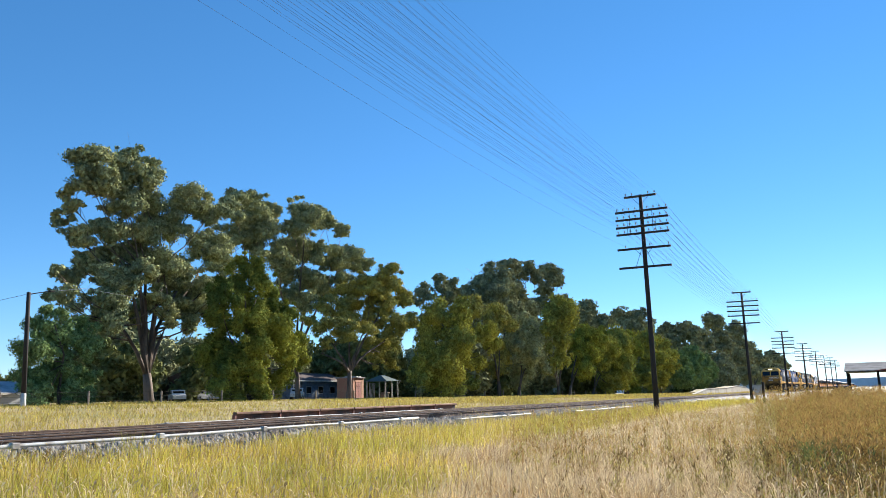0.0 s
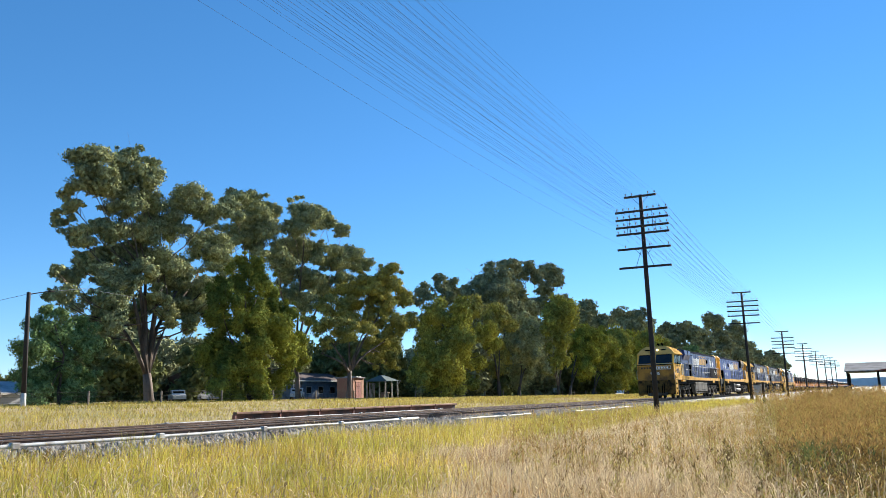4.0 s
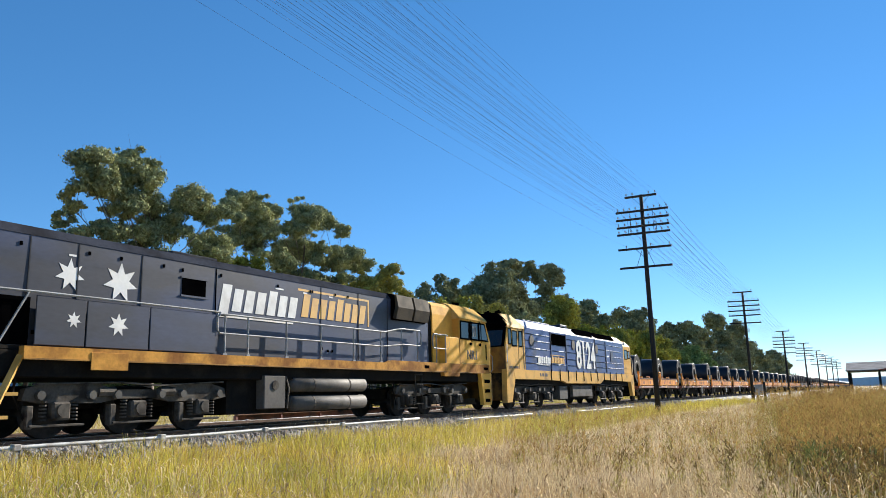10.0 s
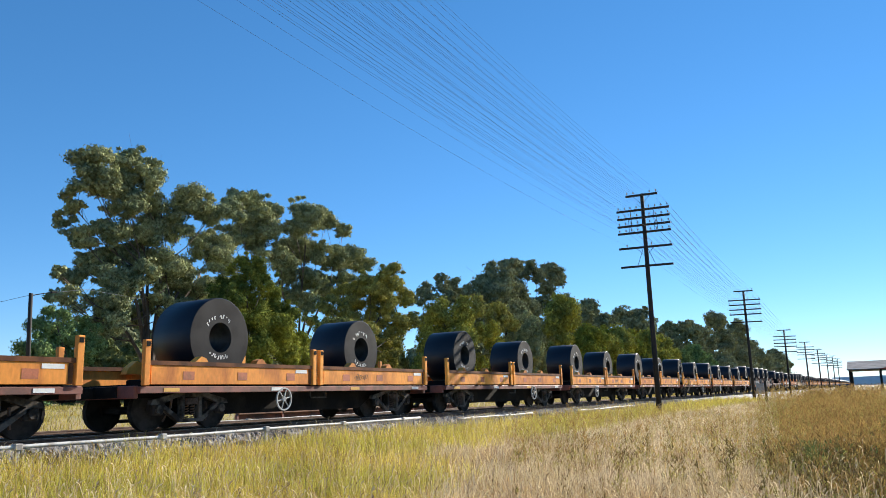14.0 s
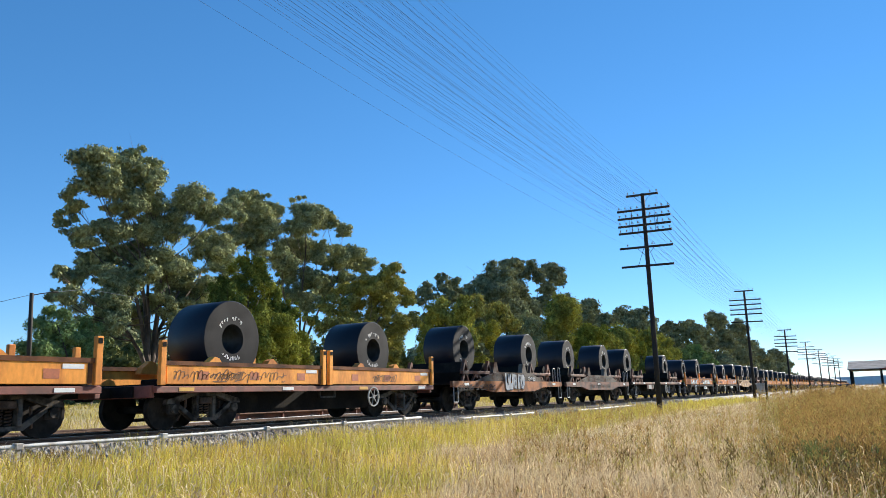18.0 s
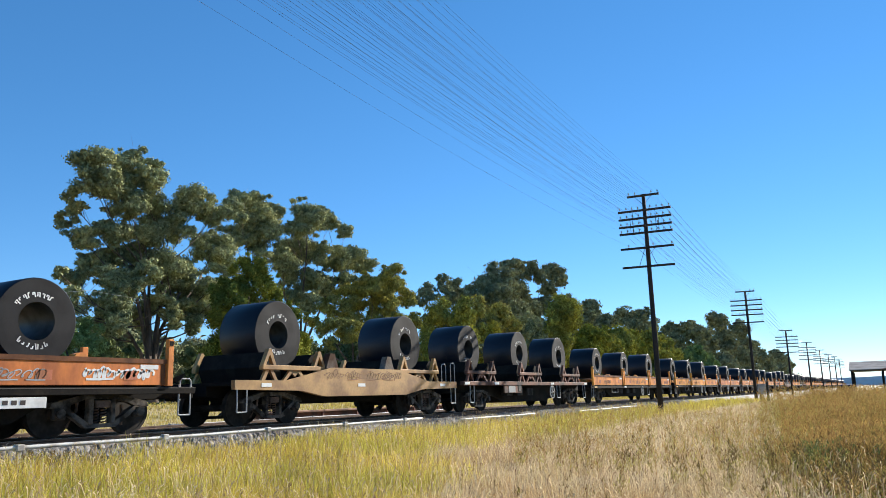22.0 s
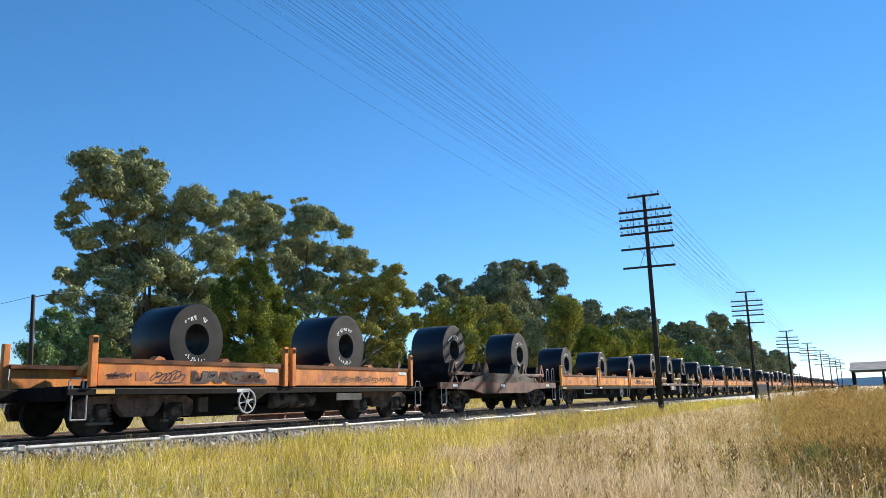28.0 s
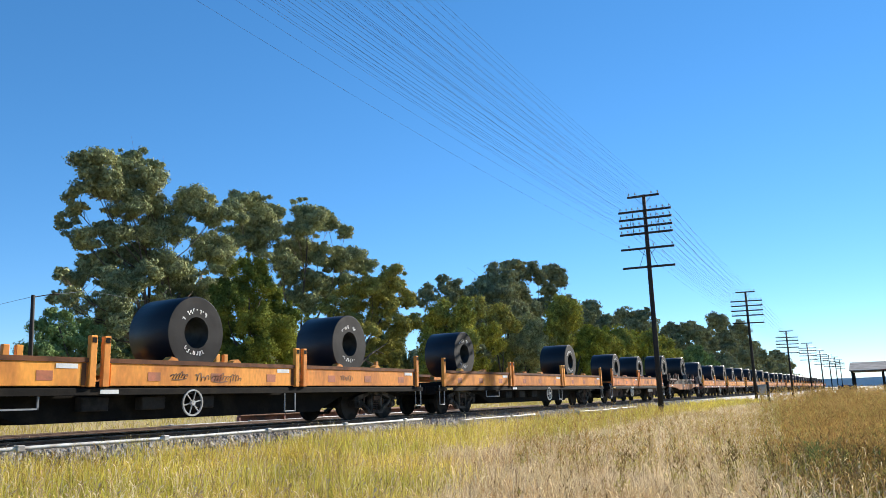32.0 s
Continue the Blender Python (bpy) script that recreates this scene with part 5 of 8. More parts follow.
    if lower_paint:
        for a, b in zip((h0 + 0.4, *seams), (*seams, he)):
            part("lower_door", Shape().box(a + 0.03, b - 0.03, sd * 1.25, sd * 1.258, 1.7, 2.66), lower_paint, hood, "deeper blue lower hood door")
    rng = random.Random(len(number) * 7 + int(rev))
    for i in range(18):
        x, z = rng.uniform(h0 + 2.2, he - 0.6), rng.choice((3.52, 3.5, 1.95, 1.9))
        part("latch", Shape().box(x, x + 0.05, sd * 1.25, sd * 1.274, z, z + 0.07), M["black"], hood)
    for i in range(5):
        x = rng.uniform(h0 + 2.2, he - 1.0)
        part("warning_plate", Shape().box(x, x + 0.16, sd * 1.25, sd * 1.262, 3.44, 3.48), M["white"], hood)
    if rev:
        x0, x1 = 15.3, 16.0
    else:
        x0, x1 = 15.92, 16.55
        part("louvred_opening", Shape().box(7.95, 8.95, sd * 1.245, sd * 1.262, 1.74, 2.78), M["black"], hood, "dark louvred opening")
    win = part("hood_window", Shape().box(x0, x1, sd * 1.25, sd * 1.266, 2.98, 3.36), M["black"], hood, "square black hood opening")
    part("opening_frame", Shape().box(x0 - 0.04, x1 + 0.04, sd * 1.25, sd * 1.275, 3.36, 3.4).box(x0 - 0.04, x1 + 0.04, sd * 1.25, sd * 1.275, 2.94, 2.98), paint, win)
    part("roof_vent", Shape().box(14.6, 16.0, -0.9, 0.9, 3.95, 4.03, 0.02), M["soot"], hood)
    part("roof_vent", Shape().box(9.0, 12.0, -0.7, 0.7, 3.95, 4.04, 0.02), M["soot"], hood)
    part("exhaust", Shape().tube([(12.9, 0, 3.9), (12.9, 0, 4.15)], 0.3, 12), M["soot"], hood, "sooty exhaust stack")
    if rev:
        part("intake_housing", Shape().loft([[(x, sd * 1.2, 3.08), (x, sd * 1.27, 3.06), (x, sd * 1.4, 3.5), (x, sd * 1.36, 3.86), (x, sd * 1.05, 3.94)] for x in (h0 + 0.15, h0 + 2.3)]), M["black"], hood, "black intake housing")
        for x in (h0 + 0.2, h0 + 1.28):
            part("intake_grille", Shape().loft([[(x + u, sd * 1.3, 3.1), (x + u, sd * 1.42, 3.08), (x + u, sd * 1.52, 3.45), (x + u, sd * 1.44, 3.84), (x + u, sd * 1.2, 3.92)] for u in (0, 0.95)]), M["dustgrille"], hood, "dusty brown intake grille")
    else:
        part("intake_panel", Shape().loft([[(x, sd * 1.2, 3.08), (x, sd * 1.28, 3.08), (x, sd * 1.46, 3.5), (x, sd * 1.42, 3.86), (x, sd * 1.1, 3.93)] for x in (c + 4.25, c + 6.5)]), paint, hood, "flared upper intake panel")
        part("panel_joint", Shape().box(c + 5.4, c + 5.43, sd * 1.4, sd * 1.47, 3.44, 3.84), M["black"], hood)
    end = part("hood_end", hull(Shape(), he, tail, ((1.3, 1.66), (1.3, 3.78), (1.05, 3.98), (0.6, 4.02))), M["yellow"], w, "yellow hood end")
    # niches drawn as flat panels, their shade put into the darker colours
    part("end_niche", Shape().box(he + 0.08, tail - 0.08, sd * 1.3, sd * 1.31, 2.68, 3.2), M["grime"], end)
    part("end_niche", Shape().prism([(he + 0.08, 3.4), (tail - 0.1, 3.5), (tail - 0.1, 3.64), (he + 0.12, 3.54)], sd * 1.3, sd * 1.31), M["black"], end)
    lt = part("end_light_box", Shape().box(tail, tail + 0.05, -0.3, 0.3, 3.48, 3.7, 0.03), M["black"], end)
    for y in (-0.12, 0.12):
        part("end_light", Shape().tube([(tail + 0.03, y, 3.59), (tail + 0.07, y, 3.59)], 0.07, 10), M["tank"], lt)
    part("end_mark", Shape().box(tail, tail + 0.01, -0.6, 0.6, 3.06, 3.2), M["grime"], end)
    part("end_rib", Shape().box(tail, tail + 0.03, -1.2, 1.2, 2.9, 2.94).box(tail, tail + 0.03, -0.03, 0.03, 1.8, 2.9), M["yellow"], end)
    if rev:
        brand(hood, 8.63, 14.87, 2.74, 0.66, sd * 1.25, sd)
        st = ((18.76, 3.08, 0.32, 0), (17.61, 3.06, 0.42, 0), (18.72, 2.2, 0.16, 1), (17.72, 2.17, 0.24, 1))
    else:
        brand(hood, 9.58, 15.85, 2.76, 0.66, sd * 1.25, sd)
        st = ((18.1, 3.11, 0.46, 0), (19.25, 3.03, 0.32, 0), (19.45, 2.25, 0.28, 1), (20.5, 2.28, 0.18, 1))
    for x, z, r, low in st:
        star(hood, x, z, r, sd * (1.386 if low else 1.25), sd)
    for k in (-1, 1):
        cuts = (15.05, 16.95, 18.45, 19.5) if rev else (16.92, 18.41, 19.85, he - 0.2)
        for i in range(3):
            m = paint if screen == "paint" else M[screen] if i or screen == "soot" else M["palepanel"]
            part("walkway_screen", Shape().box(cuts[i] + 0.015, cuts[i + 1] - 0.015, k * 1.36, k * 1.392, 1.7, 2.6, 0.01), m, w, "pale grey walkway screen" if m is M["palepanel"] else "walkway screen with a painted star")
        part("screen_rail", Shape().tube([(cuts[0] - 0.1, k * 1.4, 2.66), (cuts[-1], k * 1.4, 2.66), (tail + 0.3, k * 1.38, 2.64), (tail + 0.4, k * 1.36, 2.54), (tail + 0.4, k * 1.36, 0.45)], 0.024, 6), M["metal"], w)
        part("step_rail", Shape().tube([(cuts[-1] + 0.15, k * 1.4, 2.64), (cuts[-1] + 0.75, k * 1.4, 1.5), (cuts[-1] + 0.95, k * 1.4, 1.25)], 0.022, 5), M["metal"], w)
        part("end_steps", Shape().tube([(se, k * 1.36, 1.5), (se + 0.5, k * 1.36, 0.35)], 0.07, 4).box(se + 0.15, se + 0.6, k * 1.05, k * 1.38, 0.4, 0.46).box(se, se + 0.45, k * 1.05, k * 1.38, 0.8, 0.86), M["dustyellow"], w)
    dark_end = part("end_doorway", Shape().box((19.55 if rev else he - 0.2), he - 0.02, sd * 1.25, sd * 1.3, 1.7, 2.56), M["black"], w, "dark end doorway")
    if rev:
        guard_rail(w, [4.05, 4.72], sd * 1.4, 1.72, 2.74)
        guard_rail(w, [6.0, 7.0], sd * 1.4, 1.74, 2.78, True, False), guard_rail(w, [8.22, 9.65, 11.17, 12.62, 14.03, 14.8], sd * 1.4, 1.68, 2.62, False)
        ends = (7.0, 8.22)
    else:
        guard_rail(w, [5.72, 6.25], sd * 1.4, 1.72, 2.78)
        guard_rail(w, [7.0, 8.1], sd * 1.4, 1.74, 2.76, True, False), guard_rail(w, [9.55, 11.1, 12.6, 14.05, 15.4, 16.2], sd * 1.4, 1.68, 2.6, False)
        ends = (8.1, 9.55)
    part("handrail_slope", Shape().tube([(ends[0], sd * 1.4, 2.77), (ends[0] + 0.3, sd * 1.4, 2.74), (ends[1] - 0.3, sd * 1.4, 2.63), (ends[1], sd * 1.4, 2.61)], 0.026, 6).tube([(ends[0], sd * 1.4, 2.27), (ends[1], sd * 1.4, 2.16)], 0.022, 6), M["metal"], w)
    # tanks and boxes below
    part("fuel_tank", Shape().prism([(9.3, 0.62), (9.5, 1.15), (14.4, 1.15), (14.4, 0.3), (9.5, 0.28)], -1.1, 1.1), M["dark"], w, "dark fuel tank")
    if not rev:
        part("tank_skirt", Shape().prism([(8.9, 1.1), (9.0, 1.1), (9.4, 0.36), (14.85, 0.36), (14.85, 0.44), (9.25, 0.44)], -1.38, -1.1), M["dustgrey"], w)
        for a, b in ((9.4, 10.25), (10.4, 12.5), (12.52, 13.5), (13.52, 14.75)):
            bx = part("battery_box", Shape().box(a, b, -1.4, -1.1, 0.5, 1.24, 0.015), M["dustgrey"], w, "grey equipment box")
            for x in (a + 0.2, b - 0.4):
                part("catch", Shape().box(x, x + 0.1, -1.415, -1.4, 0.62, 0.68), M["dark"], bx)
                part("catch", Shape().box(x, x + 0.1, -1.415, -1.4, 1.08, 1.15), M["dark"], bx)
    else:
        vb = part("valve_box", Shape().box(12.6, 13.4, 1.1, 1.38, 0.4, 1.22, 0.02), M["tank"], w)
        part("valve_cap", Shape().ring((13.0, 0.98), 0, 0.12, 1.38, 1.4, 12), M["bogie"], vb)
        for z in (1.0, 0.52):
            rz = part("air_reservoir", Shape().tube([(8.9, 1.22, z), (9.0, 1.22, z), (12.2, 1.22, z), (12.3, 1.22, z)], (0.1, 0.2, 0.2, 0.1), 14), M["tank"], w, "long grey air reservoir", True)
            for x in (9.8, 11.4):
                part("strap", Shape().tube([(x, 1.22, z), (x + 0.05, 1.22, z)], 0.207, 14), M["bogie"], rz)
        part("drain_pipe", Shape().tube([(12.5, 1.3, 1.2), (12.45, 1.36, 0.9), (12.5, 1.34, 0.4)], 0.025, 5), M["bogie"], w)
    f, g = (4.55, 17.0) if rev else (5.3, 18.3)
    ladder(w, f + 1.15, sd * 1.36, 0.35, 1.4)
    loco_bogie(w, f, 1.75), loco_bogie(w, g, 1.75)
    coupler(w, c - 0.35, -1), coupler(w, tail, 1)
    part("rear_plate", Shape().box(tail - 0.1, tail + 0.12, -1.3, 1.3, 0.5, 1.55, 0.02), M["dark"], w)
    return w


def big_loco():
    """Full-bodied locomotive with a rounded cab brow and ribbed sides."""
    w = thing("locomotive", "blue and pale yellow diesel locomotive with large white number", "locomotive", "locomotives of the train")
    part("underframe", Shape().box(1.2, 20.3, -1.25, 1.25, 0.95, 1.6, 0.02), M["dark"], w)
    for k in (-1, 1):
        sl = part("side_sill", Shape().prism([(1.9, 1.24), (1.76, 1.64), (20.4, 1.64), (20.4, 1.2), (18.2, 1.22), (14.2, 1.3), (13.6, 1.08), (8.2, 1.08), (7.6, 1.2), (4.5, 1.24)], k * 1.32, k * 1.45), M["cream"], w, "pale yellow side sill")
        for x in [6.1 + 1.17 * i for i in range(11)]:
            part("sill_post", Shape().box(x - 0.03, x + 0.03, k * 1.45, k * 1.47, 1.2, 1.72), M["black"], sl)
        part("sill_number", Shape().box(4.7, 4.85, k * 1.45, k * 1.455, 1.38, 1.52).box(4.95, 5.2, k * 1.45, k * 1.455, 1.38, 1.52).box(5.3, 5.6, k * 1.45, k * 1.455, 1.38, 1.52), M["ink"], sl)
        part("corner_steps", Shape().prism([(1.05, 1.64), (1.74, 1.64), (1.88, 1.24), (1.5, 0.3), (1.0, 0.28)], k * 1.22, k * 1.45), M["cream"], w, "pale yellow corner steps")
        part("rear_steps", Shape().prism([(19.7, 1.2), (20.45, 1.2), (20.4, 0.35), (20.0, 0.35)], k * 1.25, k * 1.45), M["cream"], w)
    cab = part("cab", Shape().prism([(1.1, 1.6), (1.06, 2.5), (1.4, 3.45), (3.1, 3.45), (3.1, 1.6)], -1.43, 1.43), M["cream"], w, "pale yellow driving cab")
    part("cab_roof", Shape().loft([[(x, -1.46, 3.4), (x, -1.4, 3.55), (x + c, -0.8, 4.08 - d), (x + c, 0.8, 4.08 - d), (x, 1.4, 3.55), (x, 1.46, 3.4)] for x, c, d in ((1.34, 0.42, 0.02), (3.12, 0, 0))]), M["cream"], cab, "pale yellow cab roof")
    part("brow", Shape().loft([[(1.33, y, 3.34), (1.28 + 0.05 * e, y, 3.36 + 0.2 * (1 - e)), (1.4, y, 3.5 + 0.3 * (1 - e)), (1.74 - 0.3 * e, y, 4.1 - 0.55 * e), (1.9 - 0.4 * e, y, 4.06 - 0.5 * e), (1.5, y, 3.4)] for y, e in ((-1.38, 1.0), (-1.1, 0.45), (-0.8, 0.05), (0.8, 0.05), (1.1, 0.45), (1.38, 1.0))]), M["black"], cab, "black rounded brow")
    part("screen_surround", Shape().prism([(1.03, 2.54), (1.31, 3.36), (1.42, 3.42), (1.1, 2.5)], -1.36, 1.36), M["black"], cab)
    for y in (-0.8, -0.3, 0.2, 0.7):
        part("roof_horn", Shape().tube([(1.9, y, 4.08), (1.9, y, 4.2)], 0.05, 6).box(1.7, 2.0, y - 0.1, y + 0.1, 4.05, 4.14, 0.02), M["black"], cab)
    for y0, y1 in ((-1.25, -0.08), (0.08, 1.25)):
        part("windscreen", Shape().add([(1.03, y0, 2.62), (1.03, y1, 2.62), (1.27, y1, 3.28), (1.27, y0, 3.28), (1.1, y0, 2.62), (1.1, y1, 2.62), (1.34, y1, 3.28), (1.34, y0, 3.28)], [(0, 1, 2, 3), (7, 6, 5, 4), (0, 4, 5, 1), (1, 5, 6, 2), (2, 6, 7, 3), (3, 7, 4, 0)]), M["glass"], cab, "dark windscreen")
    part("nose_number", Shape().box(1.1, 1.14, -0.9, -0.1, 2.0, 2.3).box(1.08, 1.13, -0.6, 0.6, 2.4, 2.5), M["cream"], cab)
    part("grab_rail", Shape().tube([(1.15, -1.44, 1.9), (1.05, -1.5, 1.95), (1.05, -1.5, 2.6), (1.2, -1.44, 2.65)], 0.018, 5), M["white"], cab)
    cab_windows(cab, [(1.4, 1.64, 2.72, 3.3), (1.8, 2.24, 2.66, 3.24), (2.5, 2.8, 2.66, 3.26)], -1.43, -1)
    part("nose", Shape().prism([(1.06, 1.5), (1.02, 2.56), (1.1, 2.6), (1.22, 1.5)], -1.4, 1.4), M["grime"], cab, "grimy brown nose")
    part("cab_door", Shape().box(2.4, 2.42, -1.437, -1.43, 1.66, 3.4).box(2.92, 2.98, -1.44, -1.43, 1.66, 3.4).box(1.4, 1.7, -1.44, -1.43, 1.68, 1.78).box(1.8, 2.3, -1.44, -1.43, 1.68, 1.78), M["bogie"], cab)
    body = part("hood", hull(Shape(), 3.1, 18.6, ((1.4, 1.62), (1.4, 3.5), (1.05, 3.86), (0.6, 4.0))), M["deepblue"], w, "blue ribbed engine body")
    for z in (1.95, 2.25, 2.6, 2.95, 3.25):
        for x0, x1 in ((3.2, 6.2), (6.5, 8.3), (8.6, 13.0), (13.1, 18.3)):
            part("side_rib", Shape().tube([(x0, -1.4, z), (x1, -1.4, z)], 0.022, 10), M["riblight"], body, smooth=True)
    for x in (3.16, 6.32, 8.42, 13.05, 15.0):
        part("panel_seam", Shape().box(x - 0.02, x + 0.02, -1.43, -1.4, 1.66, 3.5), M["navy"], body)
    part("side_window", Shape().box(6.42, 8.34, -1.425, -1.4, 2.88, 3.42), M["black"], body, "long black side grille")
    part("roof_grille", Shape().loft([[(x, -1.36, 3.56), (x, -1.2, 3.9), (x, -1.1, 3.82), (x, -1.2, 3.56)] for x in (10.2, 13.0)]), M["black"], body, "black roof edge grille")
    part("roof_grille", Shape().loft([[(x, -1.36, 3.56), (x, -1.1, 3.9), (x, 1.1, 3.95), (x, -1.2, 3.5)] for x in (13.4, 17.2)]), M["black"], body)
    part("roof_hatch", Shape().box(9.0, 10.0, -0.95, 0.95, 3.96, 4.06, 0.02).box(5.0, 8.4, -0.6, 0.6, 3.98, 4.05, 0.02), M["navy"], body)
    for x, z in ((3.96, 2.95), (9.5, 3.0), (13.3, 2.95)):
        part("round_vent", Shape().ring((x, z), 0.0, 0.25, -1.432, -1.4, 18), M["tank"], body, "round grey vent cover")
    part("rear_door", Shape().box(14.9, 14.95, -1.425, -1.4, 1.9, 2.9), M["navy"], body)
    part("rear_hatch", Shape().box(15.9, 16.4, -1.42, -1.4, 2.3, 2.9), M["navy"], body)
    words("8124", 1.9, M["white"], body, Matrix(((1, 0, 0, 9.85), (0, 0, -1, -1.43), (0, 1, 0, 1.9), (0, 0, 0, 1))), "side_number", "large white road number", weight=0.05, width=0.82)
    brand(body, 4.6, 8.05, 1.98, 0.34, -1.416, -1)
    rear = part("hood_end", hull(Shape(), 18.6, 20.2, ((1.4, 1.62), (1.4, 3.35), (1.1, 3.7), (0.6, 3.82))), M["cream"], w, "pale yellow rear end")
    cab_windows(rear, [(18.85, 19.4, 2.6, 3.1), (19.6, 20.0, 2.66, 3.05)], -1.4, -1)
    for z in (1.7, 2.0, 2.3, 2.45):
        part("end_rib", Shape().box(18.7, 20.1, -1.412, -1.4, z, z + 0.025), M["cream"], rear)
    part("rear_rail", Shape().tube([(20.35, -1.42, 1.7), (20.42, -1.42, 1.75), (20.42, -1.42, 2.6), (20.3, -1.4, 2.66)], 0.018, 5), M["white"], w)
    part("marker_light", Shape().ring((19.2, 3.5), 0.0, 0.12, -1.36, -1.2, 10), M["white"], rear)
    part("pilot", Shape().prism([(1.2, 1.6), (1.1, 1.5), (1.0, 0.42), (1.06, 0.36), (1.3, 0.7), (1.4, 1.6)], -1.2, 1.2), M["pilotdirt"], w)
    part("fuel_tank", Shape().prism([(8.7, 0.95), (13.2, 0.95), (12.9, 0.3), (9.0, 0.3)], -1.15, 1.15), M["dark"], w, "dark fuel tank")
    part("battery_box", Shape().box(7.5, 8.6, -1.3, -0.9, 0.32, 0.95, 0.02), M["tank"], w)
    part("side_tank", Shape().box(9.3, 12.4, -1.32, -1.15, 0.42, 0.98, 0.02), M["tank"], w)
    loco_bogie(w, 4.4, 1.75), loco_bogie(w, 16.2, 1.75)
    coupler(w, 0.9, -1), coupler(w, 20.3, 1)
    part("rear_plate", Shape().box(20.1, 20.3, -1.3, 1.3, 0.5, 1.5, 0.02), M["dark"], w)
    return w


# ---- the train: places along it, counted from the first coupling between locomotives ----
TRAIN = []


def put(ob, s, y=0.0, z=0.0, turned=False):
    TRAIN.append((ob, s, y, z, turned))
    return ob


put(nr_loco("NR45", M["blue"], False, lit=True, patch=True), -22.0)
put(nr_loco("NR87", M["vivid"], True, screen="paint"), 22.45, turned=True)
put(nr_loco("NR52", M["navy"], False, screen="blue", lower_paint=M["blue"]), 22.0)
put(nr_loco("NR1", M["slate"], True, screen="paint"), 66.0, turned=True)
put(big_loco(), 66.0)

A_BAYS, C_BAYS, J_BAYS = (0, 5.78, 11.4), (0, 5.85, 11.65), (0, 5.9, 11.92, 17.65)
ROLL = [  # kind and place of the first stake or deck end
    *[("A", 87.8 + 12.955 * i) for i in range(10)], ("F", 217.3), ("F", 229.0), ("G", 240.9), ("C", 256.35), ("C", 270.8), ("T", 284.4),
    ("G3", 296.0), ("J", 310.85), ("J", 330.4), ("C", 350.0), ("C", 363.9), ("J", 377.2), ("C", 397.3), ("F", 410.9), ("J", 422.7), ("G3", 441.7),
    ("C", 456.9), ("J", 470.5), ("J", 490.0), ("C", 509.8), ("F", 523.6), ("A", 536.6), ("A", 549.6), ("J", 562.6), ("A", 582.2), ("C", 595.4), ("A", 609.2), ("J", 622.2), ("A", 641.8), ("A", 654.8), ("C", 668.0), ("J", 682.0), ("A", 701.6), ("A", 714.6)]


def wagon_of(kind, seed):
    """Builds each look once or a few times, then copies it."""
    rng = random.Random(seed * 7 + 3)
    if kind == "A":
        ob, seats, z = coil_wagon(A_BAYS, "A", seed), (2.85, 8.78 if 0 < seed < 9 else 9.02), 1.16
    elif kind == "C":
        ob, seats, z = coil_wagon(C_BAYS, "C", seed), (2.9 if seed == 26 else 3.3, 9.12), 1.38 if seed < 18 else 1.24 if seed == 22 else 1.29
    elif kind == "J":
        ob, seats, z = coil_wagon(J_BAYS, "J", seed), (3.05, 14.93) if seed == 28 else (3.05, 8.9, 14.93), 1.24 if seed == 24 else 1.38
    elif kind in ("F", "T"):
        ob, seats, z = belly_wagon(11.0, "tan" if kind == "T" else "grey", seed), (2.4, 8.8), 1.42
    else:
        ob = flat_wagon(13.85, (1.95, 12.15) if kind == "G" else (1.9, 6.8, 12.0), seed, M["tan"] if seed == 25 else M["brown"])
        seats, z = ((1.95, 12.15) if kind == "G" else (1.9, 6.8, 12.0)), 1.45
    size = {"A": (0.97, 0.91), "C": (0.92 if seed == 26 else 0.83, 0.93 if seed in (13, 22) else 0.85), "J": (0.85, 0.86, 0.82 if seed == 24 else 0.88), "G": (0.93, 0.87), "G3": (0.94, 0.97, 0.98) if seed == 16 else (0.92, 0.9, 0.9)}.get(kind, (0.93, 0.95))
    return ob, [(x, q + 0.01 * rng.randint(-1, 1), z) for x, q in zip(seats, size)]


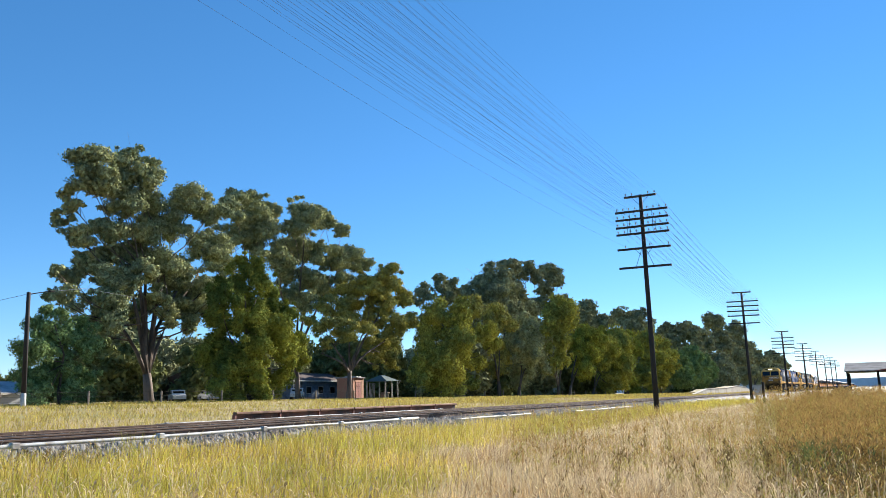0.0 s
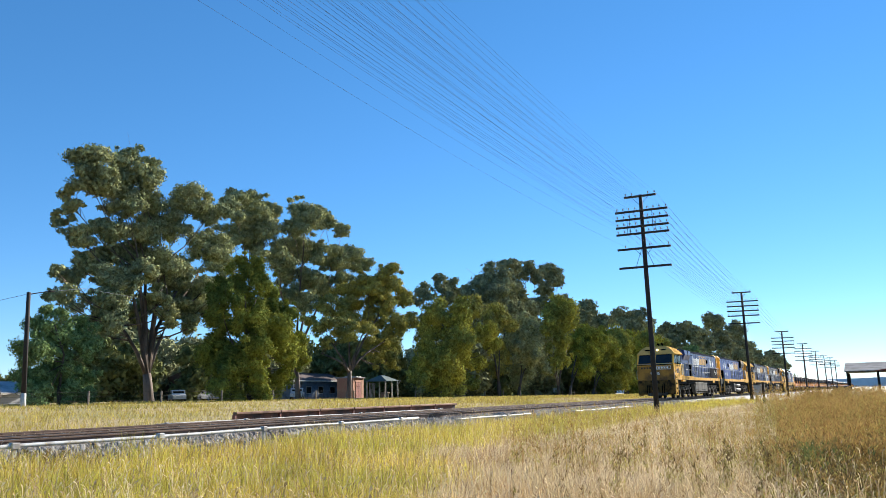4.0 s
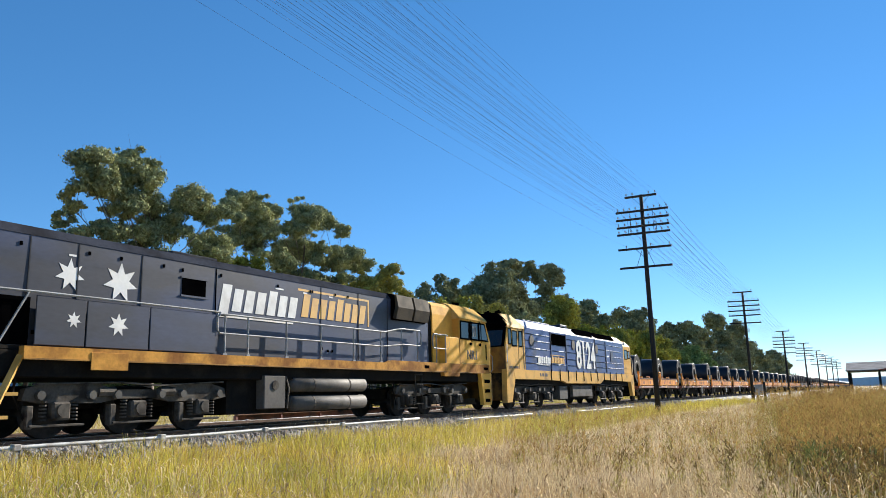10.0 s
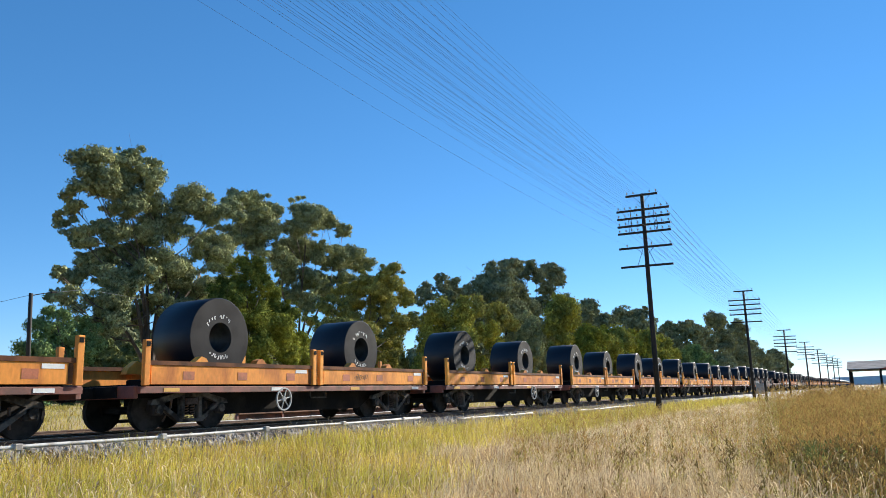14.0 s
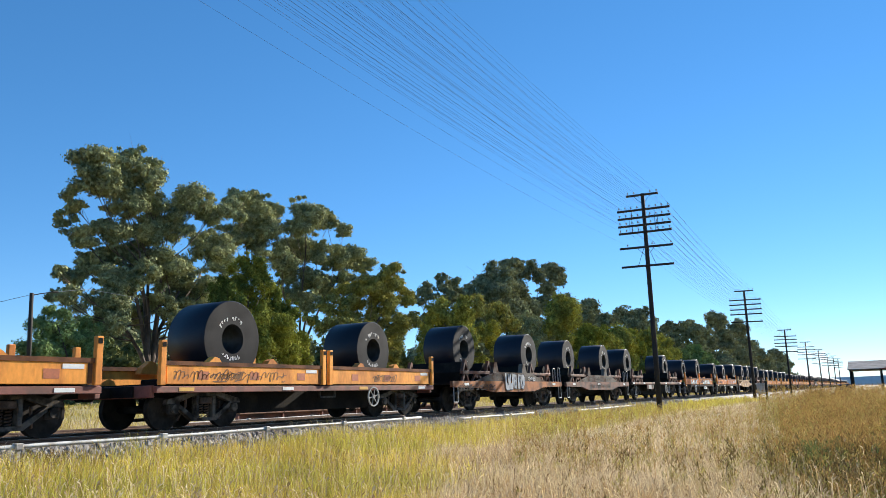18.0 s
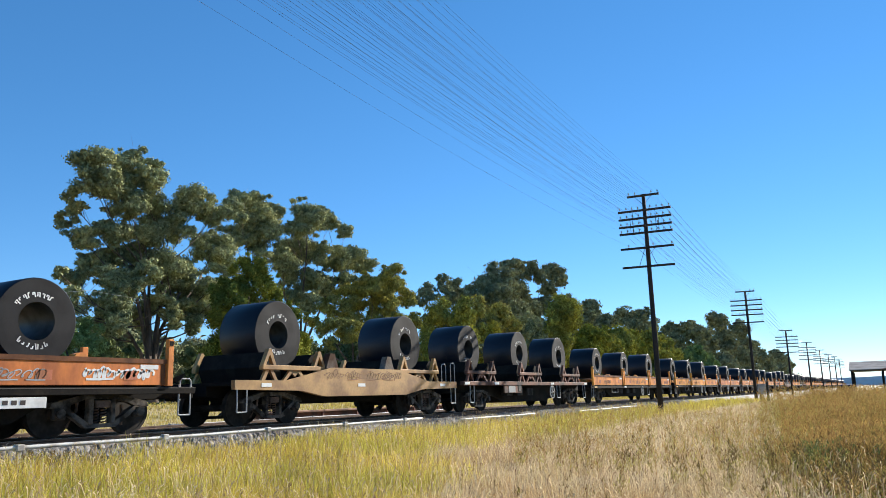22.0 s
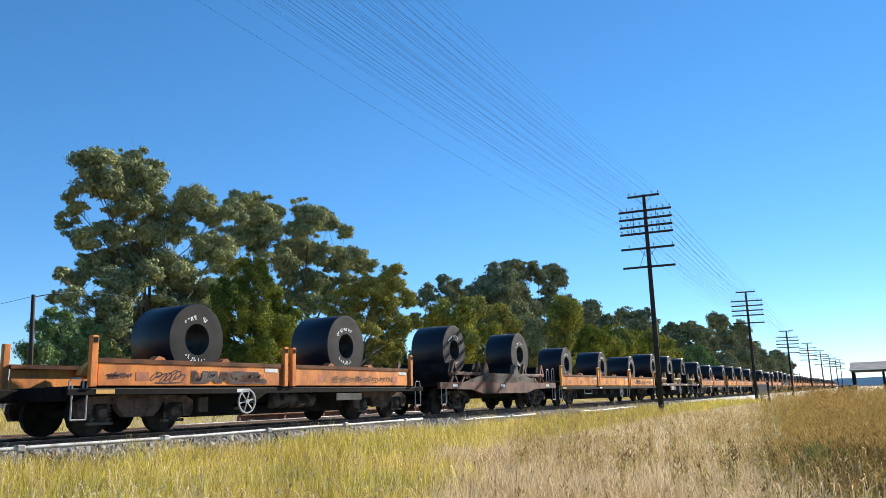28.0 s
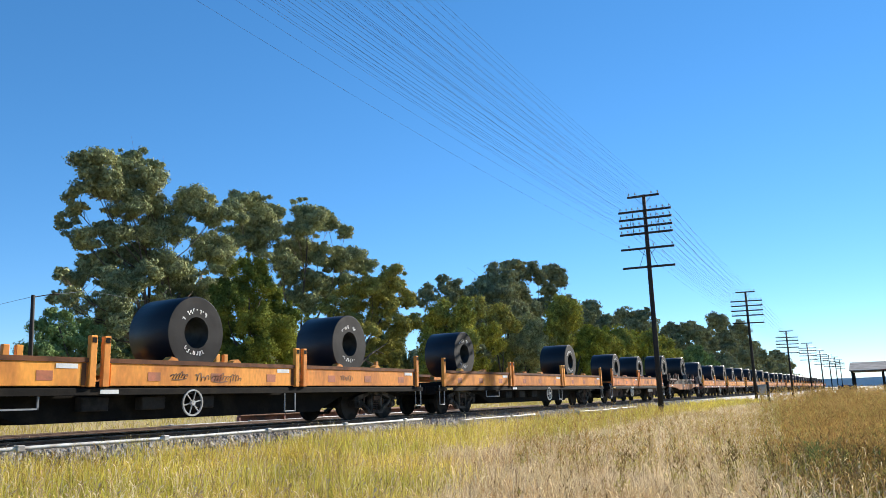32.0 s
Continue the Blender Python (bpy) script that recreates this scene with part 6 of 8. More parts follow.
SPRAYS = {  # wagon in the row: style, from, to, low, high
    9: (("scrawl", 0.3, 3.9, 1.02, 1.3, "tag"),),
    10: (("bubble", 4.5, 6.45, 0.76, 1.42, "silver", "ink", 5), ("scrawl", 0.4, 3.6, 0.76, 1.0, "ink"), ("scrawl", 6.9, 7.7, 1.12, 1.3, "chalk")),
    11: (("scrawl", 3.6, 7.2, 0.8, 1.0, "ink"),),
    13: (("bubble", 2.2, 4.6, 1.04, 1.32, "chalk", "teal", 4), ("word", 6.0, 1.1, "CHOKER"), ("bubble", 7.1, 10.5, 1.04, 1.32, "chalk", "teal", 6)),
    14: (("scrawl", 0.4, 2.8, 1.06, 1.28, "purple"), ("scrawl", 7.8, 8.9, 1.06, 1.3, "silver"), ("white", 9.6, 11.2, 1.08, 1.34, "white")),
    17: (("scrawl", 7.4, 8.1, 1.06, 1.28, "tag"), ("scrawl", 9.6, 10.6, 1.06, 1.28, "tag"), ("scrawl", 13.9, 14.4, 1.06, 1.24, "tag"), ("scrawl", 15.8, 17.0, 1.06, 1.26, "purple")),
    22: (("scrawl", 0.3, 0.9, 1.12, 1.24, "purple"), ("scrawl", 1.4, 2.3, 1.02, 1.32, "purple"), ("bubble", 2.5, 4.8, 1.06, 1.28, "grey", "purple", 6), ("scrawl", 7.5, 10.6, 1.06, 1.26, "tag")),
    24: (("word", 13.25, 1.08, "NEVER"), ("scrawl", 14.4, 15.4, 1.05, 1.28, "purple"), ("scrawl", 15.5, 16.6, 1.1, 1.26, "tag")),
    27: (("scrawl", 2.0, 3.4, 1.05, 1.26, "tag"), ("scrawl", 8.2, 9.6, 1.05, 1.26, "tag")),
}


def spray(w, k):
    rng = random.Random(k + 5)
    for style, x0, *more in SPRAYS.get(k, ()):
        if style == "bubble":
            bubbles(w, x0, more[0], more[1], more[2], more[5], M[more[3]], M[more[4]], rng)
        elif style == "word":
            words(more[1], 0.34, M["oldspray" if more[1] == "NEVER" else "purple"], w, Matrix(((1, 0, 0, x0), (0, 0, -1, -1.44), (0, 1, 0, more[0]), (0, 0, 0, 1))), "sprayed_word", "dark sprayed word", weight=0.002)
        else:
            scrawl(w, x0, more[0], more[1], more[2], rng, M[more[3]], thick=0.022 if style == "white" else 0.012)


for k, (kind, s) in enumerate(ROLL):
    ob, seats = wagon_of(kind, k)
    spray(ob, k)
    put(ob, s)
    for i, (x, r, z) in enumerate(seats):
        put(steel_coil(r, 1.26 + 0.05 * ((k + i) % 3), 1 + (k * 2 + i) % 4), s + x, -0.02 * ((k + i) % 3), z)


# ---- trees ----
M.update(
    bark=surface("pale_gum_bark", (0.2, 0.15, 0.12), 0.85, 0, (0.07, 0.05, 0.038), 0.55, 1.5, 14, 0.15, 0.3, stretch=(1, 1, 0.25)),
    darkbark=surface("dark_rough_bark", (0.09, 0.07, 0.055), 0.95, 0, (0.05, 0.04, 0.03), 0.5, 2, 14, 0.15, 0.4, stretch=(1, 1, 0.25)),
    gumleaf=leafy("olive_gum_leaves", (0.45, 0.46, 0.225), (0.25, 0.29, 0.16), 0.5, 0.35, 0.4, 0.06),
    goldleaf=leafy("golden_olive_leaves", (0.48, 0.43, 0.115), (0.28, 0.3, 0.115), 0.5, 0.3, 0.4, 0.06),
    greenleaf=leafy("fresh_green_leaves", (0.37, 0.37, 0.065), (0.19, 0.23, 0.05), 0.5, 0.3, 0.4, 0.06),
    cypressleaf=leafy("dark_cypress_leaves", (0.35, 0.36, 0.07), (0.13, 0.17, 0.045), 0.6, 0.3, 0.4, 0.05),
    pepperleaf=leafy("pepper_tree_leaves", (0.45, 0.43, 0.09), (0.25, 0.28, 0.08), 0.5, 0.3, 0.4, 0.06),
    darkleaf=leafy("deep_green_leaves", (0.26, 0.36, 0.14), (0.16, 0.24, 0.1), 0.5, 0.3, 0.4, 0.06),
    farleaf=leafy("grey_green_far_leaves", (0.34, 0.35, 0.19), (0.23, 0.25, 0.145), 0.5, 0.2, 0.4, 0.06),
)


def crown_mesh(name, blobs, size, material, seed, droop=0.0, cover=1.5, flat=0.72, fine=0.5):
    """Leaves on small domed tufts gathered into clumps, with coarse inner foliage that shades them; blobs: x, y, z, radius."""
    rng = np.random.default_rng(seed)
    cen, rad = [], []
    for x, y, z, r in blobs:
        k, j = 7 + int(3 * r), 3 + int(1.5 * r)
        d = rng.normal(size=(k + j, 3)) + (0, 0, 0.15)
        d /= np.linalg.norm(d, axis=1)[:, None]
        out = np.concatenate([rng.uniform(0.35, 1.0, k), rng.uniform(0.95, 1.22, j)])
        cen.append(np.array((x, y, z)) + d * r * out[:, None] * (1, 1, 0.9))
        rad.append(r * fine * np.concatenate([rng.uniform(0.65, 1.2, k), rng.uniform(0.3, 0.6, j)]))
    cen, rad = np.concatenate(cen), np.concatenate(rad)
    leaf = 0.36 * size * size
    num = np.maximum(6, (cover * 4 * np.pi * rad ** 2 / leaf)).astype(int)
    pick = np.repeat(np.arange(len(rad)), num)
    n = len(pick)
    d = rng.normal(size=(n, 3)) + (0, 0, 0.3)
    d /= np.linalg.norm(d, axis=1)[:, None]
    wob = 1 + 0.2 * np.sin(d[:, 0] * 6 + pick) * np.cos(d[:, 2] * 7 + pick * 1.7) + 0.1 * np.sin(d[:, 1] * 11 + pick * 2.3)
    pos = cen[pick] + d * (rad[pick] * rng.uniform(0.5, 1.16, n) * wob)[:, None] * (1, 1, flat)
    if droop:
        pos[:, 2] -= rng.uniform(0, 1, n) ** 2 * droop * rad[pick] * 2.2
    nor = d + rng.normal(size=(n, 3)) * 0.45
    # inner foliage, few and large
    m = 20
    pin = np.repeat(np.arange(len(rad)), m)
    pos = np.concatenate([pos, cen[pin] + rng.normal(size=(len(pin), 3)) * rad[pin][:, None] * (0.26, 0.26, 0.2)])
    nor = np.concatenate([nor, rng.normal(size=(len(pin), 3))])
    ln = np.concatenate([size * rng.uniform(0.7, 1.5, n), rad[pin] * rng.uniform(0.6, 0.9, len(pin))])[:, None]
    n = len(pos)
    nor /= np.linalg.norm(nor, axis=1)[:, None]
    a = rng.normal(size=(n, 3)) + (0, 0, -0.8 - 2.5 * droop)
    a -= nor * (a * nor).sum(1)[:, None]
    a /= np.linalg.norm(a, axis=1)[:, None] + 1e-9
    b = np.cross(nor, a)
    wd = ln * rng.uniform(0.45, 0.75, (n, 1))
    v = np.stack([pos - a * ln * 0.5 - b * wd * 0.4, pos + b * wd * 0.6, pos + a * ln * 0.55], 1).reshape(-1, 3)
    return sheet(v, np.arange(3 * n).reshape(-1, 3), name, material)


def limbs_mesh(name, base_r, low, fork, stems, blobs, material, seed):
    """Tapered trunk that parts into stems at the fork, and boughs that run to the clumps."""
    rng = random.Random(seed)
    s = Shape()
    f = Vector(fork)
    s.tube([(0, 0, low), (f.x * 0.1, 0, low + 0.5), (f.x * 0.6, f.y * 0.6, f.z * 0.6), f], (base_r * 1.25, base_r, base_r * 0.85, base_r * 0.75), 9)
    ways = []
    for fx, fy, fz in stems:
        e = Vector((fx, fy, fz))
        b = f.lerp(e, 0.45) + Vector((rng.uniform(-0.3, 0.3), rng.uniform(-0.3, 0.3), 0.06 * (e - f).length))
        q = base_r * rng.uniform(0.36, 0.5)
        s.tube([f - Vector((0, 0, 0.3)), f.lerp(b, 0.5) + Vector((0, 0, 0.15)), b, e], (q * 1.15, q, q * 0.75, q * 0.42), 7)
        ways.append((f, b, e, q))
    for x, y, z, r in blobs:
        p2 = Vector((x, y, z - 0.2 * r))
        w = min(ways, key=lambda w: (w[2] - p2).length + (6 if w[2].z > z + 0.5 else 0))
        u = min(1.0, max(0.3, (z - w[0].z) / max(w[2].z - w[0].z, 1) * 0.62))
        p0 = w[0].lerp(w[1], u / 0.45) if u < 0.45 else w[1].lerp(w[2], (u - 0.45) / 0.55)
        p1 = p0.lerp(p2, 0.5) + Vector((rng.uniform(-0.3, 0.3), rng.uniform(-0.3, 0.3), -0.08 * (p2 - p0).length))
        br = w[3] * (0.55 - 0.25 * u)
        s.tube([p0, p1, p2], (br, br * 0.7, br * 0.35), 5)
        for _ in range(5):
            e = Vector((x, y, z)) + Vector((rng.gauss(0, 0.5), rng.gauss(0, 0.5), rng.gauss(0.1, 0.45))) * r
            s.tube([p1.lerp(p2, rng.uniform(0.4, 0.95)), e], (br * 0.35, br * 0.12), 4)
    return s.mesh(name, material, True)


def tree(label, x, y, z, blobs, leaf, bark, stems, base_r, size, seed, category="tree", droop=0.0, spread=2.2, cover=1.15, flat=0.72, fine=0.5, name="gum_tree", fork=None, swell=1.0):
    """blobs: x, z, radius of each clump; stems: x, z of the end of each main stem; all from the foot at x, y, z."""
    rng = random.Random(seed)
    b3, s3, lean = [], [], x / math.hypot(x, y)
    for bx, bz, br in blobs:
        q = rng.uniform(-1, 1) * spread
        b3.append((bx + q * lean, q * 0.9, bz, br * rng.uniform(1.08, 1.3) * swell))
    for sx, sz in stems:
        q = rng.uniform(-0.4, 0.4) * spread
        s3.append((sx + q * lean, q * 0.9, sz))
    low = ground_z(x, y) - z - 0.4
    fork = fork or (0.12 * sum(q[0] for q in stems) / len(stems), 0.25 * min(q[1] for q in stems))
    t = thing(name, label, category, "trees beyond the railway", pose(x, y, z))
    part("trunk", limbs_mesh("trunk", base_r, low, (fork[0], 0, fork[1]), s3, b3, bark, seed), bark, t, "bare pale trunk and boughs" if bark is M["bark"] else "dark trunk and boughs")
    part("crown", crown_mesh("crown", b3, size, leaf, seed, droop, cover, flat, fine), leaf, t)
    return t


tree("tall multi-stemmed gum tree with olive tufted crown", 46.9, 55, 0.68, [(-3.1, 21.5, 1.07), (-5.2, 21.1, 0.49), (-0.8, 21.5, 0.63), (-7.4, 19.2, 1.31), (-4.9, 19.2, 1.48), (-2.2, 18.8, 1.48), (-6.9, 17.6, 1.24), (-8.7, 16.4, 0.88), (-9.3, 15.2, 0.64), (-7.8, 13.8, 1.03), (-3.7, 16.7, 1.54), (-0.9, 17.5, 1.09), (3.3, 17.7, 1.69), (5.7, 17.5, 1.34), (6.4, 14.9, 1.54), (0.9, 15.7, 1.45), (-2.1, 14.9, 1.32), (-5.4, 14.3, 1.26), (-5.8, 12.3, 1.24), (-3.2, 12.6, 1.36), (-4.6, 10.5, 1.33), (0.6, 12.2, 1.71), (2.7, 12.1, 1.39), (2.0, 10.1, 1.26), (-8.0, 11.7, 0.51), (-9.5, 10.1, 0.5), (-7.8, 10.3, 1.04), (-10.0, 8.8, 0.53), (-8.6, 8.3, 0.77), (-6.1, 7.8, 1.17), (-4.2, 6.6, 1.01), (4.8, 9.6, 1.41)] + [(-3.4, 9.4, 1.25), (-4.6, 8.3, 1.2), (-5.4, 6.3, 1.0), (3.6, 8.8, 1.15), (5.3, 8.2, 1.15), (5.9, 10.9, 1.3), (-1.8, 10.7, 1.2), (4.2, 6.9, 0.8), (-2.3, 7.5, 0.95), (0.6, 8.9, 1.0), (2.4, 8.3, 0.95), (-0.9, 8.9, 0.9), (1.6, 7.4, 0.7)],
     M["gumleaf"], M["bark"], [(-3.0, 11.5), (-2.1, 13), (-1.1, 14), (0.4, 14.5), (1.6, 13), (2.4, 10), (-5.4, 8.4), (5.1, 12)], 0.46, 0.24, 11, fork=(-0.4, 2.6), swell=1.02)
tree("tall spreading gum tree with open olive crown", 75.5, 62, 0.81, [(-11.4, 22.9, 1.28), (-8.1, 23.3, 1.51), (-12.2, 20.7, 1.44), (-9.0, 21.0, 1.61), (-5.1, 23.0, 1.16), (-12.1, 18.4, 1.65), (-8.2, 18.4, 1.8), (-5.9, 20.3, 1.47), (-0.2, 23.0, 1.69), (-2.1, 21.1, 1.39), (2.3, 22.5, 1.24), (5.2, 25.3, 0.92), (4.9, 22.9, 0.99), (8.7, 22.8, 1.09), (-0.6, 19.2, 1.94), (2.2, 18.2, 1.43), (-4.5, 16.5, 1.54), (9.6, 19.3, 2.0), (13.5, 19.5, 1.73), (6.0, 18.0, 1.34), (1.6, 15.3, 1.69), (4.9, 14.6, 1.53), (8.3, 15.9, 1.43), (-2.0, 13.1, 1.3), (-2.5, 15.5, 1.37), (-14.4, 14.6, 1.45), (-14.7, 11.9, 1.29), (0.6, 11.6, 1.5)],
     M["gumleaf"], M["bark"], [(2.7, 14.5), (-4.4, 14.5), (-9.9, 16.1), (8.3, 17.0), (0.5, 19.3)], 0.36, 0.28, 12, spread=2.6, fork=(-0.6, 5.0), swell=0.98)
tree("dense dark green bushy cypress-like tree reaching the ground", 51.9, 48, 0.33, [(-1.1, 12.2, 0.94), (-2.6, 10.8, 1.15), (0.7, 10.9, 1.2), (-3.8, 8.8, 1.24), (-1.0, 9.1, 1.4), (2.2, 9.4, 1.26), (4.4, 8.5, 1.0), (-4.0, 6.5, 1.29), (-1.2, 6.7, 1.48), (2.3, 7.0, 1.45), (4.8, 6.6, 1.1), (7.0, 5.8, 0.87), (-3.9, 4.3, 1.33), (-0.8, 4.5, 1.52), (3.0, 4.6, 1.5), (6.0, 4.1, 1.05), (-3.5, 2.2, 1.28), (-0.4, 2.0, 1.43), (3.0, 2.2, 1.3), (5.2, 2.1, 0.79), (-2.6, 0.8, 0.89), (1.1, 0.7, 0.98)],
     M["cypressleaf"], M["darkbark"], [(-1, 10.0), (2, 7), (-3, 6)], 0.35, 0.19, 13, spread=2.4, cover=1.25, flat=0.95, fine=0.46, name="bushy_tree")
tree("gum tree with golden olive foliage beside the brick shed", 79.1, 57, 0.55, [(7.5, 15.9, 1.65), (10.8, 15.6, 1.4), (3.7, 14.6, 1.8), (0.2, 13.3, 1.74), (7.4, 13.4, 2.0), (12.0, 13.5, 1.41), (12.9, 10.5, 1.48), (3.7, 11.3, 1.93), (8.8, 10.2, 1.86), (-1.0, 10.6, 1.52), (-4.1, 11.3, 1.35), (-5.2, 8.6, 1.39), (-2.1, 8.3, 1.43), (2.4, 8.4, 1.42), (7.3, 7.2, 1.62), (12.0, 7.6, 1.32), (9.9, 5.3, 1.29), (-7.2, 9.6, 1.06), (6.6, 5.0, 1.05), (-5.2, 6.7, 0.82)],
     M["goldleaf"], M["bark"], [(-4.2, 8.0), (-1.0, 10.0), (3.7, 9.6), (8.0, 7.6), (7.4, 11.7), (-5.2, 5.6)], 0.33, 0.26, 14, spread=3.0, fork=(0.2, 3.6), swell=0.88)
tree("young dark green bushy pine by the fence", 34.9, 50, 0.62, [(-1.4, 6.7, 0.52), (-0.3, 6.4, 0.57), (-1.8, 5.4, 0.92), (0.0, 5.3, 0.94), (1.5, 5.6, 0.76), (-2.3, 3.8, 0.98), (-0.4, 3.8, 1.18), (1.7, 3.9, 0.96), (-2.3, 2.0, 0.98), (-0.3, 2.0, 1.17), (2.0, 2.1, 0.88), (-1.9, 0.7, 0.78), (0.3, 0.7, 0.89), (2.1, 0.8, 0.75)],
     M["darkleaf"], M["darkbark"], [(-0.8, 5.7)], 0.18, 0.17, 15, spread=1.4, flat=1.0, fine=0.46, name="bushy_tree")
# tall gums behind the row
for label, x, y, z, blobs, bark, stems, r, size, seed in (
        ("grey-green open gum tree behind the row", 132.3, 75, 1.2, [(2.9, 22.6, 1.39), (8.5, 22.4, 1.7), (-2.5, 19.3, 1.93), (-6.9, 17.5, 0.98), (3.8, 19.4, 2.09), (10.1, 20.1, 1.8), (-3.0, 14, 2.2), (5, 14, 2.4)], "bark", [(2.5, 15.2), (7, 15)], 0.45, 0.42, 16),
        ("broad domed grey-green gum tree behind the row", 132.9, 62, 1.0, [(1.9, 21.0, 3.33), (-4.8, 19.4, 2.19), (11.2, 20.1, 2.89), (-9.3, 17.7, 1.78), (-2.2, 17.1, 2.67), (16.5, 17.5, 2.96), (6.6, 16.6, 3.19), (19.6, 14.4, 2.73), (2, 13, 3.2), (11, 13, 3.2), (-6, 13, 2.6)], "bark", [(1.3, 14.3), (8.5, 14.9)], 0.6, 0.4, 17),
        ("tall dark gum tree with separate round crowns", 188, 75, 0.96, [(-19.6, 30.1, 2.18), (-13.0, 31.3, 1.6), (-5.4, 31.4, 2.54), (12.4, 32.4, 3.28), (5.2, 27.3, 2.42), (19.3, 31.1, 1.71), (16.2, 24.9, 2.41), (24.1, 24.8, 2.85), (-2.0, 29.5, 2.24), (-12, 27, 2.6), (2, 22, 3)], "darkbark", [(0.0, 22.3), (11.0, 23.3), (-10, 24)], 0.6, 0.5, 18),
        ("dark gum tree above the row", 177.4, 60, 0.66, [(7.0, 20.0, 2.44), (12.2, 18.6, 2.06), (0.2, 17.9, 2.06), (-9.1, 15.7, 2.45), (4, 14, 3), (-6, 11, 3)], "darkbark", [(2.6, 14.0), (-5, 12)], 0.45, 0.48, 19),
        ("distant dark gum trees above the row", 207.5, 58, 0.3, [(4.1, 21.3, 2.68), (-9.4, 18.9, 1.76), (13.9, 21.2, 2.79), (-25.0, 20.0, 2.37), (-31.8, 17.7, 1.99), (-22.2, 17.4, 2.08), (6.3, 17.7, 2.7), (35.7, 19.9, 3.02), (49.6, 19.7, 2.76), (-28, 12, 3.4), (-6, 13, 3.6), (14, 13, 3.6), (32, 13, 3.6), (48, 13, 3.6)], "darkbark", [(3.4, 13.1), (-26.4, 11.5), (34, 13)], 0.5, 0.55, 20),
        ("distant dark gums with open crowns", 301.2, 52, 0.0, [(-44.2, 18.9, 3.14), (-29.8, 21.2, 2.87), (8.1, 26.1, 3.56), (-15.3, 20.7, 3.45), (26.8, 26.1, 3.07), (58.9, 26.0, 3.9), (27.8, 19.0, 5.11), (77.3, 26.1, 2.53), (80.1, 20.5, 4.29), (-0.5, 17.6, 3.92), (-54.7, 15.7, 2.62), (56.7, 13.0, 5.5), (-30, 12, 5), (10, 9, 5.5), (80, 9, 5)], "darkbark", [(-26.3, 13.0), (25.4, 14.8), (58.4, 16.0)], 0.6, 0.75, 21),
        ("distant dark gum beside the line", 403, 50, 0.0, [(18.6, 22.0, 2.78), (2.5, 16.4, 3.49), (33.3, 14.1, 3.96), (109.4, 19.9, 3.84), (146.1, 19.1, 3.55), (76.1, 14.0, 4.08), (-22.5, 11.7, 3.87), (110, 10, 5), (140, 9, 5), (30, 7, 5)], "darkbark", [(5.6, 10.0), (101.7, 12.0)], 0.5, 0.95, 22),
        ("small round trees far along the line", 628, 60, -0.5, [(22.9, 23.6, 4.6), (-22.4, 18.2, 4.6), (62.7, 18.9, 4.2), (2.9, 12.5, 5.9), (10, 6, 8)], "darkbark", [(5, 10)], 0.5, 1.3, 23)):
    tree(label, x, y, z, blobs, M["farleaf"], M[bark], stems, r, size * 1.3, seed, spread=3.0, cover=0.95, swell=0.9)
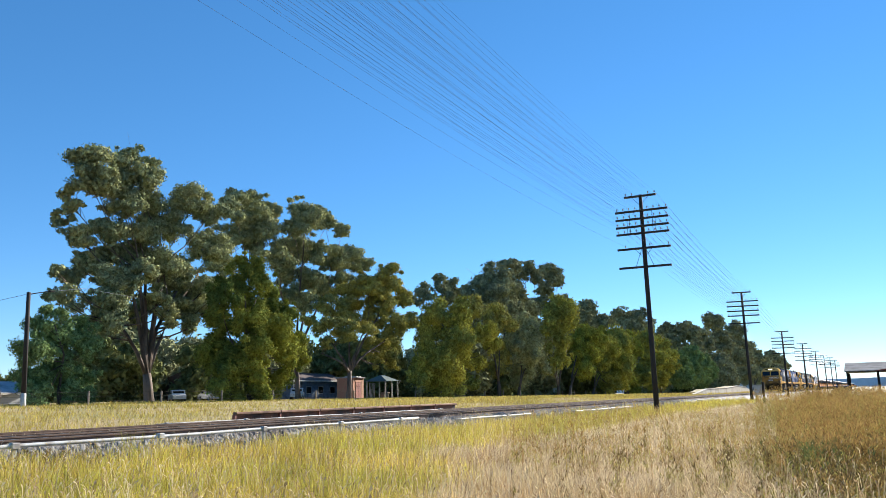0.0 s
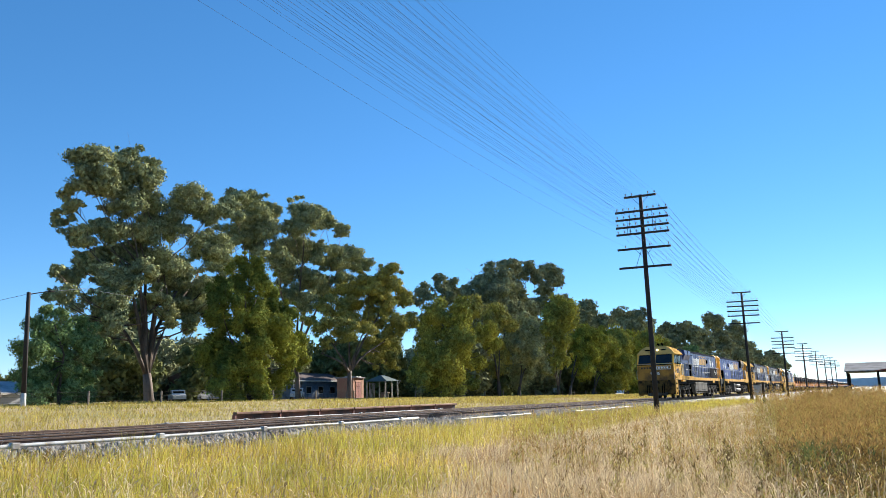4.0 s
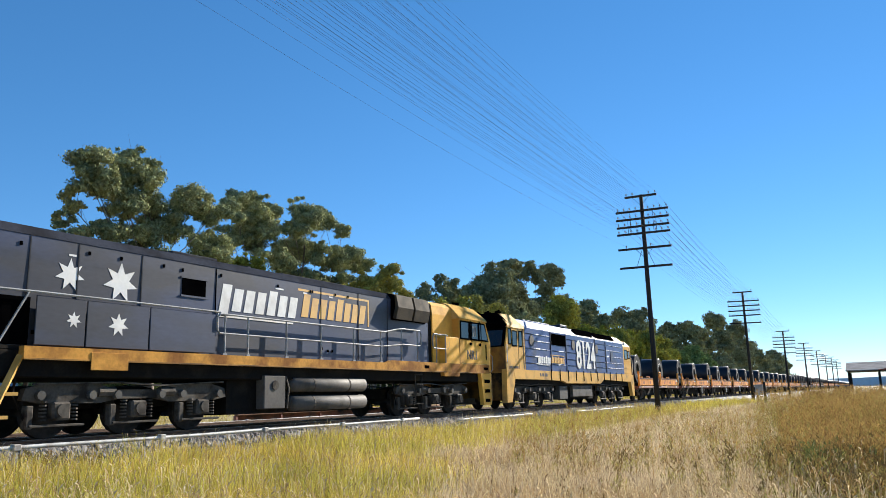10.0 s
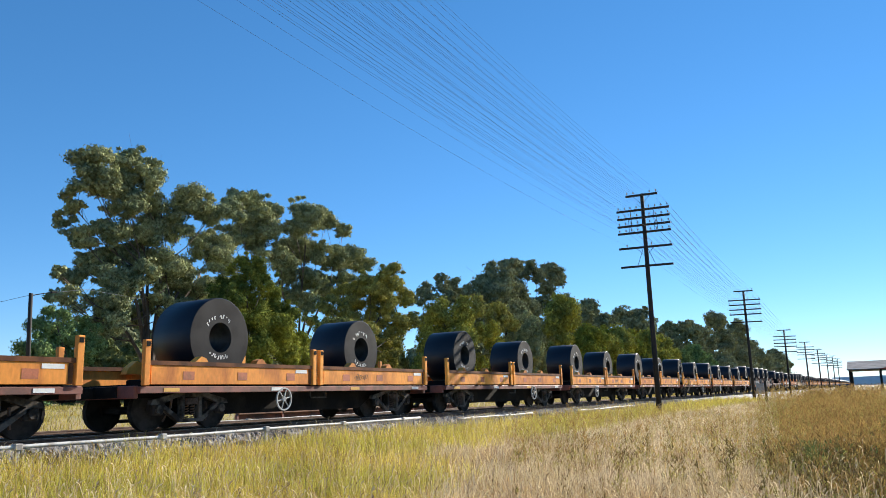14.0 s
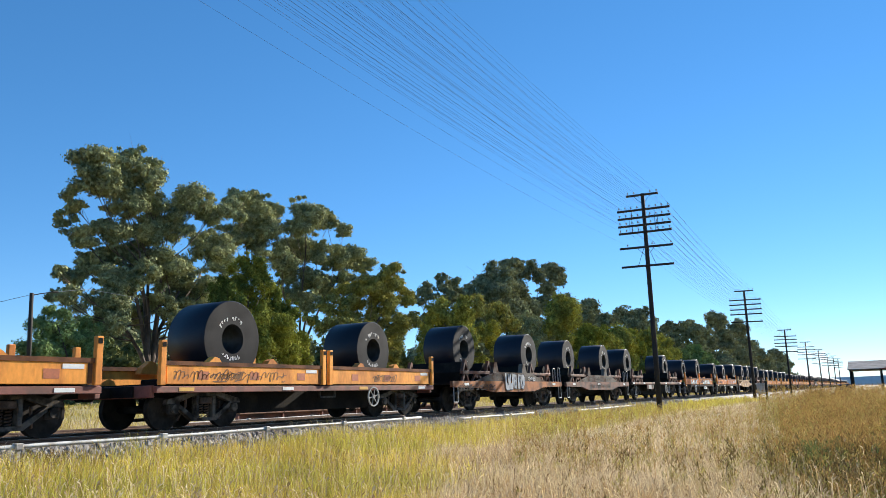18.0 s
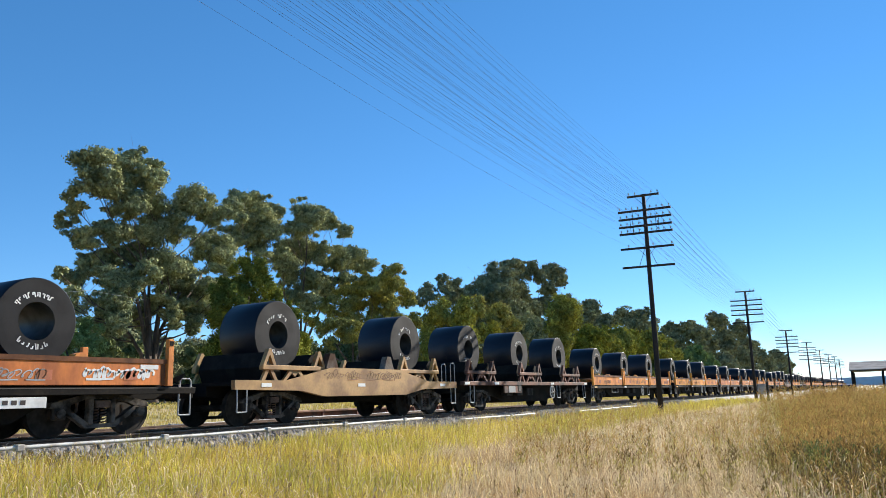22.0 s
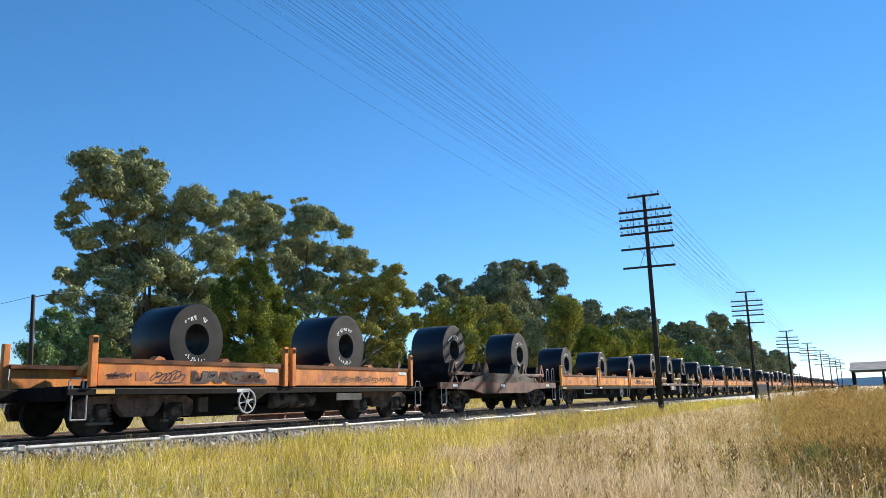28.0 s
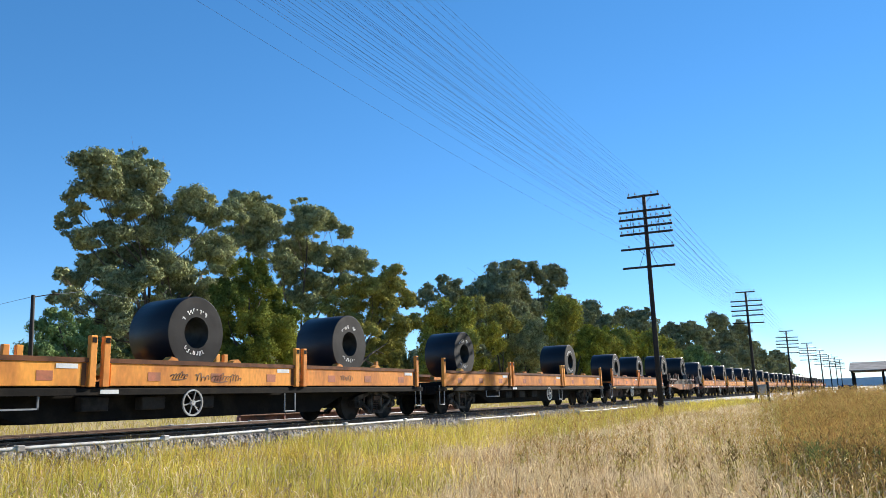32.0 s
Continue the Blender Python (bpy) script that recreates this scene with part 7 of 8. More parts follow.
# the drooping row along the fence
for k, (x, y, z, blobs, leaf, stems) in enumerate((
        (84.9, 46, 0.7, [(-2.2, 10.0, 1.45), (3.0, 10.2, 1.6), (-4.2, 7.3, 1.65), (1.1, 7.0, 2.05), (5.9, 7.8, 1.75), (9.8, 8.3, 1.28), (11.7, 6.6, 1.06), (-3.0, 4.3, 2.07), (3.7, 4.4, 2.04), (8.4, 4.5, 1.37), (-6.6, 2.7, 1.5), (-0.4, 1.9, 1.9), (6.0, 1.9, 1.12), (8.5, 1.5, 0.97)], "pepperleaf", [(0.4, 7.1), (-3.5, 6.1), (4, 6)]),
        (102.2, 47, 0.63, [(-0.4, 11.6, 1.68), (2.1, 10.3, 1.21), (-7.4, 12.1, 1.36), (-2.7, 9.8, 1.22), (3.0, 6.4, 1.65), (-0.8, 7.4, 1.11), (0.4, 3.8, 1.24)], "goldleaf", [(0.0, 8.1), (-4, 10)]),
        (106.8, 46, 0.34, [(6.1, 9.4, 2.49), (1.5, 6.4, 2.33), (6.7, 6.6, 2.01), (2.9, 3.5, 2.14), (9.1, 4.3, 1.53), (-0.6, 8.5, 1.6), (3.2, 10.8, 1.6)], "gumleaf", [(1.5, 6.1), (5.7, 5.6)]),
        (120.9, 45, 0.15, [(-0.8, 13.2, 2.48), (-5.8, 11.5, 1.57), (5.3, 12.7, 1.84), (-5.3, 7.8, 1.63), (-0.2, 8.7, 1.48), (1.1, 6.0, 1.49), (-2.9, 5.2, 1.24)], "pepperleaf", [(0.2, 6.7), (5.8, 9.0), (-3, 7)]),
        (126.3, 45, 0.15, [(11.6, 10.3, 2.45), (6.1, 9.3, 1.91), (8.6, 7.1, 2.32), (13.0, 7.6, 1.59), (6.3, 4.4, 1.67), (11, 4.6, 1.5)], "greenleaf", [(4.5, 7.0), (9, 7)]),
        (142.0, 46, -0.08, [(16.5, 11.1, 2.76), (9.3, 9.0, 2.14), (13.9, 6.4, 2.71), (5.2, 6.2, 1.67), (10.1, 2.9, 1.88), (16.0, 2.5, 1.58), (4.5, 10, 1.9)], "pepperleaf", [(5.2, 6.2), (11.1, 7.1)]),
        (165.8, 46, 0.1, [(-8.7, 12.0, 2.26), (-0.3, 11.4, 2.09), (-13.3, 8.0, 2.36), (-2.8, 7.9, 2.32), (4.2, 9.5, 1.86), (-6.7, 4.8, 2.09), (3.3, 3.1, 1.84), (-9.0, 1.3, 1.46), (7.2, 1.3, 1.59)], "greenleaf", [(-4.5, 7.4), (2, 7)]),
        (196.2, 46, 0.0, [(-10.7, 12.4, 2.51), (-0.7, 11.3, 2.63), (8.0, 10.0, 2.61), (-10.1, 7.9, 2.51), (4.5, 6.7, 2.46), (-17.0, 4.4, 1.93), (-3.2, 3.5, 2.27)], "pepperleaf", [(-4.0, 7.4), (4, 7)]),
        (230.1, 45, 0.0, [(4.1, 9.8, 3.44), (-11.0, 8.2, 2.77), (19.6, 8.4, 3.38), (-0.8, 5.5, 3.6), (25.1, 5.2, 3.04), (-17.9, 4.2, 2.46), (10.2, 2.6, 2.5), (41.4, 7.5, 2.38)], "darkleaf", [(2.8, 6.3), (15, 6)]))):
    tree("drooping green tree in the row along the railway fence", x, y, z, blobs, M[leaf], M["darkbark"], stems, 0.3, 0.3 + 0.0015 * (x - 80), 40 + k, droop=0.2, spread=1.8, cover=1.15, flat=0.95, swell=0.93, name="pepper_tree")


# ---- grass ----
M.update(
    grass=leafy("yellow_green_grass", (0.66, 0.55, 0.12), (0.5, 0.45, 0.1), 0.5, 0.5, 0.5, 0.3),
    golden=leafy("ripe_golden_grass", (0.8, 0.62, 0.17), (0.64, 0.5, 0.11), 0.5, 0.5, 0.5, 0.3),
    straw=leafy("pinkish_dry_straw", (0.9, 0.74, 0.5), (0.72, 0.58, 0.36), 0.5, 0.35, 0.45, 0.3),
    reddish=leafy("reddish_seeding_grass", (0.62, 0.43, 0.24), (0.5, 0.35, 0.17), 0.5, 0.5, 0.45, 0.3),
    fargold=leafy("ripe_far_grass", (0.6, 0.47, 0.14), (0.46, 0.38, 0.1), 0.5, 0.12, 0.4, 0.3),
    fargrass=leafy("low_yellow_green_grass", (0.56, 0.46, 0.15), (0.66, 0.52, 0.28), 0.5, 0.12, 0.4, 0.3),
    weed=leafy("brown_seeding_weeds", (0.56, 0.36, 0.13), (0.36, 0.23, 0.08), 0.5, 0.6, 0.4, 0.25),
)


def blades(name, x, y, z, h, w, material, seed, lean=0.3, plain=False, way=None):
    """Bent tapered blades, three vertices low and two above."""
    rng = np.random.default_rng(seed)
    n = len(x)
    a = rng.uniform(0, 2 * np.pi, n)
    d = np.stack([np.cos(a), np.sin(a), np.zeros(n)], 1)
    q = rng.uniform(0, 2 * np.pi, n) if way is None else way
    l = np.stack([np.cos(q), np.sin(q), np.zeros(n)], 1) * (rng.uniform(0.2, 1.4, n) * lean * h)[:, None]
    p = np.stack([x, y, z], 1)
    up = np.array((0, 0, 1.0))
    mid = p + up * (0.55 * h)[:, None] + l * 0.35
    tip = p + up * h[:, None] + l
    ww = d * (w / 2)[:, None]
    if plain:
        return sheet(np.stack([p - ww, p + ww, tip], 1).reshape(-1, 3), np.arange(3 * n).reshape(-1, 3), name, material)
    v = np.stack([p - ww, p + ww, mid - ww * 0.8, mid + ww * 0.8, tip], 1).reshape(-1, 3)
    k = 5 * np.arange(n)[:, None]
    f = np.concatenate([k + (0, 1, 3), k + (0, 3, 2), k + (2, 3, 4)])
    return sheet(v, f, name, material)


gz = np.vectorize(ground_z)


def tufted(rng, x, y, each, reach):
    """Roots of blades gathered in tufts: their places and the way each leans, outward from its tuft."""
    n = len(x) * each
    q = rng.uniform(0, 2 * np.pi, n)
    r = reach * np.sqrt(rng.uniform(0, 1, n))
    return np.repeat(x, each) + r * np.cos(q), np.repeat(y, each) + r * np.sin(q), q + rng.normal(0, 0.7, n)


def seed_heads(name, x, y, z, h, material, seed, size):
    """Thin stalks that end in a slim nodding seed head."""
    rng = np.random.default_rng(seed)
    n = len(x)
    q = rng.uniform(0, 2 * np.pi, n)
    way = np.stack([np.cos(q), np.sin(q), np.zeros(n)], 1)
    side = np.stack([-np.sin(q + 0.6), np.cos(q + 0.6), np.zeros(n)], 1)
    foot = np.stack([x, y, z], 1)
    top = foot + way * (h * rng.uniform(0.05, 0.5, n))[:, None] + np.array((0, 0, 1.0)) * h[:, None]
    k = (size * rng.uniform(0.7, 1.4, n))[:, None]
    end = top + way * k * 0.7 + np.array((0, 0, 0.5)) * k
    mid = (top + end) / 2
    v = np.stack([foot, top - side * k * 0.035, top + side * k * 0.035, mid - side * k * 0.13, mid + side * k * 0.13, end], 1).reshape(-1, 3)
    j = 6 * np.arange(n)[:, None]
    return sheet(v, np.concatenate([j + (0, 2, 1), j + (1, 2, 4), j + (1, 4, 3), j + (3, 4, 5)]), name, material)


def meadow():
    rng = np.random.default_rng(3)
    field = lambda x, y: (y < np.where(x < 13, 11.75, 12.3) + 0.25 * np.sin(x * 1.3))
    hazard = lambda x, y, f, o: np.array([noise.noise((u * f, v * f * 1.3, o)) for u, v in zip(x, y)])
    n = 56000
    # thinner with distance from the near edge of the field
    d = 6 + 74 * rng.uniform(0, 1, n) ** 1.9
    a = np.radians(rng.uniform(-6, 62, n))
    tx, ty = d * np.cos(a), d * np.sin(a)
    ok = field(tx, ty)
    tx, ty = tx[ok], ty[ok]
    patch, gold = hazard(tx, ty, 0.17, 3.0), hazard(tx, ty, 0.4, 14.0)
    bear = np.degrees(np.arctan2(ty, tx))
    edge = np.clip((ty - 7.8) / 1.6, 0, 1)
    dry = np.clip((36 - bear) / 14, 0, 1) * (1 - edge) + 0.75 * patch * (1 - 0.6 * edge) + rng.normal(0, 0.14, len(tx)) > 0.42
    kind = np.where(dry, np.where(gold + rng.normal(0, 0.2, len(tx)) > 0.3, 3, 2), np.where(gold + rng.normal(0, 0.22, len(tx)) > 0.12, 1, 0))
    tall = (1 + 0.5 * hazard(tx, ty, 1.1, 9.0)) * (1 + 0.35 * patch)
    for k, (nm, mat, lab, high, lean) in enumerate((
            ("meadow_grass", "grass", "tall yellow-green grass in the field", (0.22, 0.5), 0.34), ("golden_meadow_grass", "golden", "tall ripe golden grass in the field", (0.24, 0.52), 0.4),
            ("dry_meadow_grass", "straw", "pale dry straw-coloured grass in the field", (0.12, 0.34), 0.7), ("reddish_meadow_grass", "reddish", "reddish-brown seeding grass in the field", (0.18, 0.4), 0.5))):
        m = kind == k
        x, y, q = tufted(rng, tx[m], ty[m], 7, 0.11)
        d = np.hypot(x, y)
        h = np.repeat(tall[m], 7) * rng.uniform(*high, len(x))
        w = (0.0042 + 0.0004 * d) * rng.uniform(0.7, 1.4, len(x))
        z = gz(x, y) - 0.03
        for close in (True, False):
            c = (d < 19) == close
            tagged(new(nm, blades(nm, x[c], y[c], z[c], h[c], w[c], M[mat], 8, lean, not close, q[c])), lab, "grass", kind="stuff")
    # seed heads standing above the field
    n = 15000
    d = 7 + 40 * rng.uniform(0, 1, n) ** 1.6
    a = np.radians(rng.uniform(0, 60, n))
    x, y = d * np.cos(a), d * np.sin(a)
    ok = field(x, y)
    x, y = x[ok], y[ok]
    pick = rng.random(len(x)) < 0.6
    for m, mat, lab in ((pick, "straw", "pale nodding seed heads over the field"), (~pick, "reddish", "reddish-brown seed heads over the field")):
        tagged(new("seed_heads", seed_heads("seed_heads", x[m], y[m], gz(x[m], y[m]), rng.uniform(0.28, 0.62, int(m.sum())), M[mat], 12, 0.055)), lab, "grass", kind="stuff")
    # beyond the tracks
    n = 26000
    tx, ty = 8 + 252 * rng.uniform(0, 1, n) ** 1.5, 20.3 + 34 * rng.uniform(0, 1, n) ** 1.3
    ok = ((ty > 21.9) | (tx < 21.5) | (tx > 39.5))
    tx, ty = tx[ok], ty[ok]
    patch = hazard(tx, ty, 0.11, 5.0) + rng.normal(0, 0.15, len(tx))
    for m, mat, lab in ((patch < 0.1, "fargold", "ripe golden grass between the siding and the trees"), (patch >= 0.1, "fargrass", "low yellow grass between the siding and the trees")):
        x, y, q = tufted(rng, tx[m], ty[m], 5, 0.3)
        far = np.hypot(x, y)
        h = rng.uniform(0.14, 0.42, len(x)) * np.where(y < 27, 1.0, np.where(y > 40, 0.45, 0.65)) * (1.25 if mat == "fargold" else 0.75)
        w = 0.0009 * far * rng.uniform(0.5, 1.2, len(x))
        tagged(new("far_grass", blades("far_grass", x, y, gz(x, y) - 0.02, h, w, M[mat], 9, 0.6, True, q)), lab, "grass", kind="stuff")
    # between the tracks
    n = 6500
    x, y = 8 + 90 * rng.uniform(0, 1, n) ** 1.3, np.where(rng.random(n) < 0.45, rng.uniform(16.1, 16.8, n), np.where(rng.random(n) < 0.5, rng.uniform(17.4, 19.6, n), rng.uniform(19.7, 20.6, n)))
    h = rng.uniform(0.1, 0.36, n) * np.where((y > 17.2) & (y < 19.7), 0.6, 1.0)
    tagged(new("track_grass", blades("track_grass", x, y, np.full(n, -0.33), h, rng.uniform(0.012, 0.026, n), M["straw"], 10, 0.5)), "dry grass tufts between the tracks", "grass", kind="stuff")


meadow()


def weed_patch(name, label, x, y, h, heads, reach, seed, stalk, head, width, big=1.0):
    """Stalks with many small seed heads along their upper part."""
    rng = np.random.default_rng(seed)
    n = len(x)
    g = gz(x, y)
    tagged(new(name + "_stalks", blades("s", x, y, g, h, np.full(n, width), stalk, seed, 0.14)), label, "weeds", kind="stuff")
    u = rng.uniform(0.3, 1.04, (n, heads))
    r = reach * np.sin(np.clip(u, 0, 1) * 2.9) + 0.02
    t = rng.uniform(0, 6.28, (n, heads))
    q = rng.uniform(0.1, 1, (n, heads))
    px, py = (x[:, None] + r * q * np.cos(t)).ravel(), (y[:, None] + r * q * np.sin(t)).ravel()
    pz = (g[:, None] + h[:, None] * u).ravel()
    m = len(px)
    top = u.ravel() + rng.normal(0, 0.15, m) > 0.72
    for mask, mat, word in ((top, head, ", seed heads"), (~top, M["olive"], ", olive lower leaves")):
        k = int(mask.sum())
        tagged(new(name + "_heads", blades("h", px[mask], py[mask], pz[mask], big * rng.uniform(0.03, 0.08, k), big * rng.uniform(0.012, 0.026, k), mat, seed + 1, 0.9, True)), label + word, "weeds", kind="stuff")


def weeds():
    rng = np.random.default_rng(21)
    # the thick stand at the edge of the field
    n = 2600
    d = 14 + 34 * rng.uniform(0, 1, n) ** 1.1
    a = np.radians(np.where(rng.random(n) < 0.75, rng.uniform(-4, 3.6, n), rng.normal(4.0, 1.5, n)) + 0.7 * np.sin(d * 0.9))
    x, y = d * np.cos(a), d * np.sin(a)
    h = rng.uniform(0.6, 1.0, n) * np.interp(d, [14, 20, 30, 48], [0.6, 1.0, 1.45, 1.55])
    weed_patch("tall_weeds", "tall rusty brown dried weeds", x, y, h, 64, 0.17, 5, M["weed"], M["weed"], 0.011)
    # thin scatter through the dry grass
    n = 750
    d = 12 + 26 * rng.uniform(0, 1, n)
    a = np.radians(rng.uniform(4, 24, n) ** 1.0)
    x, y = d * np.cos(a), d * np.sin(a)
    ok = y < 11
    weed_patch("thin_weeds", "thin brown weed stalks in dry grass", x[ok], y[ok], rng.uniform(0.3, 0.8, n)[ok], 22, 0.09, 31, M["weed"], M["weed"], 0.011)
    # rank growth in front of the stand
    n = 620
    d = rng.uniform(10.2, 16, n)
    a = np.radians(rng.normal(0.8, 2.4, n))
    h = rng.uniform(0.28, 0.6, n) * np.interp(d, [10, 16], [0.8, 1.1])
    for k, (head, lab) in enumerate((("weed", "low rusty brown weeds in front of the stand"), ("dock", "low dark brown weeds in front of the stand"))):
        m = np.arange(n) % 2 == k
        weed_patch("low_weeds", lab, (d * np.cos(a))[m], (d * np.sin(a))[m], h[m], 30, 0.12, 81 + k, M[head], M[head], 0.011)
    # dark docks near the camera
    c = np.array(((13.3, 0.85), (13.9, 1.05), (12.8, 0.7), (13.5, 0.95), (14.2, 0.9)))[rng.integers(0, 5, 70)] + rng.normal(0, 0.3, (70, 2))
    weed_patch("green_docks", "leafy dark green dock clumps", c[:, 0], c[:, 1], rng.uniform(0.25, 0.66, 70), 40, 0.09, 51, M["dockgreen"], M["dockgreen"], 0.014)
    e = np.array((8.0, 11.7)) + rng.normal(0, 0.22, (70, 2))
    weed_patch("dead_thistles", "dead grey-brown thistle clump by the pipe", e[:, 0], e[:, 1], rng.uniform(0.15, 0.4, 70), 24, 0.08, 61, M["dock"], M["dock"], 0.012)
    f = np.repeat(np.array(((9.8, 2.9), (10.8, 1.75), (11.7, 1.45), (11.2, 2.5), (13.0, 3.4), (9.4, 1.2), (14.0, 2.2), (11.7, 3.34), (11.9, 1.85), (12.4, 1.1), (17.0, 3.9), (18.5, 3.3))), 3, 0) + rng.normal(0, 0.06, (36, 2))
    weed_patch("tall_docks", "tall dark brown dock stalks with seed clusters", f[:, 0], f[:, 1], rng.uniform(0.45, 0.8, 36), 38, 0.1, 71, M["dock"], M["dock"], 0.012)
    n = 34
    d = rng.uniform(8.6, 15, n)
    a = np.radians(rng.uniform(1, 24, n))
    weed_patch("dark_docks", "dark green-brown dock stalks", d * np.cos(a), d * np.sin(a), rng.uniform(0.25, 0.7, n), 26, 0.09, 41, M["dock"], M["dock"], 0.012)


M["olive"] = leafy("olive_weed_leaves", (0.5, 0.43, 0.14), (0.36, 0.33, 0.09), 0.5, 0.8, 0.4, 0.25)
M["dockgreen"] = leafy("green_dock_leaves", (0.2, 0.23, 0.08), (0.14, 0.16, 0.06), 0.5, 0.8, 0.3, 0.25)
M["dock"] = leafy("dark_dock_leaves", (0.27, 0.19, 0.08), (0.16, 0.12, 0.05), 0.5, 0.6, 0.3, 0.2)
weeds()


# ---- fill behind the trees ----
# dark leaf tone: the shade between the trees is put into its colour
M["thicketleaf"] = leafy("shade_darkened_thicket_leaves", (0.2, 0.22, 0.09), (0.13, 0.16, 0.065), 0.5, 0.3, 0.35, 0.06)


def shrub(x, y, h, r, seed, leaf, label="dense dark shrub behind the railway trees"):
    rng = random.Random(seed)
    blobs = [(rng.uniform(-0.7, 0.7) * r, rng.uniform(0.2, 0.8) * h, r * rng.uniform(0.3, 0.46)) for _ in range(9)] + [(0, h - 0.4 * r, 0.4 * r), (-0.5 * r, 0.9, 0.4 * r), (0.5 * r, 0.9, 0.4 * r)]
    return tree(label, x, y, ground_z(x, y), blobs, leaf, M["darkbark"], [(0, h * 0.5)], 0.15, 0.22 + 0.006 * min(x, 120), seed, spread=r * 0.3, cover=0.8, flat=0.9, name="shrub", category="shrub")


for i, (x, y, h, r) in enumerate(((44, 62, 3.6, 2.2), (51, 64, 4.2, 2.6), (88, 99, 9, 5), (97, 100, 9.5, 5.5), (61, 80, 6.5, 4), (66.5, 82, 7.5, 4), (90, 102, 10, 6), (80, 83, 8, 4.5), (96, 88, 9, 6), (108, 72, 10, 5), (80, 98, 9, 6), (112, 84, 10, 6), (118, 64, 10, 5), (135, 66, 12, 6), (155, 62, 12, 7), (180, 58, 12, 8), (215, 54, 12, 8), (250, 52, 12, 9), (300, 50, 11, 10), (100, 55, 7, 4), (111, 55, 8, 4.5), (122, 55, 9, 5), (138, 54, 9, 5), (160, 55, 10, 6), (56, 96, 4, 4), (62, 58, 3.4, 2.2), (80, 110, 6, 6), (92, 112, 9, 7), (103, 110, 11, 8), (114, 114, 11, 8), (126, 110, 12, 9), (138, 114, 13, 9), (152, 110, 13, 9), (168, 112, 14, 10), (186, 108, 14, 10), (75, 96, 6, 4), (106, 92, 13.5, 5), (140, 90, 14, 6), (80, 100, 12, 5), (84, 106, 14, 5))):
    shrub(x, y, h, r, 70 + i, M["thicketleaf"] if i % 2 or x < 76 else M["farleaf"])


# ---- buildings, vehicles and fences beyond the railway ----
M.update(
    brick=surface("orange_red_brick", (0.5, 0.24, 0.16), 0.9, 0, (0.5, 0.28, 0.18), 0.4, 1.5, 12, 0.2, 0.3),
    reddoor=surface("dull_red_door", (0.33, 0.07, 0.045), 0.6),
    greenroof=surface("dark_green_tin_roof", (0.05, 0.09, 0.07), 0.5, 0.2, (0.09, 0.11, 0.09)),
    tin=surface("grey_tin", (0.45, 0.46, 0.47), 0.5, 0.3, (0.3, 0.29, 0.28), 0.4, 1.0, 10),
    greytin=surface("weathered_grey_tin", (0.42, 0.41, 0.4), 1.0, 0, (0.3, 0.29, 0.28), 0.5, 0.4, 8, spec=0.0),
    bluewall=surface("blue_grey_cladding", (0.16, 0.22, 0.32), 0.6),
    darkwall=surface("dark_brick_wall", (0.09, 0.05, 0.04), 0.9),
    pale=surface("pale_painted_timber", (0.6, 0.58, 0.53), 0.7, 0, (0.42, 0.4, 0.36)),
    carwhite=surface("white_car_paint", (0.72, 0.73, 0.74), 0.25, 0.0, (0.62, 0.62, 0.62), 0.3),
    carsilver=surface("silver_car_paint", (0.42, 0.44, 0.46), 0.25, 0.5),
    carblue=surface("dark_blue_car_paint", (0.02, 0.035, 0.09), 0.25, 0.2),
    tyre=surface("tyre_rubber", (0.015, 0.015, 0.016), 0.9),
    concrete=surface("pale_concrete", (0.52, 0.49, 0.44), 0.9, 0, (0.38, 0.35, 0.3), 0.5, 0.6, 9, 0.12, 0.2),
    # the haze of distance is put into the pale base colour of the hills
    hill=surface("haze_paled_far_hills", (0.75, 0.79, 0.82), 1.0, 0, (0.66, 0.71, 0.74), 0.5, 0.004, 0.05, 0.1, 0),
)


def brick_shed(x, y):
    g = ground_z(x, y)
    t = thing("brick_shed", "small orange brick shed with a red double door", "shed", m=pose(x, y, g, 0, 0, 8))
    part("wall", Shape().box(0, 3.2, 0.0, 0.2, -0.4, 2.7).box(0, 0.2, 0.2, 2.4, -0.4, 2.7).box(3.0, 3.2, 0.2, 2.4, -0.4, 2.7).box(0.2, 3.0, 2.2, 2.4, -0.4, 2.7), M["brick"], t, "orange brick wall")
    part("roof", Shape().prism([(-0.15, 2.7), (3.35, 2.7), (3.35, 2.8), (-0.15, 2.86)], -0.2, 2.6), M["tin"], t, "weathered tin roof")
    for a in (0.85, 1.62):
        d = part("door", Shape().box(a, a + 0.75, -0.05, 0.0, 0.0, 2.1, 0.01), M["reddoor"], t, "dull red timber door leaf")
        part("door_rail", Shape().box(a + 0.05, a + 0.7, -0.08, -0.05, 0.3, 0.42).box(a + 0.05, a + 0.7, -0.08, -0.05, 1.6, 1.72), M["reddoor"], d)
    part("door_frame", Shape().box(0.72, 0.84, -0.07, 0.0, 0, 2.25).box(2.38, 2.5, -0.07, 0.0, 0, 2.25).box(0.72, 2.5, -0.07, 0.0, 2.11, 2.25), M["brick"], t)
    for a in (0.3, 1.4, 2.3):
        part("loose_tin", Shape().box(a, a + 0.6, 0.2, 1.4, 2.84, 2.97, 0.02), M["pale"], t)


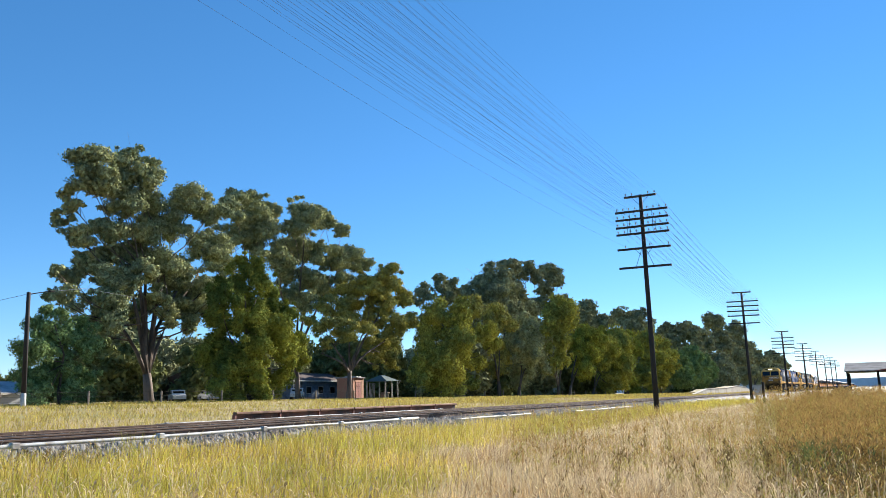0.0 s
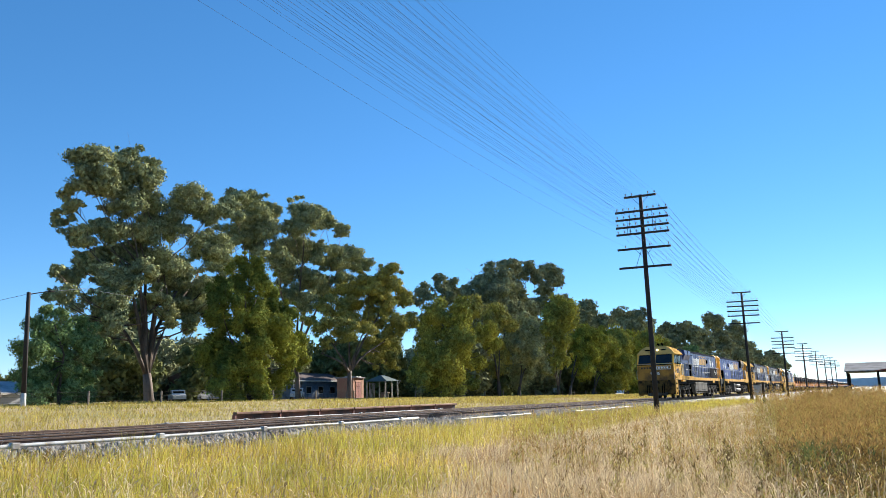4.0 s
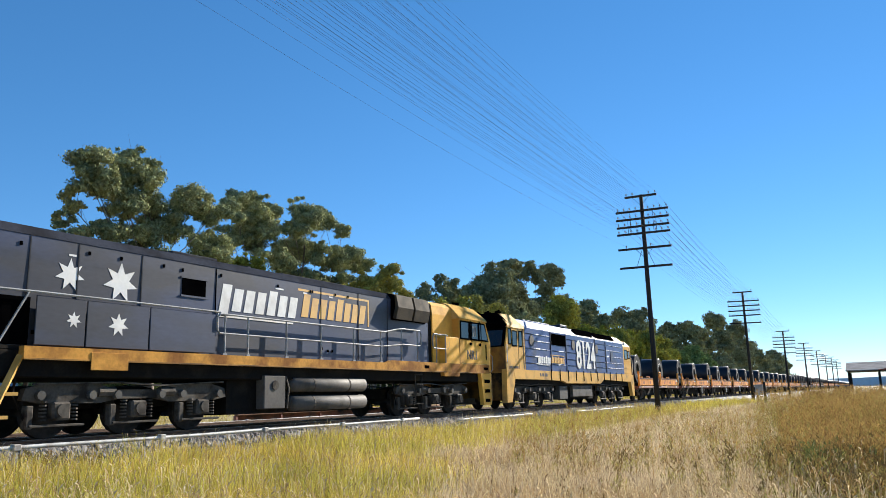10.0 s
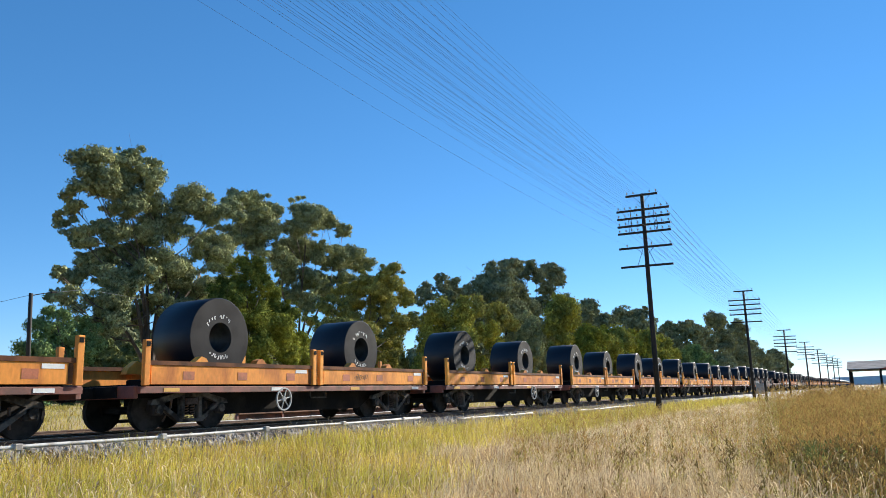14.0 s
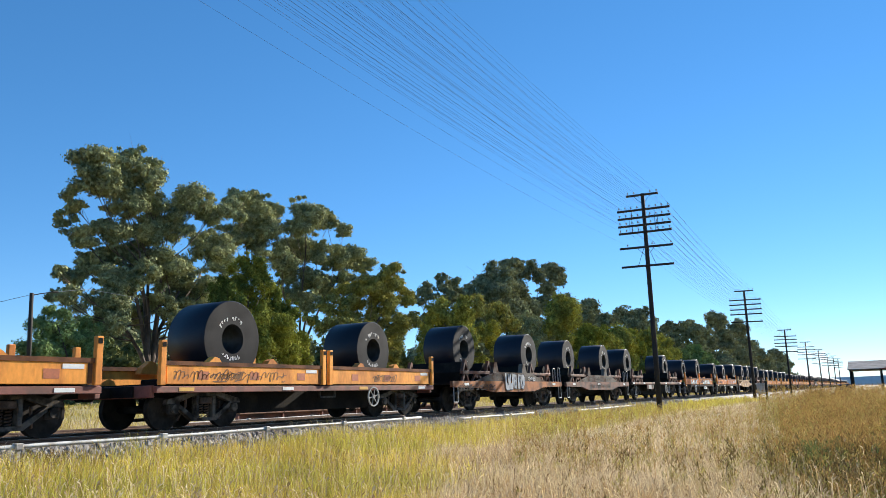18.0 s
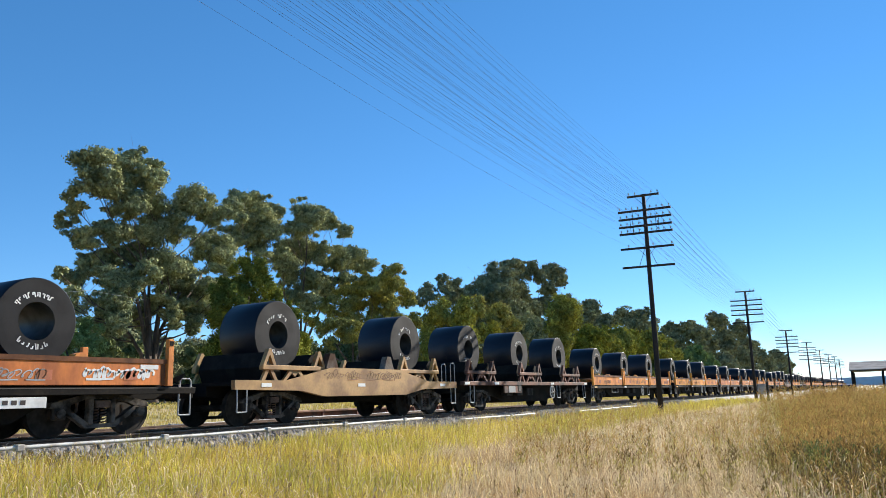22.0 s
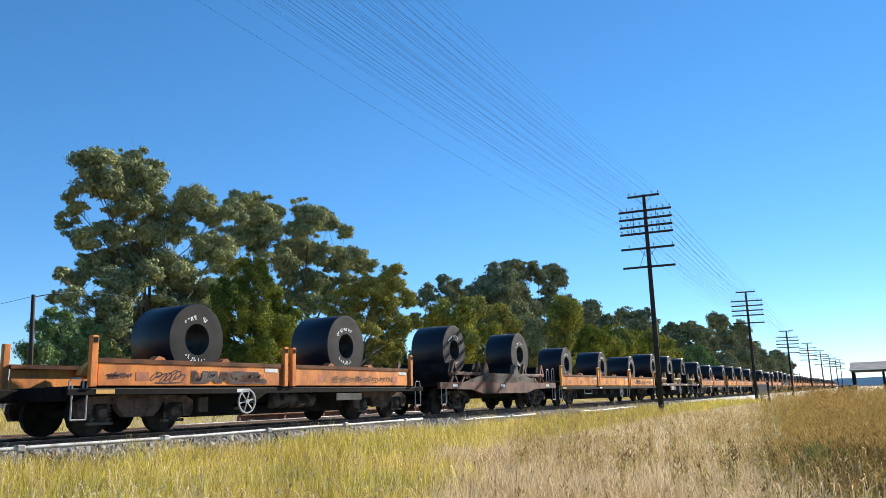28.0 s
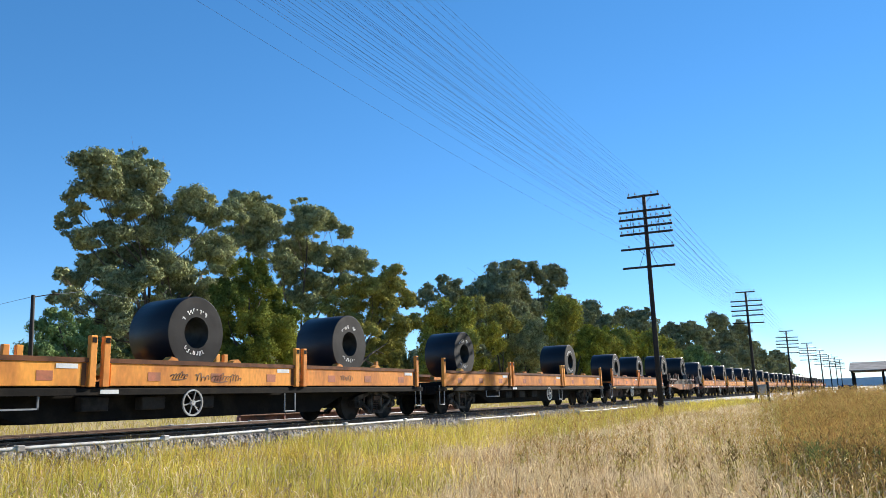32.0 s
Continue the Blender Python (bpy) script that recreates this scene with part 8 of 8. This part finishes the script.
def shelter(x, y):
    g = ground_z(x, y)
    t = thing("picnic_shelter", "open shelter with a dark green hipped roof on pale posts", "shelter", m=pose(x, y, g, 0, 0, 6))
    part("roof", Shape().add([(-0.3, -0.3, 2.4), (4.2, -0.3, 2.4), (4.2, 3.3, 2.4), (-0.3, 3.3, 2.4), (1.4, 1.5, 3.3), (2.6, 1.5, 3.3)], [(0, 1, 5, 4), (1, 2, 5), (2, 3, 4, 5), (3, 0, 4), (3, 2, 1, 0)]), M["greenroof"], t, "dark green tin roof")
    for px, py in ((0, 0), (2.0, 0), (3.9, 0), (0, 3), (3.9, 3)):
        part("post", Shape().box(px - 0.08, px + 0.08, py - 0.08, py + 0.08, -0.4, 2.42, 0.01), M["pale"], t)
    for k in range(5):
        part("slat", Shape().tube([(0.2 + 0.4 * k, 2.8, 0.0), (0.5 + 0.4 * k, 2.8, 2.2)], 0.06, 4), M["pale"], t)
    part("table", Shape().box(1.6, 3.4, 1.0, 1.8, 0.7, 0.78, 0.01).box(1.8, 1.9, 1.1, 1.7, -0.3, 0.7).box(3.1, 3.2, 1.1, 1.7, -0.3, 0.7), M["sleeper"], t)
    part("brace", Shape().tube([(3.9, -0.1, 1.9), (4.3, -0.3, 2.5)], 0.05, 5), M["pale"], t)


def long_house(x, y, w, d, h, wall, roof, label, chimney=False):
    g = ground_z(x, y)
    t = thing("house", label, "house", m=pose(x, y, g))
    part("wall", Shape().box(0, w, 0, 0.2, -0.2, h).box(0, 0.2, 0.2, d, -0.2, h).box(w - 0.2, w, 0.2, d, -0.2, h).box(0.2, w - 0.2, d - 0.2, d, -0.2, h), wall, t)
    part("roof", Shape().add([(-0.5, -0.6, h), (w + 0.5, -0.6, h), (w + 0.5, d + 0.6, h), (-0.5, d + 0.6, h), (-0.5, d / 2, h + 1.3), (w + 0.5, d / 2, h + 1.3)], [(0, 1, 5, 4), (2, 3, 4, 5), (0, 4, 3), (1, 2, 5), (3, 2, 1, 0)]), roof, t)
    part("fascia", Shape().box(-0.5, w + 0.5, -0.66, -0.6, h - 0.18, h + 0.02), M["pale"], t, "white fascia board")
    for k in range(int(w // 3)):
        a = 0.8 + 3 * k
        f = part("window", Shape().box(a, a + 1.3, -0.04, 0.0, 0.9, 2.0), M["pale"], t)
        part("pane", Shape().box(a + 0.08, a + 1.22, -0.05, -0.04, 0.98, 1.92), M["glass"], f)
    part("verandah_post", Shape().box(0.2, 0.32, -0.55, -0.43, -0.2, h), M["pale"], t)
    if chimney:
        part("chimney", Shape().box(w * 0.45, w * 0.45 + 0.8, d / 2 - 0.4, d / 2 + 0.4, h + 0.6, h + 2.3, 0.02), M["brick"], t)


def car(x, y, turn, paint, label, kind="sedan"):
    g = ground_z(x, y)
    t = thing("parked_" + kind, label, "car" if kind != "truck" else "truck", "parked vehicles", pose(x, y, g, 0, 0, turn))
    prof = {"sedan": [(0, 0.35), (0.02, 0.75), (0.9, 0.92), (1.5, 1.42), (2.9, 1.44), (3.7, 0.98), (4.4, 0.9), (4.45, 0.35)],
            "ute": [(0, 0.4), (0.02, 0.85), (1.0, 1.0), (1.5, 1.6), (2.6, 1.62), (2.75, 1.05), (4.8, 1.05), (4.85, 0.4)],
            "truck": [(0, 0.5), (0.0, 1.3), (0.35, 2.4), (1.8, 2.45), (1.8, 1.0), (6.0, 1.0), (6.0, 0.6)]}[kind]
    part("body", Shape().prism(prof, -0.85, 0.85), paint, t)
    top = {"sedan": (1.15, 3.3, 1.0, 1.34), "ute": (1.35, 2.55, 1.1, 1.52), "truck": (0.25, 1.6, 1.45, 2.2)}[kind]
    for sd in (-1, 1):
        part("side_window", Shape().prism([(top[0], top[2]), (top[0] + 0.4, top[3]), (top[1] - 0.3, top[3]), (top[1], top[2])], sd * 0.85, sd * 0.865), M["glass"], t)
    part("windscreen", Shape().box(prof[3][0] - 0.35, prof[3][0] - 0.2, -0.7, 0.7, top[2] + 0.02, top[3] - 0.08), M["glass"], t)
    if kind == "truck":
        part("cargo_box", Shape().box(1.95, 6.1, -1.05, 1.05, 1.0, 2.8, 0.03), paint, t)
    L = prof[-1][0]
    for wx in (0.85, L - 0.9):
        for sd in (-1, 1):
            w = part("wheel", Shape().ring((wx, 0.32), 0.0, 0.2, sd * 0.7, sd * 0.88, 14), M["tin"], t)
            part("tyre", Shape().ring((wx, 0.32), 0.2, 0.33, sd * 0.66, sd * 0.87, 14), M["tyre"], w)
    part("headlight", Shape().box(-0.02, 0.05, -0.75, -0.45, 0.6, 0.75, 0.01), M["white"], t)
    part("headlight", Shape().box(-0.02, 0.05, 0.45, 0.75, 0.6, 0.75, 0.01), M["white"], t)


def fence():
    t = thing("post_and_wire_fence", "low weathered timber post and wire fence along the reserve", "fence", m=pose(0, 46.0, 0))
    me = Shape().box(-0.06, 0.06, -0.06, 0.06, -0.3, 0.95, 0.015).mesh("post", M["sleeper"])
    pts = []
    for k in range(24):
        x = 22 + 6.1 * k
        g = ground_z(x, 46.0)
        part("post", me, None, t).location = (x, 0, g)
        pts.append((x, 0.0, g))
    for h in (0.3, 0.6, 0.88):
        for a, b in zip(pts, pts[1:]):
            part("wire", Shape().tube([(a[0], -0.07, a[2] + h), (b[0], -0.07, b[2] + h)], 0.006, 4), M["pole"], t)


def service_pole():
    g = ground_z(29.0, 45)
    t = thing("power_pole", "dark timber power pole with a whitewashed foot", "power pole", m=pose(29.0, 45, g, 0, -1.6, 0))
    part("shaft", Shape().tube([(0, 0, 0.85), (0, 0, 7.0)], (0.15, 0.12), 10), M["pole"], t, smooth=True)
    part("foot", Shape().tube([(0, 0, -0.4), (0, 0, 0.85)], (0.17, 0.152), 10), M["pale"], t, "whitewashed foot", True)
    part("lamp_arm", Shape().tube([(0, 0, 6.85), (0.6, -0.1, 7.0), (1.3, -0.2, 7.15)], 0.035, 6).box(1.2, 1.6, -0.28, -0.12, 7.1, 7.2, 0.03), M["pole"], t, "dark lamp arm")
    part("wire", Shape().tube([(0, 0, 6.9), (-4, 2, 5.6), (-9, 5, 4.4), (-20, 11, 4.0)], 0.012, 4), M["wire"], t)
    part("wire", Shape().tube([(0, 0, 6.9), (6, 3, 8.0), (16, 9, 8.5)], 0.012, 4), M["wire"], t)


def water_tank(x, y):
    g = ground_z(x, y)
    t = thing("water_tank", "round grey corrugated water tank with a conical lid", "tank", m=pose(x, y, g))
    s = Shape()
    for k in range(12):
        s.tube([(0, 0, 0.2 * k), (0, 0, 0.2 * k + 0.1), (0, 0, 0.2 * k + 0.2)], (2.0, 2.04, 2.0), 24)
    part("shell", s, M["tin"], t, smooth=True)
    part("lid", Shape().tube([(0, 0, 2.4), (0, 0, 3.1)], (2.15, 0.2), 24), M["tin"], t)


def relay_case():
    x, y = 69.0, 8.0
    t = thing("relay_case", "pale grey trackside relay case on a dark post", "relay case", m=pose(x, y, 0))
    part("case", Shape().box(-0.25, 0.25, -0.1, 0.5, 0.05, 0.8, 0.03), M["tin"], t)
    part("lid", Shape().prism([(-0.3, 0.8), (0.3, 0.8), (0.3, 0.85), (-0.3, 0.9)], -0.15, 0.55), M["tin"], t)
    part("post", Shape().box(-0.08, 0.08, -0.32, -0.12, ground_z(x, y) - 0.3, 1.1, 0.01).box(-0.06, 0.06, 0.3, 0.42, ground_z(x, y) - 0.3, 0.06), M["pole"], t)


def bank():
    """Pale concrete ramp wall with grass on top."""
    t = thing("concrete_ramp", "low pale concrete ramp wall with grass along its top", "ramp", m=pose(124, 24, 0))
    part("wall", Shape().prism([(0, -0.6), (0, -0.05), (12, 0.75), (30, 0.85), (46, 1.25), (58, 0.95), (76, -0.2), (76, -0.6)], 0, 0.4), M["concrete"], t)
    part("fill", Shape().prism([(8, -0.6), (8, 0.3), (14, 0.75), (30, 0.9), (46, 1.35), (58, 1.05), (74, -0.1), (74, -0.6)], 0.4, 2.4), M["soil"], t)
    part("coping", Shape().prism([(0, -0.05), (12, 0.75), (30, 0.85), (46, 1.25), (58, 0.95), (58, 1.05), (46, 1.35), (30, 0.95), (12, 0.85), (0, 0.05)], -0.06, 0.45), M["concrete"], t)


def far_shed():
    t = thing("goods_shed", "long open shed with a pale tin roof beside the line", "shed", m=pose(205, -14, 0))
    part("roof", Shape().add([(0, 19, 4.2), (0, -14, 4.2), (15, -14, 6.4), (15, 19, 6.4), (30, -14, 4.2), (30, 19, 4.2), (0, 19, 4.05), (0, -14, 4.05), (30, -14, 4.05), (30, 19, 4.05)], [(0, 1, 2, 3), (3, 2, 4, 5), (0, 3, 5, 9, 6), (1, 7, 8, 4, 2), (6, 9, 8, 7), (0, 6, 7, 1), (5, 4, 8, 9)]), M["greytin"], t, "weathered grey tin roof")
    part("gable", Shape().add([(-6.1, 13, 3.9), (-6.1, -10, 3.9), (-6.1, 3, 5.6), (-6.3, 13, 3.9), (-6.3, -10, 3.9), (-6.3, 3, 5.6)], [(0, 1, 2), (5, 4, 3), (0, 3, 4, 1), (1, 4, 5, 2), (2, 5, 3, 0)]), M["reddoor"], t, "dark red gable board")
    for px in (0.5, 10, 20, 29.5):
        for py in (18.5, 12, 5, -1.5):
            part("post", Shape().box(px - 0.15, px + 0.15, py - 0.15, py + 0.15, -1.2, 3.9), M["pole"], t)


def hills():
    rng = random.Random(9)
    s, n = Shape(), 60
    ring = []
    for k in range(n):
        a = math.radians(-40 + 150 * k / (n - 1))
        h = 26 + 16 * noise.noise((k * 0.21, 2, 0)) + 6 * noise.noise((k * 0.7, 5, 0))
        ring.append((2600 * math.cos(a), 2600 * math.sin(a), h))
    v = [(x, y, -5) for x, y, z in ring] + ring + [(x * 1.2, y * 1.2, -5) for x, y, z in ring]
    s.add(v, [(m * n + k, m * n + k + 1, (m + 1) * n + k + 1, (m + 1) * n + k) for m in (0, 1) for k in range(n - 1)])
    tagged(part("backdrop_hills", s, M["hill"], None, smooth=True), "low blue-green hills on the horizon in a haze-paled colour", "hills", kind="structure")


brick_shed(85.6, 61), shelter(93.6, 61), fence(), service_pole(), water_tank(50.2, 86), relay_case(), bank(), far_shed(), hills()
long_house(90.5, 76, 13.5, 7, 2.9, M["bluewall"], M["darkwall"], "low blue-grey clad building with a dark roof")
long_house(85, 88, 14, 8, 3.5, M["darkwall"], M["darkwall"], "dark brick house with white fascia and chimney", True)
long_house(42.5, 79, 8.5, 5, 1.2, M["tin"], M["tin"], "low grey tin outbuilding")
car(85.3, 70.5, 35, M["carwhite"], "white utility parked by the low building", "ute")
car(74.0, 74, 70, M["carsilver"], "silver sedan parked under the trees", "sedan")
car(72.2, 79, 55, M["carwhite"], "white utility parked in the shade", "ute")
car(137.5, 53, 8, M["carwhite"], "white box truck parked behind the trees", "truck")
car(112, 3.0, 10, M["carblue"], "dark blue car parked beyond the weeds", "ute")


# ---- what moves ----
def train_place(t):
    return float(np.interp(t, [r[0] for r in RUN], [r[1] for r in RUN]))


RUN = [(0.0, 161.33), (3.5, 91.33), (7.0, 21.33), (9.0, -18.37), (11.0, -57.6), (12.0, -77.27), (13.0, -96.5), (14.0, -115.69), (16.5, -163.88), (19.0, -212.5), (22.0, -270.92), (25.0, -329.44), (28.0, -387.63), (30.0, -426.89), (32.0, -466.45)]


def motions():
    for ob, s, y, z, turned in TRAIN:
        walk(ob, [(t, pose(s + x, TRACK_Y + y, z, 0, 0, 180 if turned else 0)) for t, x in RUN])
    # every wheelset rolls; one set of keys serves all of one radius
    first = {}
    for w in WHEELS:
        r = round(w.matrix_parent_inverse.translation.z, 2)
        top = w
        while top.parent:
            top = top.parent
        sign = -1 if any(top is o and turned for o, _, _, _, turned in TRAIN) else 1
        if (r, sign) not in first:
            rows = []
            for k in range(32 * FPS + 1):
                t = k / FPS
                rows.append((t, pose(0, 0, 0) @ Matrix.Rotation(sign * (train_place(t) - 161.33) / r, 4, "Y")))
            walk(w, rows)
            first[r, sign] = w
        else:
            src = first[r, sign].animation_data
            w.rotation_mode = "QUATERNION"
            keys = w.animation_data_create()
            keys.action = src.action
            keys.action_slot = src.action_slot


motions()
